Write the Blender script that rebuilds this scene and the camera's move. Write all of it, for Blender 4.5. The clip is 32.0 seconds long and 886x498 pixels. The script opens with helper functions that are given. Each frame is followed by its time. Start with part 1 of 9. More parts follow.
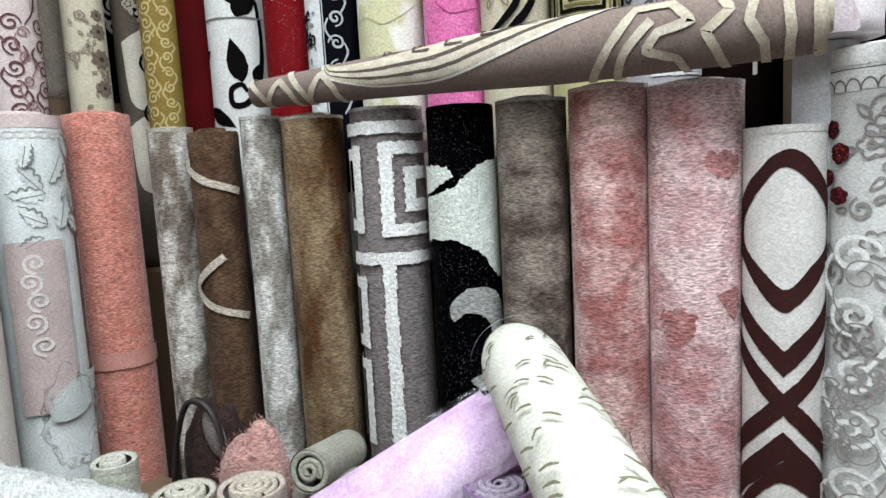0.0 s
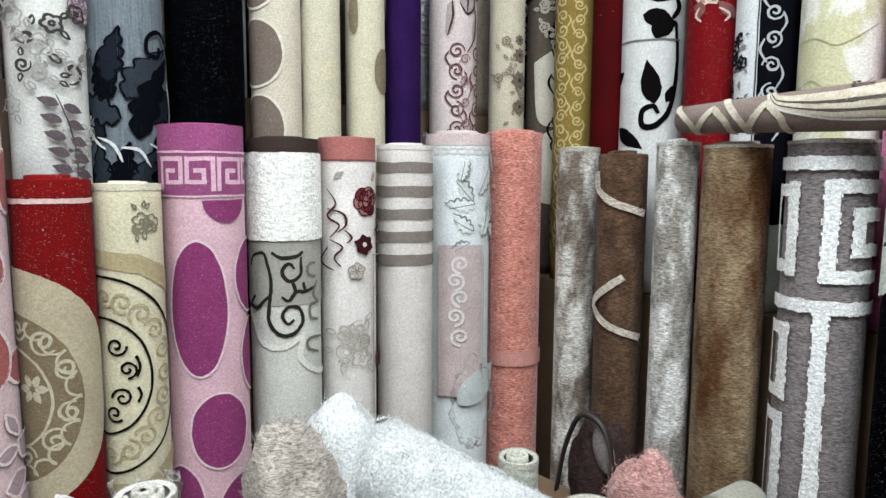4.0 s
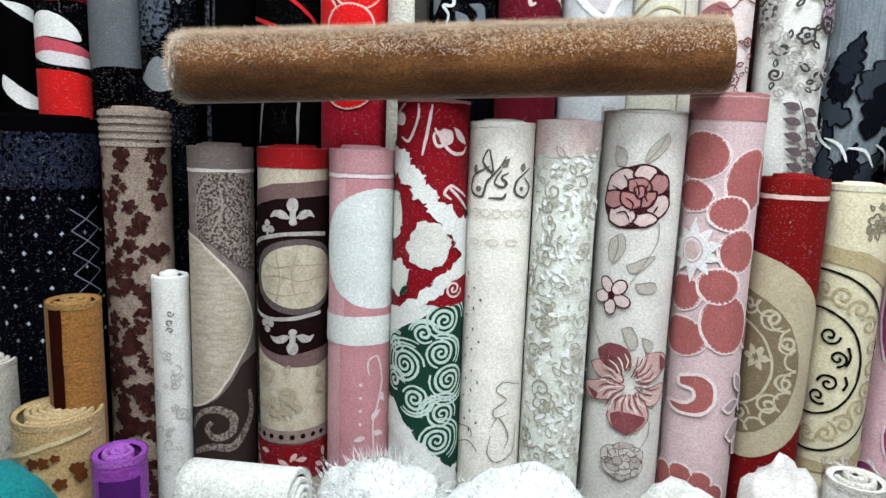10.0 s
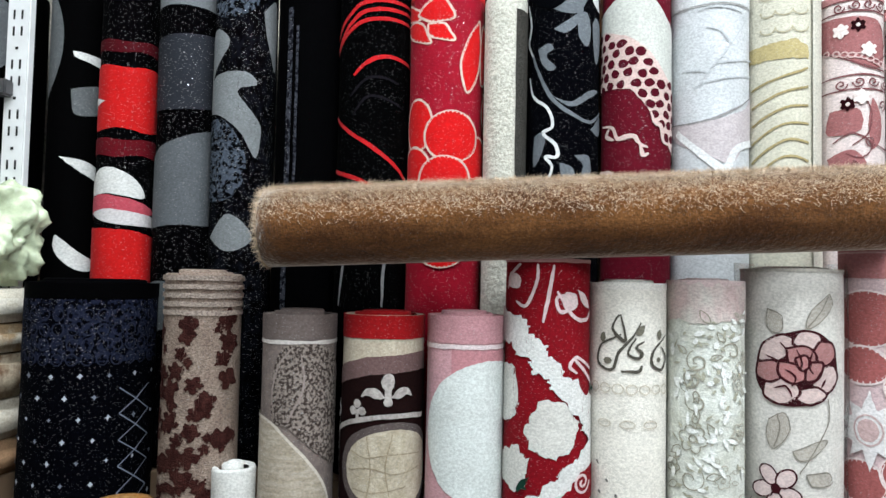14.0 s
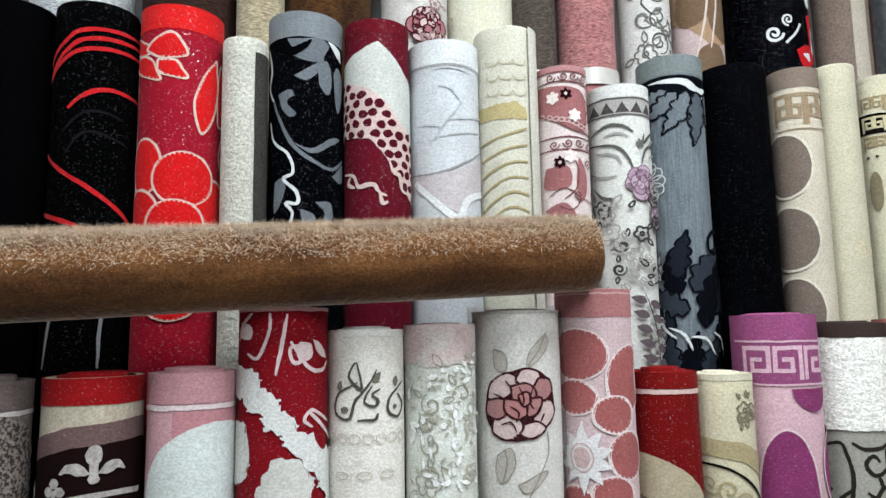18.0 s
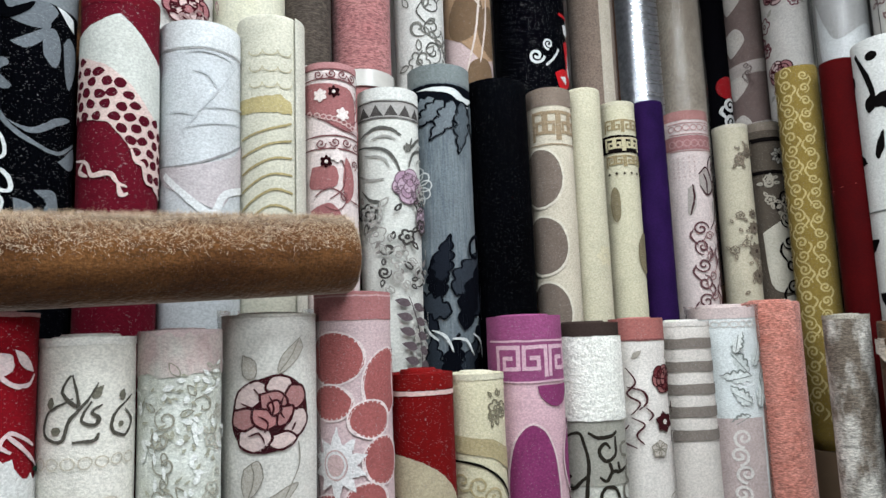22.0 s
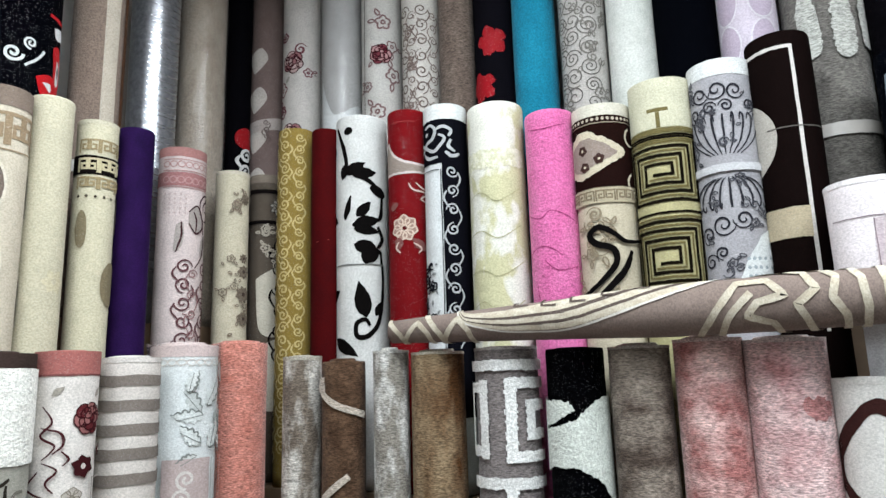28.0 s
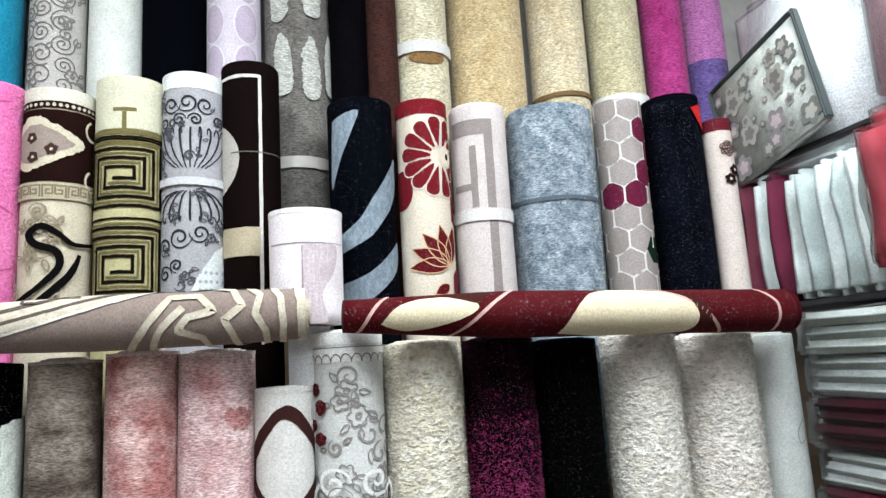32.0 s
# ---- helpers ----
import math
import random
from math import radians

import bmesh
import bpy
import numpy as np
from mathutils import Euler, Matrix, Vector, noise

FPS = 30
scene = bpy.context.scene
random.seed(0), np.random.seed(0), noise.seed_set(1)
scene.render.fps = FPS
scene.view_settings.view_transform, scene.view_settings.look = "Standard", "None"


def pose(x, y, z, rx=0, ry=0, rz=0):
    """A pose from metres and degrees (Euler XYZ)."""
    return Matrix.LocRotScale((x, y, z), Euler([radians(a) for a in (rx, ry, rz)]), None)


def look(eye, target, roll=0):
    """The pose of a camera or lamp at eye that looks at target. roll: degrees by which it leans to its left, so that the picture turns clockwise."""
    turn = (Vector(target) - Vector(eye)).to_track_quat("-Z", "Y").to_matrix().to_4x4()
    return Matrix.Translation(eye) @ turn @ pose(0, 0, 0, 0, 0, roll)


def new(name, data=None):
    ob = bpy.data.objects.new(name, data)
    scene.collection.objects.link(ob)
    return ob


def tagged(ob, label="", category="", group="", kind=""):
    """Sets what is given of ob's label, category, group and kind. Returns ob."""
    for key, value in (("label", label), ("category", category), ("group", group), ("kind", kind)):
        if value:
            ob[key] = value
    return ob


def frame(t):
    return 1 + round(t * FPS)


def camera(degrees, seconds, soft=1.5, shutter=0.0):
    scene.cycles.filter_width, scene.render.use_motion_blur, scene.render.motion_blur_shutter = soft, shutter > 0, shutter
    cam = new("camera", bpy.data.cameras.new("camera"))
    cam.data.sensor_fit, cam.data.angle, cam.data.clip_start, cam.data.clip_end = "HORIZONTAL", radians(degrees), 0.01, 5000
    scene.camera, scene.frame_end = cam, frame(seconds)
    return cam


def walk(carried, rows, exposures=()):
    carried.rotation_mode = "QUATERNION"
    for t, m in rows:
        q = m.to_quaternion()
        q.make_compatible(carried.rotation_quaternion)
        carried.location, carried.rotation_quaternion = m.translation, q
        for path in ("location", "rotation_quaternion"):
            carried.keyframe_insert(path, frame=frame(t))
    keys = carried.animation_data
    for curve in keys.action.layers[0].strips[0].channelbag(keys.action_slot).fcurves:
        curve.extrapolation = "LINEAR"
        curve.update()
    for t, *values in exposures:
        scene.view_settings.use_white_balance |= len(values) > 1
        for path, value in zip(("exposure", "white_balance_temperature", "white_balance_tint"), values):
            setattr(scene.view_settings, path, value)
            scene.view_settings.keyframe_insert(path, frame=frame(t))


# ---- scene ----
cam = camera(67.59, 32.0, soft=1.5)
PATH = [
    (0, (-0.017, 0.009, 1.244), (-0.854, 1.809, 1.000), -3.00),
    (0.5, (-0.076, -0.040, 1.220), (-0.964, 1.742, 1.031), -2.84),
    (1, (-0.090, -0.070, 1.218), (-1.092, 1.652, 1.051), -3.66),
    (1.5, (-0.127, -0.074, 1.223), (-1.174, 1.622, 1.053), -2.02),
    (2, (-0.146, -0.046, 1.226), (-1.314, 1.571, 1.087), -1.85),
    (2.5, (-0.169, -0.049, 1.228), (-1.408, 1.516, 1.098), -1.09),
    (4.5, (-0.201, -0.171, 1.339), (-1.875, 0.893, 1.083), 0.59),
    (5, (-0.198, -0.210, 1.345), (-1.985, 0.648, 1.079), 0.90),
    (5.5, (-0.197, -0.247, 1.347), (-2.052, 0.443, 1.062), 0.45),
    (6, (-0.188, -0.277, 1.344), (-2.099, 0.242, 1.060), 0.68),
    (6.5, (-0.173, -0.280, 1.353), (-2.124, 0.070, 1.085), 0.19),
    (7, (-0.158, -0.287, 1.349), (-2.132, -0.048, 1.133), 0.09),
    (7.5, (-0.158, -0.305, 1.348), (-2.136, -0.104, 1.129), -0.32),
    (8, (-0.153, -0.320, 1.353), (-2.136, -0.187, 1.132), -0.26),
    (8.5, (-0.148, -0.337, 1.354), (-2.132, -0.233, 1.127), 0.08),
    (9, (-0.139, -0.367, 1.351), (-2.124, -0.279, 1.127), 0.57),
    (9.5, (-0.138, -0.446, 1.372), (-2.113, -0.443, 1.062), 1.13),
    (10, (-0.167, -0.513, 1.349), (-2.133, -0.687, 1.024), 1.96),
    (10.5, (-0.228, -0.546, 1.325), (-2.177, -0.855, 1.000), 0.23),
    (11, (-0.289, -0.577, 1.319), (-2.234, -0.922, 1.005), -1.03),
    (11.5, (-0.339, -0.646, 1.315), (-2.309, -0.723, 0.982), 0.66),
    (12, (-0.345, -0.734, 1.342), (-2.322, -0.697, 1.044), -0.30),
    (12.5, (-0.328, -0.784, 1.370), (-2.318, -0.747, 1.169), 1.47),
    (13, (-0.328, -0.795, 1.390), (-2.324, -0.909, 1.378), 0.68),
    (13.5, (-0.332, -0.774, 1.390), (-2.320, -0.984, 1.460), 1.05),
    (15.5, (-0.338, -0.727, 1.386), (-2.322, -0.637, 1.623), 1.18),
    (16, (-0.337, -0.716, 1.386), (-2.317, -0.579, 1.634), 0.59),
    (16.5, (-0.348, -0.706, 1.387), (-2.325, -0.498, 1.607), -0.00),
    (17, (-0.356, -0.687, 1.386), (-2.320, -0.381, 1.609), -0.29),
    (17.5, (-0.361, -0.672, 1.383), (-2.305, -0.269, 1.621), -0.48),
    (18, (-0.358, -0.661, 1.386), (-2.290, -0.204, 1.629), -1.05),
    (18.5, (-0.358, -0.650, 1.385), (-2.276, -0.140, 1.631), -1.31),
    (19, (-0.357, -0.633, 1.389), (-2.255, -0.050, 1.637), -1.22),
    (19.5, (-0.358, -0.604, 1.386), (-2.192, 0.150, 1.649), -1.06),
    (20, (-0.361, -0.591, 1.383), (-2.147, 0.270, 1.650), -1.36),
    (20.5, (-0.358, -0.581, 1.389), (-2.115, 0.326, 1.687), -2.26),
    (21, (-0.356, -0.570, 1.384), (-2.087, 0.389, 1.678), -2.44),
    (21.5, (-0.364, -0.568, 1.381), (-2.074, 0.434, 1.653), -2.56),
    (22, (-0.371, -0.571, 1.378), (-2.081, 0.437, 1.625), -2.13),
    (22.5, (-0.370, -0.572, 1.383), (-2.084, 0.425, 1.638), -2.47),
    (23, (-0.364, -0.572, 1.384), (-2.078, 0.423, 1.654), -2.75),
    (23.5, (-0.340, -0.557, 1.398), (-2.047, 0.437, 1.717), -3.20),
    (24, (-0.338, -0.554, 1.404), (-2.013, 0.481, 1.752), -2.35),
    (24.5, (-0.334, -0.535, 1.394), (-1.920, 0.632, 1.746), -1.35),
    (25, (-0.329, -0.517, 1.388), (-1.805, 0.789, 1.730), -0.77),
    (25.5, (-0.325, -0.492, 1.384), (-1.701, 0.922, 1.707), -0.55),
    (27.5, (-0.182, -0.338, 1.321), (-1.213, 1.333, 1.704), -2.19),
    (28, (-0.157, -0.326, 1.316), (-0.987, 1.455, 1.690), -1.74),
    (28.5, (-0.128, -0.321, 1.318), (-0.785, 1.520, 1.743), -2.62),
    (29, (-0.124, -0.320, 1.311), (-0.603, 1.586, 1.685), -2.12),
    (29.5, (-0.107, -0.317, 1.312), (-0.422, 1.626, 1.662), -2.60),
    (30, (-0.096, -0.325, 1.315), (-0.268, 1.644, 1.620), -2.81),
    (30.5, (-0.081, -0.329, 1.312), (-0.164, 1.649, 1.596), -2.82),
    (31, (-0.052, -0.312, 1.291), (0.026, 1.663, 1.599), -2.56),
    (31.5, (0.001, -0.300, 1.312), (0.302, 1.651, 1.637), -3.15),
    (32, (0.026, -0.291, 1.325), (0.518, 1.620, 1.654), -3.45),
]
walk(cam, [(t, look(eye, target, roll)) for t, eye, target, roll in PATH], exposures=[(0, -0.14), (2, -0.2), (5, -0.06), (7, -0.1), (10, 0.02), (13, 0.0), (16, -0.16), (22, -0.32), (25, -0.3), (29, -0.08), (32, 0.05)])

# ---- light: a closed shop room; cool-white overhead light, its ceiling panels assumed ----
world = bpy.data.worlds.new("world")
scene.world = world
world.use_nodes = True
world.node_tree.nodes["Background"].inputs[0].default_value = (0.9, 0.95, 1.0, 1)
world.node_tree.nodes["Background"].inputs[1].default_value = 0.01
scene.view_settings.exposure = 0.0
# unseen panels, placed and powered to balance brightness along the rows
PANELS = [(-0.7, -1.15, 38), (-0.75, 0.3, 40), (0.3, 0.1, 36), (1.1, 0.05, 54)]
CEILING = 3.05
for px, py, power in PANELS:
    lamp = bpy.data.lights.new("panel_light", "AREA")
    lamp.shape, lamp.size, lamp.size_y, lamp.energy, lamp.color = "RECTANGLE", 0.56, 1.1, power, (0.88, 0.985, 1.06)
    ob = new("panel_light", lamp)
    ob.location = (px, py, CEILING - 0.06)


# ---- materials ----
def C(r, g, b):
    """Linear colour from 0 to 255 display values."""
    m = (r + g + b) / 3
    r, g, b = (m + (c - m) * 0.9 for c in (r, g, b))
    lin = (((c / 255 + 0.055) / 1.055) ** 2.4 if c > 10 else c / 255 / 12.92 for c in (r, g, b))
    return tuple(c * c / (c + 0.004) * (1 - 0.16 * c) for c in lin)


MATS = {}


def nodes_of(mat):
    mat.use_nodes = True
    nt = mat.node_tree
    return nt, nt.nodes["Principled BSDF"]


def noise_node(nt, scale, detail=3, rough=0.6, coord=None, stretch=None):
    n = nt.nodes.new("ShaderNodeTexNoise")
    n.inputs["Scale"].default_value, n.inputs["Detail"].default_value, n.inputs["Roughness"].default_value = scale, detail, rough
    if coord:
        if stretch:
            mp = nt.nodes.new("ShaderNodeMapping")
            mp.inputs["Scale"].default_value = stretch
            nt.links.new(coord, mp.inputs[0])
            coord = mp.outputs[0]
        nt.links.new(coord, n.inputs["Vector"])
    return n


def mix(nt, fac, a, b, blend="MIX"):
    m = nt.nodes.new("ShaderNodeMix")
    m.data_type, m.blend_type = "RGBA", blend
    for sock, v in ((m.inputs[0], fac), (m.inputs[6], a), (m.inputs[7], b)):
        if isinstance(v, bpy.types.NodeSocket):
            nt.links.new(v, sock)
        elif isinstance(v, tuple):
            sock.default_value = (*v, 1)
        else:
            sock.default_value = v
    return m.outputs[2]


def ramp(nt, value, lo, hi):
    m = nt.nodes.new("ShaderNodeMapRange")
    m.inputs[1].default_value, m.inputs[2].default_value = lo, hi
    nt.links.new(value, m.inputs[0])
    return m.outputs[0]


def coords(nt):
    tc = nt.nodes.new("ShaderNodeTexCoord")
    return tc.outputs["Object"]


def pile(col, kind="velvet", col2=None, spread=0.5, size=9.0, stretch=(1, 1, 0.6), glitter=0.0):
    """Woven or tufted pile: a fibre grain, a soft drift of tone, and with col2 large cloudy patches."""
    key = ("pile", col, kind, col2, spread, size, stretch, glitter)
    if key in MATS:
        return MATS[key]
    mat = bpy.data.materials.new("pile_" + kind)
    nt, b = nodes_of(mat)
    co = coords(nt)
    base = C(*col)
    grain = {"velvet": 270, "fleece": 230, "shag": 190, "long": 165, "fur": 330, "loop": 300, "felt": 260}[kind]
    bump = {"velvet": 0.2, "fleece": 0.5, "shag": 0.4, "long": 0.6, "fur": 0.2, "loop": 0.7, "felt": 0.3}[kind]
    fine = noise_node(nt, grain, 2, 0.7, co, {"shag": (0.45, 0.45, 1.7), "long": (0.5, 0.5, 1.35), "fleece": (0.8, 0.8, 0.8), "fur": (1, 1, 0.5)}.get(kind, (0.7, 0.7, 1.0)))
    clump = noise_node(nt, 66, 3, 0.6, co, (0.8, 0.8, 1.15))
    drift = noise_node(nt, 14, 3, 0.6, co)
    colour = base
    if col2:
        cloud = noise_node(nt, size, 4, 0.55, co, stretch)
        colour = mix(nt, ramp(nt, cloud.outputs["Fac"], 0.5 - 0.22 * spread, 0.5 + 0.22 * spread), base, C(*col2))
    dark = {"shag": 0.54, "long": 0.62, "fur": 0.6, "velvet": 0.81, "fleece": 0.76, "loop": 0.6}.get(kind, 0.9)
    lite = {"shag": 1.36, "long": 1.1, "velvet": 1.11}.get(kind, 1.2)
    low, high = (0.3, 0.47) if kind == "long" else (0.36, 0.64)
    shade = mix(nt, ramp(nt, fine.outputs["Fac"], low, high), (dark, dark, dark), (lite, lite, lite))
    if kind in ("shag", "long"):
        lo, hi = (0.84, 1.14) if kind == "long" else (0.91, 1.09)
        shade = mix(nt, 1.0, shade, mix(nt, ramp(nt, clump.outputs["Fac"], 0.36, 0.62), (lo, lo, lo), (hi, hi, hi)), "MULTIPLY")
    colour = mix(nt, 1.0, colour, shade, "MULTIPLY")
    tone = mix(nt, ramp(nt, drift.outputs["Fac"], 0.3, 0.7), (0.92, 0.915, 0.91), (1.06, 1.06, 1.06))
    colour = mix(nt, 1.0, colour, tone, "MULTIPLY")
    nt.links.new(colour, b.inputs["Base Color"])
    b.inputs["Roughness"].default_value = 0.85
    b.inputs["Specular IOR Level"].default_value = 0.02 if max(base) < 0.02 else 0.08
    b.inputs["Sheen Weight"].default_value = {"velvet": 0.06, "fleece": 0.15, "shag": 0.25, "long": 0.2, "fur": 1.0, "loop": 0.0, "felt": 0.0}[kind] * (1 if kind == "fur" else min(1, sum(base)))
    b.inputs["Sheen Roughness"].default_value = 0.35 if kind == "fur" else 0.5
    b.inputs["Sheen Tint"].default_value = (1, 0.92, 0.82, 1) if kind == "fur" else (1, 1, 1, 1)
    # bright flecks mixed into the colour, for glitter thread and painted glints
    if glitter:
        spark = noise_node(nt, 470, 1, 0.5, co, (0.5, 0.5, 1.3))
        lit = ramp(nt, spark.outputs["Fac"], 0.69, 0.73)
        fleck = nt.nodes.new("ShaderNodeMath")
        fleck.operation = "MULTIPLY"
        fleck.inputs[1].default_value = min(1.0, 1.3 * glitter)
        nt.links.new(lit, fleck.inputs[0])
        colour = mix(nt, fleck.outputs[0], colour, tuple(0.55 + 0.45 * c for c in base))
        nt.links.new(colour, b.inputs["Base Color"])
        rr = nt.nodes.new("ShaderNodeMapRange")
        rr.inputs[3].default_value, rr.inputs[4].default_value = 0.85, 0.22
        nt.links.new(lit, rr.inputs[0])
        nt.links.new(rr.outputs[0], b.inputs["Roughness"])
        mm = nt.nodes.new("ShaderNodeMath")
        mm.operation = "MULTIPLY"
        mm.inputs[1].default_value = glitter
        nt.links.new(lit, mm.inputs[0])
        nt.links.new(mm.outputs[0], b.inputs["Metallic"])
    bp = nt.nodes.new("ShaderNodeBump")
    bp.inputs["Strength"].default_value, bp.inputs["Distance"].default_value = bump, 0.004
    nt.links.new(fine.outputs["Fac"], bp.inputs["Height"])
    if kind in ("shag", "long", "fleece", "fur"):
        deep = nt.nodes.new("ShaderNodeBump")
        deep.inputs["Strength"].default_value, deep.inputs["Distance"].default_value = (1.0, 0.02) if kind == "long" else (0.5, 0.008)
        nt.links.new(clump.outputs["Fac"], deep.inputs["Height"])
        nt.links.new(deep.outputs[0], bp.inputs["Normal"])
    nt.links.new(bp.outputs[0], b.inputs["Normal"])
    MATS[key] = mat
    return mat


def plain(name, col, rough=0.6, metal=0.0, spread=0.08, size=20):
    key = ("plain", name)
    if key in MATS:
        return MATS[key]
    mat = bpy.data.materials.new(name)
    nt, b = nodes_of(mat)
    co = coords(nt)
    n = noise_node(nt, size, 4, 0.6, co)
    lo, hi = 1 - spread, 1 + spread
    c = mix(nt, 1.0, C(*col), mix(nt, ramp(nt, n.outputs["Fac"], 0.3, 0.7), (lo, lo, lo), (hi, hi, hi)), "MULTIPLY")
    nt.links.new(c, b.inputs["Base Color"])
    b.inputs["Roughness"].default_value, b.inputs["Metallic"].default_value = rough, metal
    f = noise_node(nt, size * 12, 2, 0.6, co)
    bp = nt.nodes.new("ShaderNodeBump")
    bp.inputs["Strength"].default_value, bp.inputs["Distance"].default_value = 0.15, 0.002
    nt.links.new(f.outputs["Fac"], bp.inputs["Height"])
    nt.links.new(bp.outputs[0], b.inputs["Normal"])
    MATS[key] = mat
    return mat


def film_wrap():
    """Thin clear packing film: mostly clear, with creased glossy highlights."""
    if "film" in MATS:
        return MATS["film"]
    mat = bpy.data.materials.new("clear_film")
    nt, b = nodes_of(mat)
    out = nt.nodes["Material Output"]
    clear = nt.nodes.new("ShaderNodeBsdfTransparent")
    gloss = nt.nodes.new("ShaderNodeBsdfGlossy")
    gloss.inputs["Roughness"].default_value = 0.18
    co = coords(nt)
    n = noise_node(nt, 26, 4, 0.65, co, (1, 1, 0.5))
    bp = nt.nodes.new("ShaderNodeBump")
    bp.inputs["Strength"].default_value, bp.inputs["Distance"].default_value = 0.5, 0.01
    nt.links.new(n.outputs["Fac"], bp.inputs["Height"])
    nt.links.new(bp.outputs[0], gloss.inputs["Normal"])
    lw = nt.nodes.new("ShaderNodeFresnel")
    lw.inputs[0].default_value = 1.45
    nt.links.new(bp.outputs[0], lw.inputs["Normal"])
    ms = nt.nodes.new("ShaderNodeMixShader")
    half = nt.nodes.new("ShaderNodeMath")
    half.operation = "MULTIPLY"
    half.inputs[1].default_value = 0.6
    nt.links.new(lw.outputs[0], half.inputs[0])
    nt.links.new(half.outputs[0], ms.inputs[0])
    nt.links.new(clear.outputs[0], ms.inputs[1])
    nt.links.new(gloss.outputs[0], ms.inputs[2])
    nt.links.new(ms.outputs[0], out.inputs["Surface"])
    MATS["film"] = mat
    return mat


# ---- building helpers ----
def part(name, bm, material, parent, label=""):
    """Links a bmesh, or (points, faces), as one mesh object under a thing or a part."""
    me = bpy.data.meshes.new(name)
    if isinstance(bm, tuple):
        me.from_pydata(bm[0], [], bm[1])
    else:
        bm.to_mesh(me)
        bm.free()
    for p in me.polygons:
        p.use_smooth = True
    me.materials.append(material)
    ob = new(name, me)
    ob.parent = parent
    if material.name.startswith("clear_film"):
        ob.visible_shadow = False
    if label:
        ob["label"] = label
    return ob


def box(bm, x0, x1, y0, y1, z0, z1, bevel=0.0):
    res = bmesh.ops.create_cube(bm, size=1)
    bmesh.ops.scale(bm, vec=(x1 - x0, y1 - y0, z1 - z0), verts=res["verts"])
    bmesh.ops.translate(bm, vec=((x0 + x1) / 2, (y0 + y1) / 2, (z0 + z1) / 2), verts=res["verts"])
    if bevel:
        bmesh.ops.bevel(bm, geom=list({e for v in res["verts"] for e in v.link_edges}), offset=bevel, segments=2, affect="EDGES")


def flat(ob):
    for p in ob.data.polygons:
        p.use_smooth = False
    return ob


def boxed(name, dims, material, parent=None, bevel=0.0, label=""):
    bm = bmesh.new()
    box(bm, *dims, bevel=bevel)
    return flat(part(name, bm, material, parent, label))


# ---- the room ----
m_wall = plain("wall_paint", (228, 226, 220), 0.8)
m_ceil = plain("ceiling_paint", (236, 236, 234), 0.85)
# the floor is out of view; its dark tone lessens bounced light
m_floor = plain("floor_tile", (84, 78, 74), 0.35, size=6)
m_white = plain("white_enamel", (226, 228, 228), 0.35)
m_board = plain("shelf_board", (120, 96, 74), 0.6)
X0, X1, Y0, Y1 = -2.2, 2.9, -3.4, 1.95
for nm, d in (("floor", (X0, X1, Y0, Y1, -0.1, 0)), ("ceiling", (X0, X1, Y0, Y1, CEILING, CEILING + 0.1)),
              ("wall_west", (X0 - 0.12, X0, Y0 - 0.12, Y1 + 0.12, -0.1, CEILING + 0.1)), ("wall_north", (X0, X1, Y1, Y1 + 0.12, -0.1, CEILING + 0.1)),
              ("wall_east", (X1, X1 + 0.12, Y0 - 0.12, Y1 + 0.12, -0.1, CEILING + 0.1)), ("wall_south", (X0, X1, Y0 - 0.12, Y0, -0.1, CEILING + 0.1))):
    ob = boxed(nm, d, m_floor if nm == "floor" else m_ceil if nm == "ceiling" else m_wall)
    tagged(ob, {"floor": "dark glossy tiled shop floor, out of view", "ceiling": "plain white painted shop ceiling"}.get(nm, "plain off-white painted shop wall"), nm.split("_")[0], kind="structure")
m_tube = bpy.data.materials.new("lit_diffuser")
nt, b = nodes_of(m_tube)
b.inputs["Emission Color"].default_value, b.inputs["Emission Strength"].default_value = (1, 0.985, 0.96, 1), 4.0
for px, py, power in PANELS:
    lampthing = tagged(new("ceiling_light"), "assumed white rectangular ceiling light panel, out of view, lit", "ceiling light", "ceiling lights of the shop")
    lampthing.location = (px, py, CEILING)
    boxed("frame", (-0.3, 0.3, -0.57, 0.57, -0.03, 0), m_white, lampthing, 0.006)
    boxed("diffuser", (-0.28, 0.28, -0.55, 0.55, -0.038, -0.0305), m_tube, lampthing)

# stepped display stand behind the front row, along both walls
steps = tagged(new("display_stand"), "stepped wooden display stand hidden behind the rug rolls", "display stand")
boxed("step", (-2.1, -1.665, Y0 + 0.9, 1.9, 0, 0.98), m_board, steps)
boxed("step", (-2.1, -1.85, Y0 + 0.9, 1.9, 0.983, 1.5), m_board, steps)
boxed("step", (-1.66, 1.75, 1.425, 1.9, 0, 0.98), m_board, steps)
boxed("step", (-1.845, 1.75, 1.605, 1.9, 0.983, 1.5), m_board, steps)
boxed("plinth", (-1.66, -1.42, Y0 + 0.9, 1.24, 0, 0.1), m_board, steps)
boxed("plinth", (-1.66, 1.75, 1.245, 1.42, 0, 0.1), m_board, steps)


# ---- rolled rugs ----
def seeded(*key):
    return random.Random(repr(key))


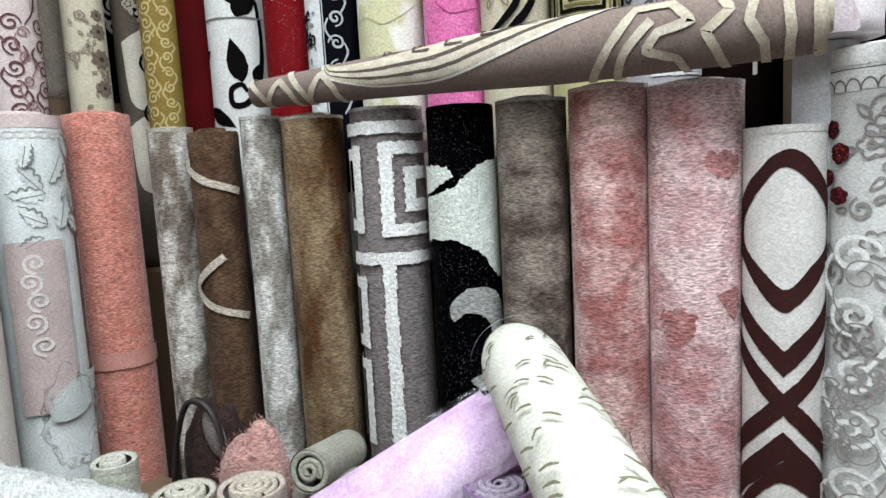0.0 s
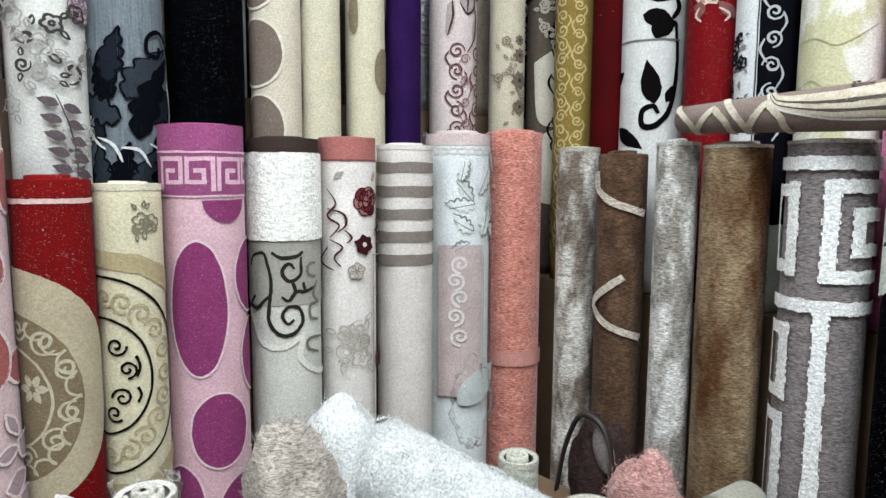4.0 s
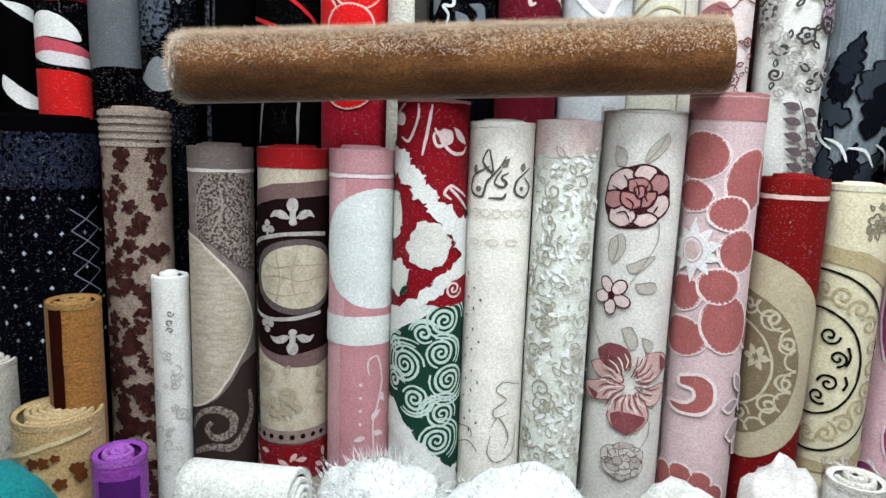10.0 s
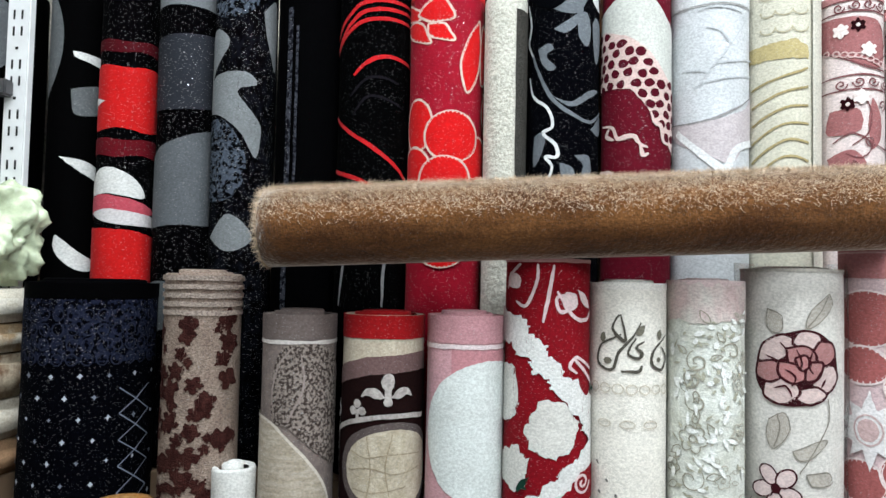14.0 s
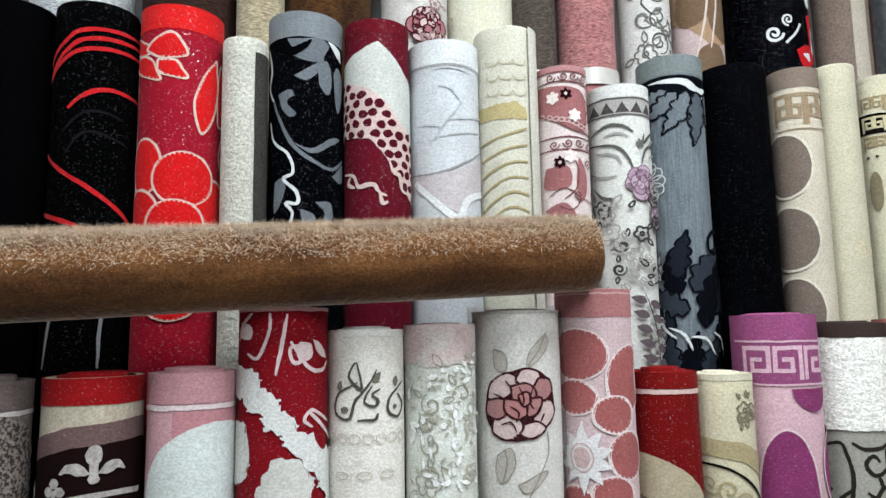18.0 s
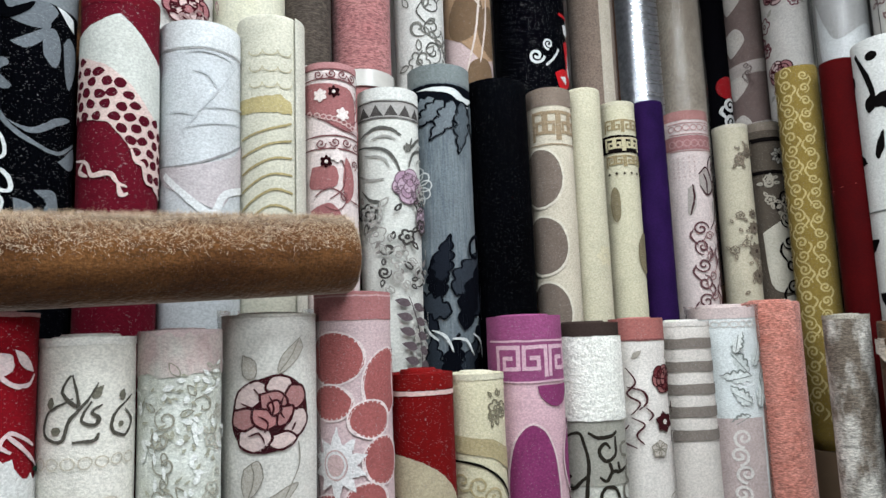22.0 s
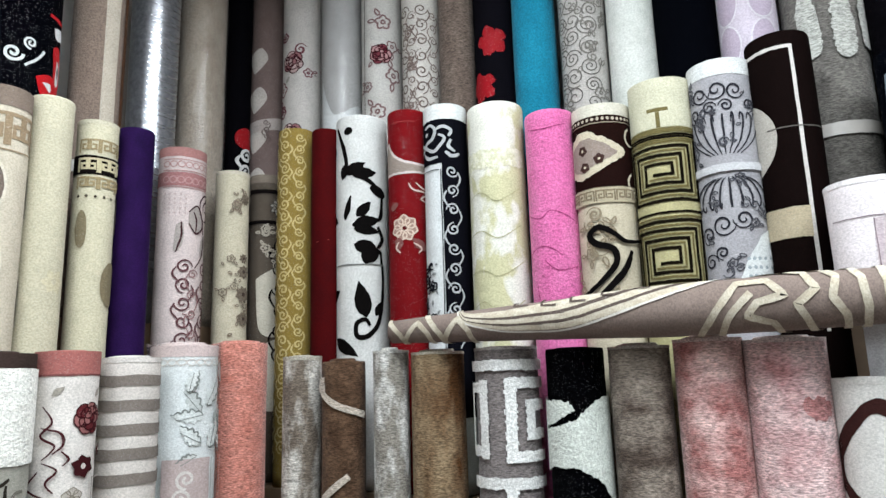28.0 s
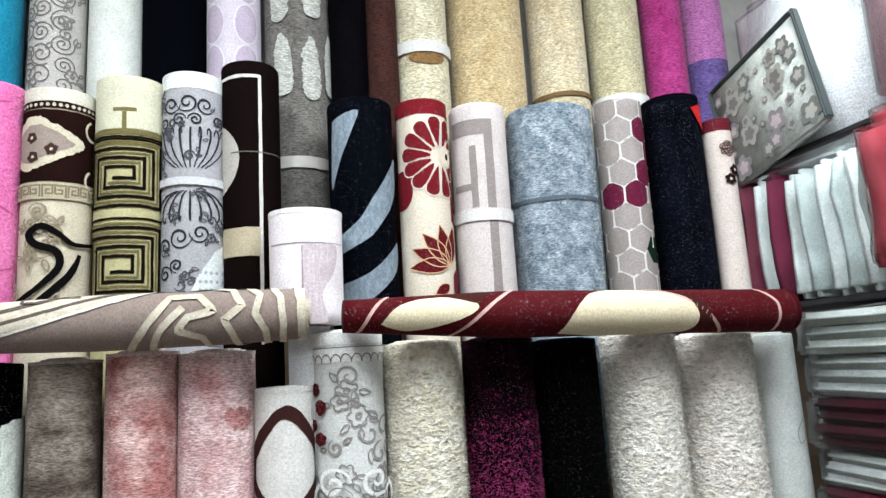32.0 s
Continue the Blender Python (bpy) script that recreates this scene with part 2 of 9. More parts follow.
class Roll:
    """One rolled rug that stands or lies. Motifs are drawn in arc metres s (to the viewer's right) and metres y down from the top hem."""

    def __init__(self, label, x, y, r, top, foot, face, body, hem=None, lean=(0, 0), category="rolled rug", group="", ends=True, wob=0.02, name="rolled_rug", lie=None, hemh=0.012, profile=None):
        self.r, self.h, self.rng = r, top - foot, seeded(label, x, y)
        self.thing = tagged(new(name), label, category, group)
        if lie:
            self.thing.matrix_basis = lie
        else:
            up = Vector((lean[0], lean[1], self.h)).normalized()
            self.thing.matrix_basis = Matrix.Translation((x, y, foot)) @ Vector((0, 0, 1)).rotation_difference(up).to_matrix().to_4x4() @ Matrix.Rotation(face, 4, "Z")
        self.ph = [self.rng.uniform(0, 6.28) for _ in range(4)]
        self.wob, self.profile = wob, profile
        self.layer = 0
        pts, faces = [], []
        n, rows = 56, max(10, int(self.h / 0.04))
        zs = [self.h * k / rows for k in range(rows)] + [self.h - 0.006, self.h - 0.001, self.h]
        for k, z in enumerate(zs):
            inset = 0.0 if k < len(zs) - 2 else (0.0015 if k == len(zs) - 2 else 0.005)
            for i in range(n):
                a = 2 * math.pi * i / n
                rr = self.rad(a, z) - inset
                pts.append((rr * math.sin(a), -rr * math.cos(a), z))
        for k in range(len(zs) - 1):
            for i in range(n):
                j = (i + 1) % n
                faces.append((k * n + i, k * n + j, (k + 1) * n + j, (k + 1) * n + i))
        base = len(pts)
        for i in range(n):
            a = 2 * math.pi * i / n
            q = (self.r - 0.012) * (self.profile(1.0) if self.profile else 1.0)
            pts.append((q * math.sin(a), -q * math.cos(a), self.h - 0.004))
        top0 = (len(zs) - 1) * n
        for i in range(n):
            j = (i + 1) % n
            faces.append((top0 + i, top0 + j, base + j, base + i))
        faces.append(tuple(range(n - 1, -1, -1)))
        self.body = part("body", (pts, faces), body, self.thing)
        if ends:
            self.spiral(hem or body)
        if hem:
            self.band(0.0, hemh, hem, "hem").parent = self.body

    def rad(self, a, z):
        w = self.wob
        k = self.profile(z / self.h) if self.profile else 1.0
        return k * self.r * (1 + w * 0.6 * math.sin(2 * a + self.ph[0] + z * 1.3) + w * 0.35 * math.sin(3 * a + self.ph[1] - z * 2) + w * 0.3 * math.sin(z * 9 + self.ph[2]))

    def spiral(self, material):
        """The wound layers seen at the end."""
        pts, faces = [], []
        turns, n = max(2, int((self.r - 0.016) / 0.013)), 30
        count = turns * n
        tele = self.rng.uniform(0.002, 0.009)
        for k in range(count + 1):
            a = 2 * math.pi * k / n + self.ph[3]
            rr = (self.r - 0.013) - (self.r - 0.022) * k / count
            kk = self.profile(1.0) if self.profile else 1.0
            rr *= kk
            for dr, z in ((0, -0.02), (0, -0.002), (-0.0025, 0.0005), (-0.0075, 0.0005), (-0.0105, -0.002), (-0.0105, -0.02)):
                pts.append(((rr + dr) * math.sin(a), -(rr + dr) * math.cos(a), self.h + z + tele * min(1, k / n)))
        for k in range(count):
            for m in range(5):
                faces.append((k * 6 + m, k * 6 + m + 1, k * 6 + m + 7, k * 6 + m + 6))
        part("rolled_end", (pts, faces), material, self.body)

    def at(self, s, y, lift):
        if lift > 0.0003:
            v = Vector((s * 160, y * 160, self.ph[0]))
            s += 0.0011 * noise.noise(v) + 0.0012 * noise.noise(v * 0.22)
            if 0.004 < y < self.h - 0.004:
                y += 0.0011 * noise.noise(v + Vector((9, 9, 9))) + 0.0012 * noise.noise(v * 0.2 + Vector((5, 5, 5)))
        a, z = s / self.r, self.h - y
        rr = self.rad(a, z) + lift
        return (rr * math.sin(a), -rr * math.cos(a), z)

    def S(self, f):
        """Arc from the share of the half-width at which a thing shows."""
        return self.r * math.asin(max(-1, min(1, f)))

    def motif(self, name, material, fills=(), strokes=(), lift=None, label=""):
        """Raised shapes and lines; each shape is a part of its own, hosts of small ones stay joined."""
        self.layer += 1
        lift = lift if lift is not None else 0.0007 + 0.0003 * self.layer
        lim = self.r * 1.9
        jobs = [(fill_columns, (poly,), lift + 0.00002 * (k % 12)) for k, poly in enumerate(fills)]
        jobs += [(ribbon, (line, width), lift + 0.0004 + 0.00002 * (k % 12)) for k, (line, width) in enumerate(strokes)]
        joined = len(jobs) > 14
        pts, faces = [], []
        for k, (draw, args, up) in enumerate(jobs):
            draw(self, *args, up, pts, faces, lim)
            if faces and (not joined or k == len(jobs) - 1):
                ob = part(name, weld(pts, faces), material, self.thing, label)
                if joined:
                    ob["kind"] = "stuff"
                pts, faces = [], []

    def band(self, y0, y1, material, name="stripe", lift=None, wave=0.0):
        n = 64
        self.layer += 1
        lift = lift if lift is not None else 0.0007 + 0.0003 * self.layer
        pts, faces = [], []
        rows = max(1, int((y1 - y0) / 0.03))
        for k in range(rows + 1):
            for i in range(n):
                s = self.r * 2 * math.pi * (i / n - 0.5)
                y = y0 + (y1 - y0) * k / rows + wave * math.sin(s * 60 + k)
                pts.append(self.at(s, max(0.0, y), lift))
        for k in range(rows):
            for i in range(n):
                j = (i + 1) % n
                faces.append((k * n + j, k * n + i, (k + 1) * n + i, (k + 1) * n + j))
        return part(name, (pts, faces), material, self.thing)

    def tufts(self, material, length=0.011, count=3500, width=0.0028, y1=None, name="pile", all_round=False, droop=0.25, stand=0.5, y0=0.0):
        """Single tufts of a long pile that stand off the surface."""
        pts, faces, rng = [], [], self.rng
        y1 = y1 or self.h
        for _ in range(int(count * 1.5)):
            a = rng.uniform(-math.pi, math.pi) if all_round else rng.uniform(-1.75, 1.75)
            y = rng.uniform(y0, y1)
            p = Vector(self.at(a * self.r, y, -0.001))
            out = Vector((math.sin(a), -math.cos(a), 0))
            side = Vector((math.cos(a), math.sin(a), 0))
            turn = rng.uniform(0, 6.283)
            d = (out * stand * rng.uniform(0.5, 1.5) + side * math.cos(turn) * 0.8 + Vector((0, 0, math.sin(turn) * 0.55 - droop))).normalized() * length * (0.85 if length > 0.0101 else 0.5) * rng.uniform(0.6, 1.2)
            w = d.cross(out).normalized() * width * 0.3
            k = len(pts)
            pts += [tuple(p - w), tuple(p + w), tuple(p + d)]
            faces.append((k, k + 1, k + 2))
        ob = part(name, (pts, faces), material, self.thing)
        ob["kind"] = "stuff"
        return ob


def weld(pts, faces):
    """Joins points that lie in one place."""
    seen, index, out = {}, [], []
    for p in pts:
        key = (round(p[0], 6), round(p[1], 6), round(p[2], 6))
        if key not in seen:
            seen[key] = len(out)
            out.append(p)
        index.append(seen[key])
    good = []
    for f in faces:
        g = tuple(dict.fromkeys(index[i] for i in f))
        if len(g) > 2:
            good.append(g)
    return out, good


def fill_columns(roll, poly, lift, pts, faces, lim):
    """Fills a closed outline, or several with the even-odd rule, on the round surface by narrow columns."""
    loops = poly if isinstance(poly[0][0], (tuple, list)) else [poly]
    s0, s1 = min(p[0] for lp in loops for p in lp), max(p[0] for lp in loops for p in lp)
    s0, s1 = max(s0, -lim), min(s1, lim)
    if s1 - s0 < 1e-4:
        return
    n = max(4, min(90, int((s1 - s0) / 0.0026)))
    ys0 = [p[1] for lp in loops for p in lp]
    rows = max(1, min(16, int((max(ys0) - min(ys0)) / 0.03)))
    edges = [(lp[i - 1], lp[i]) for lp in loops for i in range(len(lp))]

    def cuts(s):
        ys = []
        for (xa, ya), (xb, yb) in edges:
            if (xa <= s) != (xb <= s):
                ys.append(ya + (yb - ya) * (s - xa) / (xb - xa))
        ys.sort()
        return ys

    eps = (s1 - s0) * 1e-4
    grid = [s0 + eps + (s1 - s0 - 2 * eps) * k / n for k in range(n + 1)]
    prev = cuts(grid[0])
    for k in range(n):
        nxt = cuts(grid[k + 1])
        if len(prev) == len(nxt):
            pairs = [(prev[i], prev[i + 1], nxt[i], nxt[i + 1]) for i in range(0, len(prev) - 1, 2)]
        else:
            mid = cuts((grid[k] + grid[k + 1]) / 2)
            pairs = [(mid[i], mid[i + 1], mid[i], mid[i + 1]) for i in range(0, len(mid) - 1, 2)]
        for a, b, c, d in pairs:
            a, b, c, d = (min(max(0.0, q), roll.h) for q in (a, b, c, d))
            if b - a < 1e-5 and d - c < 1e-5:
                continue
            m = len(pts)
            for q in range(rows + 1):
                f = q / rows
                pts.append(roll.at(grid[k], a + (b - a) * f, lift))
                pts.append(roll.at(grid[k + 1], c + (d - c) * f, lift))
            for q in range(rows):
                faces.append((m + 2 * q, m + 2 * q + 2, m + 2 * q + 3, m + 2 * q + 1))
        prev = nxt


def ribbon(roll, line, width, lift, pts, faces, lim):
    """A line of given width, a number or one per point, laid on the round surface."""
    n = len(line)
    start = len(pts)
    for i, (s, y) in enumerate(line):
        a, b = line[max(0, i - 1)], line[min(n - 1, i + 1)]
        dx, dy = b[0] - a[0], b[1] - a[1]
        ln = math.hypot(dx, dy) or 1e-6
        w = (width[i] if isinstance(width, (list, tuple)) else width) / 2
        for sg in (-1, 1):
            ss, yy = s - sg * dy / ln * w, y + sg * dx / ln * w
            pts.append(roll.at(max(-lim, min(lim, ss)), min(max(0.0, yy), roll.h), lift))
    for i in range(n - 1):
        s = line[i][0]
        if abs(s) < lim:
            faces.append((start + 2 * i, start + 2 * i + 1, start + 2 * i + 3, start + 2 * i + 2))


# shapes, in arc metres
def ellipse(cx, cy, rx, ry, n=40, turn=0.0, a0=0, a1=360):
    c, s = math.cos(radians(turn)), math.sin(radians(turn))
    out = []
    for k in range(n + (a1 - a0 < 360)):
        a = radians(a0 + (a1 - a0) * k / n)
        u, v = rx * math.cos(a), ry * math.sin(a)
        out.append((cx + u * c - v * s, cy + u * s + v * c))
    return out


def closed(line):
    return line + [line[0]]


def rect(x0, y0, x1, y1):
    return [(x0, y0), (x1, y0), (x1, y1), (x0, y1)]


def smooth(points, n=8):
    """A smooth line through points."""
    out = []
    for i in range(len(points) - 1):
        p = [points[max(0, min(len(points) - 1, i + k))] for k in (-1, 0, 1, 2)]
        for q in range(n):
            t = q / n
            out.append(tuple(0.5 * (2 * p[1][d] + (p[2][d] - p[0][d]) * t + (2 * p[0][d] - 5 * p[1][d] + 4 * p[2][d] - p[3][d]) * t * t + (3 * p[1][d] - p[0][d] - 3 * p[2][d] + p[3][d]) * t ** 3) for d in (0, 1)))
    return out + [points[-1]]


def loop(points, n=6):
    return smooth(points + [points[0]], n)[:-1]


def curl(cx, cy, r0, turns=1.6, a0=0.0, sign=1, n=30, grow=0.12):
    """A scroll that winds inwards."""
    out = []
    for k in range(n + 1):
        f = k / n
        a = radians(a0) + sign * turns * 2 * math.pi * f
        r = r0 * ((1 - f) * (1 - grow) + grow)
        out.append((cx + r * math.cos(a), cy + r * math.sin(a)))
    return out


def taper(line, w, tip=0.3):
    n = len(line)
    return [w * (tip + (1 - tip) * math.sin(math.pi * min(1, max(0, (i + 0.5) / n)))) for i in range(n)]


def leaf(x, y, length, width, turn):
    c, s = math.cos(radians(turn)), math.sin(radians(turn))
    out = []
    for k in range(13):
        f = k / 12
        out.append((f * length, width / 2 * math.sin(math.pi * f ** 0.8)))
    for k in range(11, 0, -1):
        f = k / 12
        out.append((f * length, -width / 2 * math.sin(math.pi * f ** 0.8)))
    return [(x + u * c - v * s, y + u * s + v * c) for u, v in out]


def petals(cx, cy, r, n, width=0.9, inner=0.15, a0=0.0):
    """n separate petals round a centre."""
    return [leaf(cx + r * inner * math.cos(radians(a0 + 360 * k / n)), cy + r * inner * math.sin(radians(a0 + 360 * k / n)), r * (1 - inner), r * width * 2 * math.sin(math.pi / n), a0 + 360 * k / n) for k in range(n)]


def scallop(cx, cy, r, n, depth=0.18, a0=0.0, squash=1.0):
    out = []
    for k in range(n * 8):
        a = 2 * math.pi * k / (n * 8) + radians(a0)
        q = r * (1 - depth + depth * abs(math.sin(n * (a - radians(a0)) / 2)))
        out.append((cx + q * math.cos(a), cy + q * math.sin(a) * squash))
    return out


def wedge(cx, cy, r0, r1, a, da):
    """A round-ended petal between two radii."""
    out = [(cx + r0 * math.cos(radians(a - da * 0.5)), cy + r0 * math.sin(radians(a - da * 0.5)))]
    for k in range(11):
        f = k / 10 * 2 - 1
        q = r1 - (r1 - r0) * 0.22 * (1 - math.sqrt(1 - f * f * 0.98))
        out.append((cx + q * math.cos(radians(a + da * f)), cy + q * math.sin(radians(a + da * f))))
    out.append((cx + r0 * math.cos(radians(a + da * 0.5)), cy + r0 * math.sin(radians(a + da * 0.5))))
    return out


def square_spiral(cx, cy, hw, hh, pitch, turns):
    out = [(cx - hw, cy + hh)]
    for k in range(turns):
        o = pitch * k
        out += [(cx - hw + o, cy - hh + o), (cx + hw - o, cy - hh + o), (cx + hw - o, cy + hh - o), (cx - hw + o + pitch, cy + hh - o)]
    return out


def frond(x, y, length, width, turn, bend=0.25):
    """A curved leaf with a lobed edge."""
    c, s = math.cos(radians(turn)), math.sin(radians(turn))
    side = []
    for k in range(31):
        f = k / 30
        side.append((f * length, width / 2 * math.sin(math.pi * f ** 0.75) * (0.55 + 0.45 * abs(math.sin(4.5 * math.pi * f)))))
    out = [(u, v + bend * u * u / length) for u, v in side] + [(u, -v + bend * u * u / length) for u, v in side[-2:0:-1]]
    return [(x + u * c - v * s, y + u * s + v * c) for u, v in out]


def ragged(poly, amp, rng, step=0.006):
    """Roughens an outline as a long pile does."""
    out = []
    for i in range(len(poly)):
        (xa, ya), (xb, yb) = poly[i - 1], poly[i]
        n = max(1, int(math.hypot(xb - xa, yb - ya) / step))
        for k in range(n):
            f = k / n
            out.append((xa + (xb - xa) * f + rng.uniform(-amp, amp), ya + (yb - ya) * f + rng.uniform(-amp, amp)))
    return out


def bars(pts, w):
    """Rectilinear line as overlapping rectangles of width w."""
    out = []
    for (xa, ya), (xb, yb) in zip(pts, pts[1:]):
        x0, x1, y0, y1 = min(xa, xb), max(xa, xb), min(ya, yb), max(ya, yb)
        out.append(rect(x0 - w / 2, y0 - w / 2, x1 + w / 2, y1 + w / 2))
    return out


# ---- where the rolls stand: x, y, radius, top; three rows along two walls ----
WEST, NORTH = math.pi / 2, 0.0   # turned to face the room
FRONT, BACK, HIGH = "front row of rolled rugs", "second row of rolled rugs", "top row of rolled rugs"
FOOT = {FRONT: 0.1, BACK: 0.983, HIGH: 1.503}
PLACE = {}


def place(row, face, text):
    for item in text.split(";"):
        key, *nums = item.split()
        PLACE[key] = (row, face, *map(float, nums))


place(FRONT, WEST, "floral_brown -1.572 -1.322 0.071 1.39;small_white -1.537 -1.237 0.039 1.038;L1 -1.569 -1.129 0.069 1.319;L2 -1.575 -0.969 0.076 1.322;L3 -1.569 -0.816 0.069 1.324;L4 -1.568 -0.666 0.0765 1.428;L5 -1.573 -0.522 0.0685 1.389;L6 -1.565 -0.386 0.0645 1.396;L7 -1.586 -0.23 0.084 1.419;L8 -1.572 -0.072 0.073 1.457;L9 -1.566 0.068 0.065 1.298;L10 -1.559 0.194 0.059 1.29;L11 -1.58 0.344 0.081 1.405;L12 -1.578 0.523 0.0775 1.385;L13 -1.565 0.68 0.065 1.392;L14 -1.571 0.85 0.071 1.38;L15 -1.588 1.04 0.086 1.414;L16 -1.575 1.24 0.083 1.427;navy -1.626 -1.579 0.12 1.368")
place(FRONT, NORTH, "L17 -1.4 1.319 0.056 1.383;L18 -1.25 1.315 0.062 1.363;L19 -1.09 1.309 0.05 1.387;L20 -0.955 1.33 0.072 1.378;L21 -0.761 1.34 0.082 1.382;L22 -0.575 1.325 0.072 1.371;L23 -0.42 1.33 0.07 1.37;L24 -0.265 1.332 0.075 1.38;L25 -0.108 1.345 0.085 1.372;L26 0.04 1.326 0.066 1.284;L27 0.19 1.345 0.085 1.403;L28 0.376 1.357 0.096 1.369;L29 0.574 1.349 0.089 1.369;L30 0.756 1.35 0.089 1.358;L31 0.98 1.36 0.1 1.361;L32 1.22 1.376 0.11 1.349;L33 1.4 1.35 0.06 1.341")
place(BACK, WEST, "M0 -1.755 -1.72 0.06 2.03;M1 -1.734 -1.586 0.06 2.019;M2 -1.741 -1.455 0.062 2.012;M3 -1.745 -1.324 0.066 2.037;M4 -1.746 -1.18 0.068 2.018;M5 -1.757 -1.036 0.076 2.028;M6 -1.76 -0.877 0.08 2.033;M7 -1.723 -0.749 0.045 1.979;M8 -1.76 -0.627 0.078 2.044;M9 -1.746 -0.475 0.07 2.04;M10 -1.761 -0.322 0.08 2.009;M11 -1.747 -0.18 0.069 2.054;M12 -1.738 -0.048 0.0585 1.972;M13 -1.75 0.103 0.071 1.939;M14 -1.757 0.25 0.077 2.021;M15 -1.762 0.425 0.084 2.016;M16 -1.734 0.585 0.06 2.014;M17 -1.724 0.7 0.05 2.034;M18 -1.728 0.835 0.052 2.014;M19 -1.72 0.951 0.05 2.033;M20 -1.75 1.154 0.07 2.033;M21 -1.733 1.36 0.055 2.016;M22 -1.731 1.53 0.058 2.045")
place(BACK, NORTH, "M23 -1.567 1.492 0.062 2.178;M24 -1.426 1.475 0.05 2.149;M25 -1.311 1.517 0.086 2.174;M26 -1.122 1.493 0.064 2.155;M27 -0.988 1.498 0.069 2.144;M28 -0.824 1.517 0.087 2.119;M29 -0.65 1.5 0.072 2.059;M30 -0.5 1.51 0.08 2.045;M31 -0.333 1.515 0.084 2.084;M32 -0.179 1.51 0.079 2.103;M33 -0.032 1.51 0.078 2.143;M35 0.268 1.52 0.09 2.053;M36 0.445 1.505 0.075 2.053;M37 0.617 1.513 0.083 2.051;M38 0.86 1.545 0.13 2.056;M39 1.078 1.503 0.075 2.08;M40 1.28 1.518 0.089 2.105;M41 1.412 1.475 0.045 2.027")
place(HIGH, WEST, "T0 -1.967 -1.55 0.09 2.88;T1 -1.974 -1.354 0.095 2.86;T2 -1.99 -1.134 0.11 2.88;T3 -1.99 -0.895 0.11 2.90;T4 -1.93 -0.73 0.055 2.83;T5 -1.99 -0.565 0.11 2.88;T6 -1.963 -0.346 0.085 2.90;T7 -1.965 -0.172 0.088 2.88;T8 -1.942 -0.03 0.062 2.88;T9 -1.96 0.13 0.08 2.89;T10 -1.95 0.308 0.07 2.88;T11 -1.948 0.47 0.072 2.86;T12 -1.995 0.745 0.115 2.88;T13 -1.947 0.975 0.075 2.91;T14 -1.955 1.195 0.08 2.94;T15 -1.959 1.42 0.084 2.94;T16 -1.925 1.58 0.05 2.92")
place(HIGH, NORTH, "T17 -1.885 1.71 0.075 2.96;T18 -1.7 1.697 0.077 2.96;T19 -1.51 1.699 0.079 2.94;T20 -1.331 1.697 0.077 2.93;T21 -1.16 1.69 0.07 2.94;T22 -1.015 1.685 0.064 2.93;T23 -0.876 1.69 0.07 2.92;T24 -0.732 1.692 0.072 2.90;T25 -0.57 1.695 0.075 2.91;T26 -0.416 1.693 0.073 2.90;T27 -0.257 1.71 0.09 2.90;T28 -0.085 1.7 0.08 2.88;T29 0.105 1.725 0.1 2.90;T30 0.265 1.69 0.06 2.88;T31 0.37 1.68 0.05 2.88;T32 0.506 1.71 0.09 2.88;T33 0.745 1.75 0.13 2.90;T34 1.0 1.718 0.098 2.90;T35 1.22 1.715 0.095 2.88;T36 1.41 1.695 0.075 2.88;T37 1.58 1.695 0.075 2.88")


def roll(key, label, body, hem=None, **more):
    row, face, x, y, r, top = PLACE[key]
    return Roll(label, x, y, r, top, FOOT[row], face, body, hem, group=row, **more)


# ---- shared rug patterns ----
def V(*c, **k):
    # coloured velvet gets pale flecks by default, glints painted into its colour
    if max(c) > 60:
        k.setdefault("glitter", 0.4)
    return pile(c, "velvet", **k)


def floral(R, mat, y0, y1, rng, n=10, size=0.02, w=0.002, f0=-0.95, f1=0.95, name="flower_outline", leafmat=None):
    """Loose sprays of outlined flowers, leaves and tendrils."""
    lines, fills, w0 = [], [], w * 1.25
    for k in range(n):
        s, y = R.S(rng.uniform(f0, f1)), y0 + (y1 - y0) * (k + rng.uniform(0.1, 0.9)) / n
        z = size * rng.uniform(0.7, 1.25)
        w = w0 * rng.uniform(0.9, 1.5)
        what = rng.random()
        if what < 0.4:
            lines.append((closed(scallop(s, y, z, rng.choice((5, 6)), 0.3, rng.uniform(0, 90))), w))
            lines.append((closed(ellipse(s, y, z * 0.25, z * 0.25, 10)), w))
        elif what < 0.75:
            c = curl(s, y, z, rng.uniform(1.0, 1.7), rng.uniform(0, 360), rng.choice((-1, 1)))
            lines.append((c, taper(c, w * 1.4)))
        for q in range(rng.choice((1, 2, 3))):
            a = rng.uniform(0, 360)
            lf = leaf(s + z * 1.1 * math.cos(radians(a)), y + z * 1.1 * math.sin(radians(a)), z * 1.1, z * 0.5, a)
            if leafmat and q == 0:
                fills.append(lf)
            else:
                lines.append((closed(lf), w * 0.8))
    R.motif(name, mat, (), lines)
    if fills:
        R.motif("leaf", leafmat, fills)


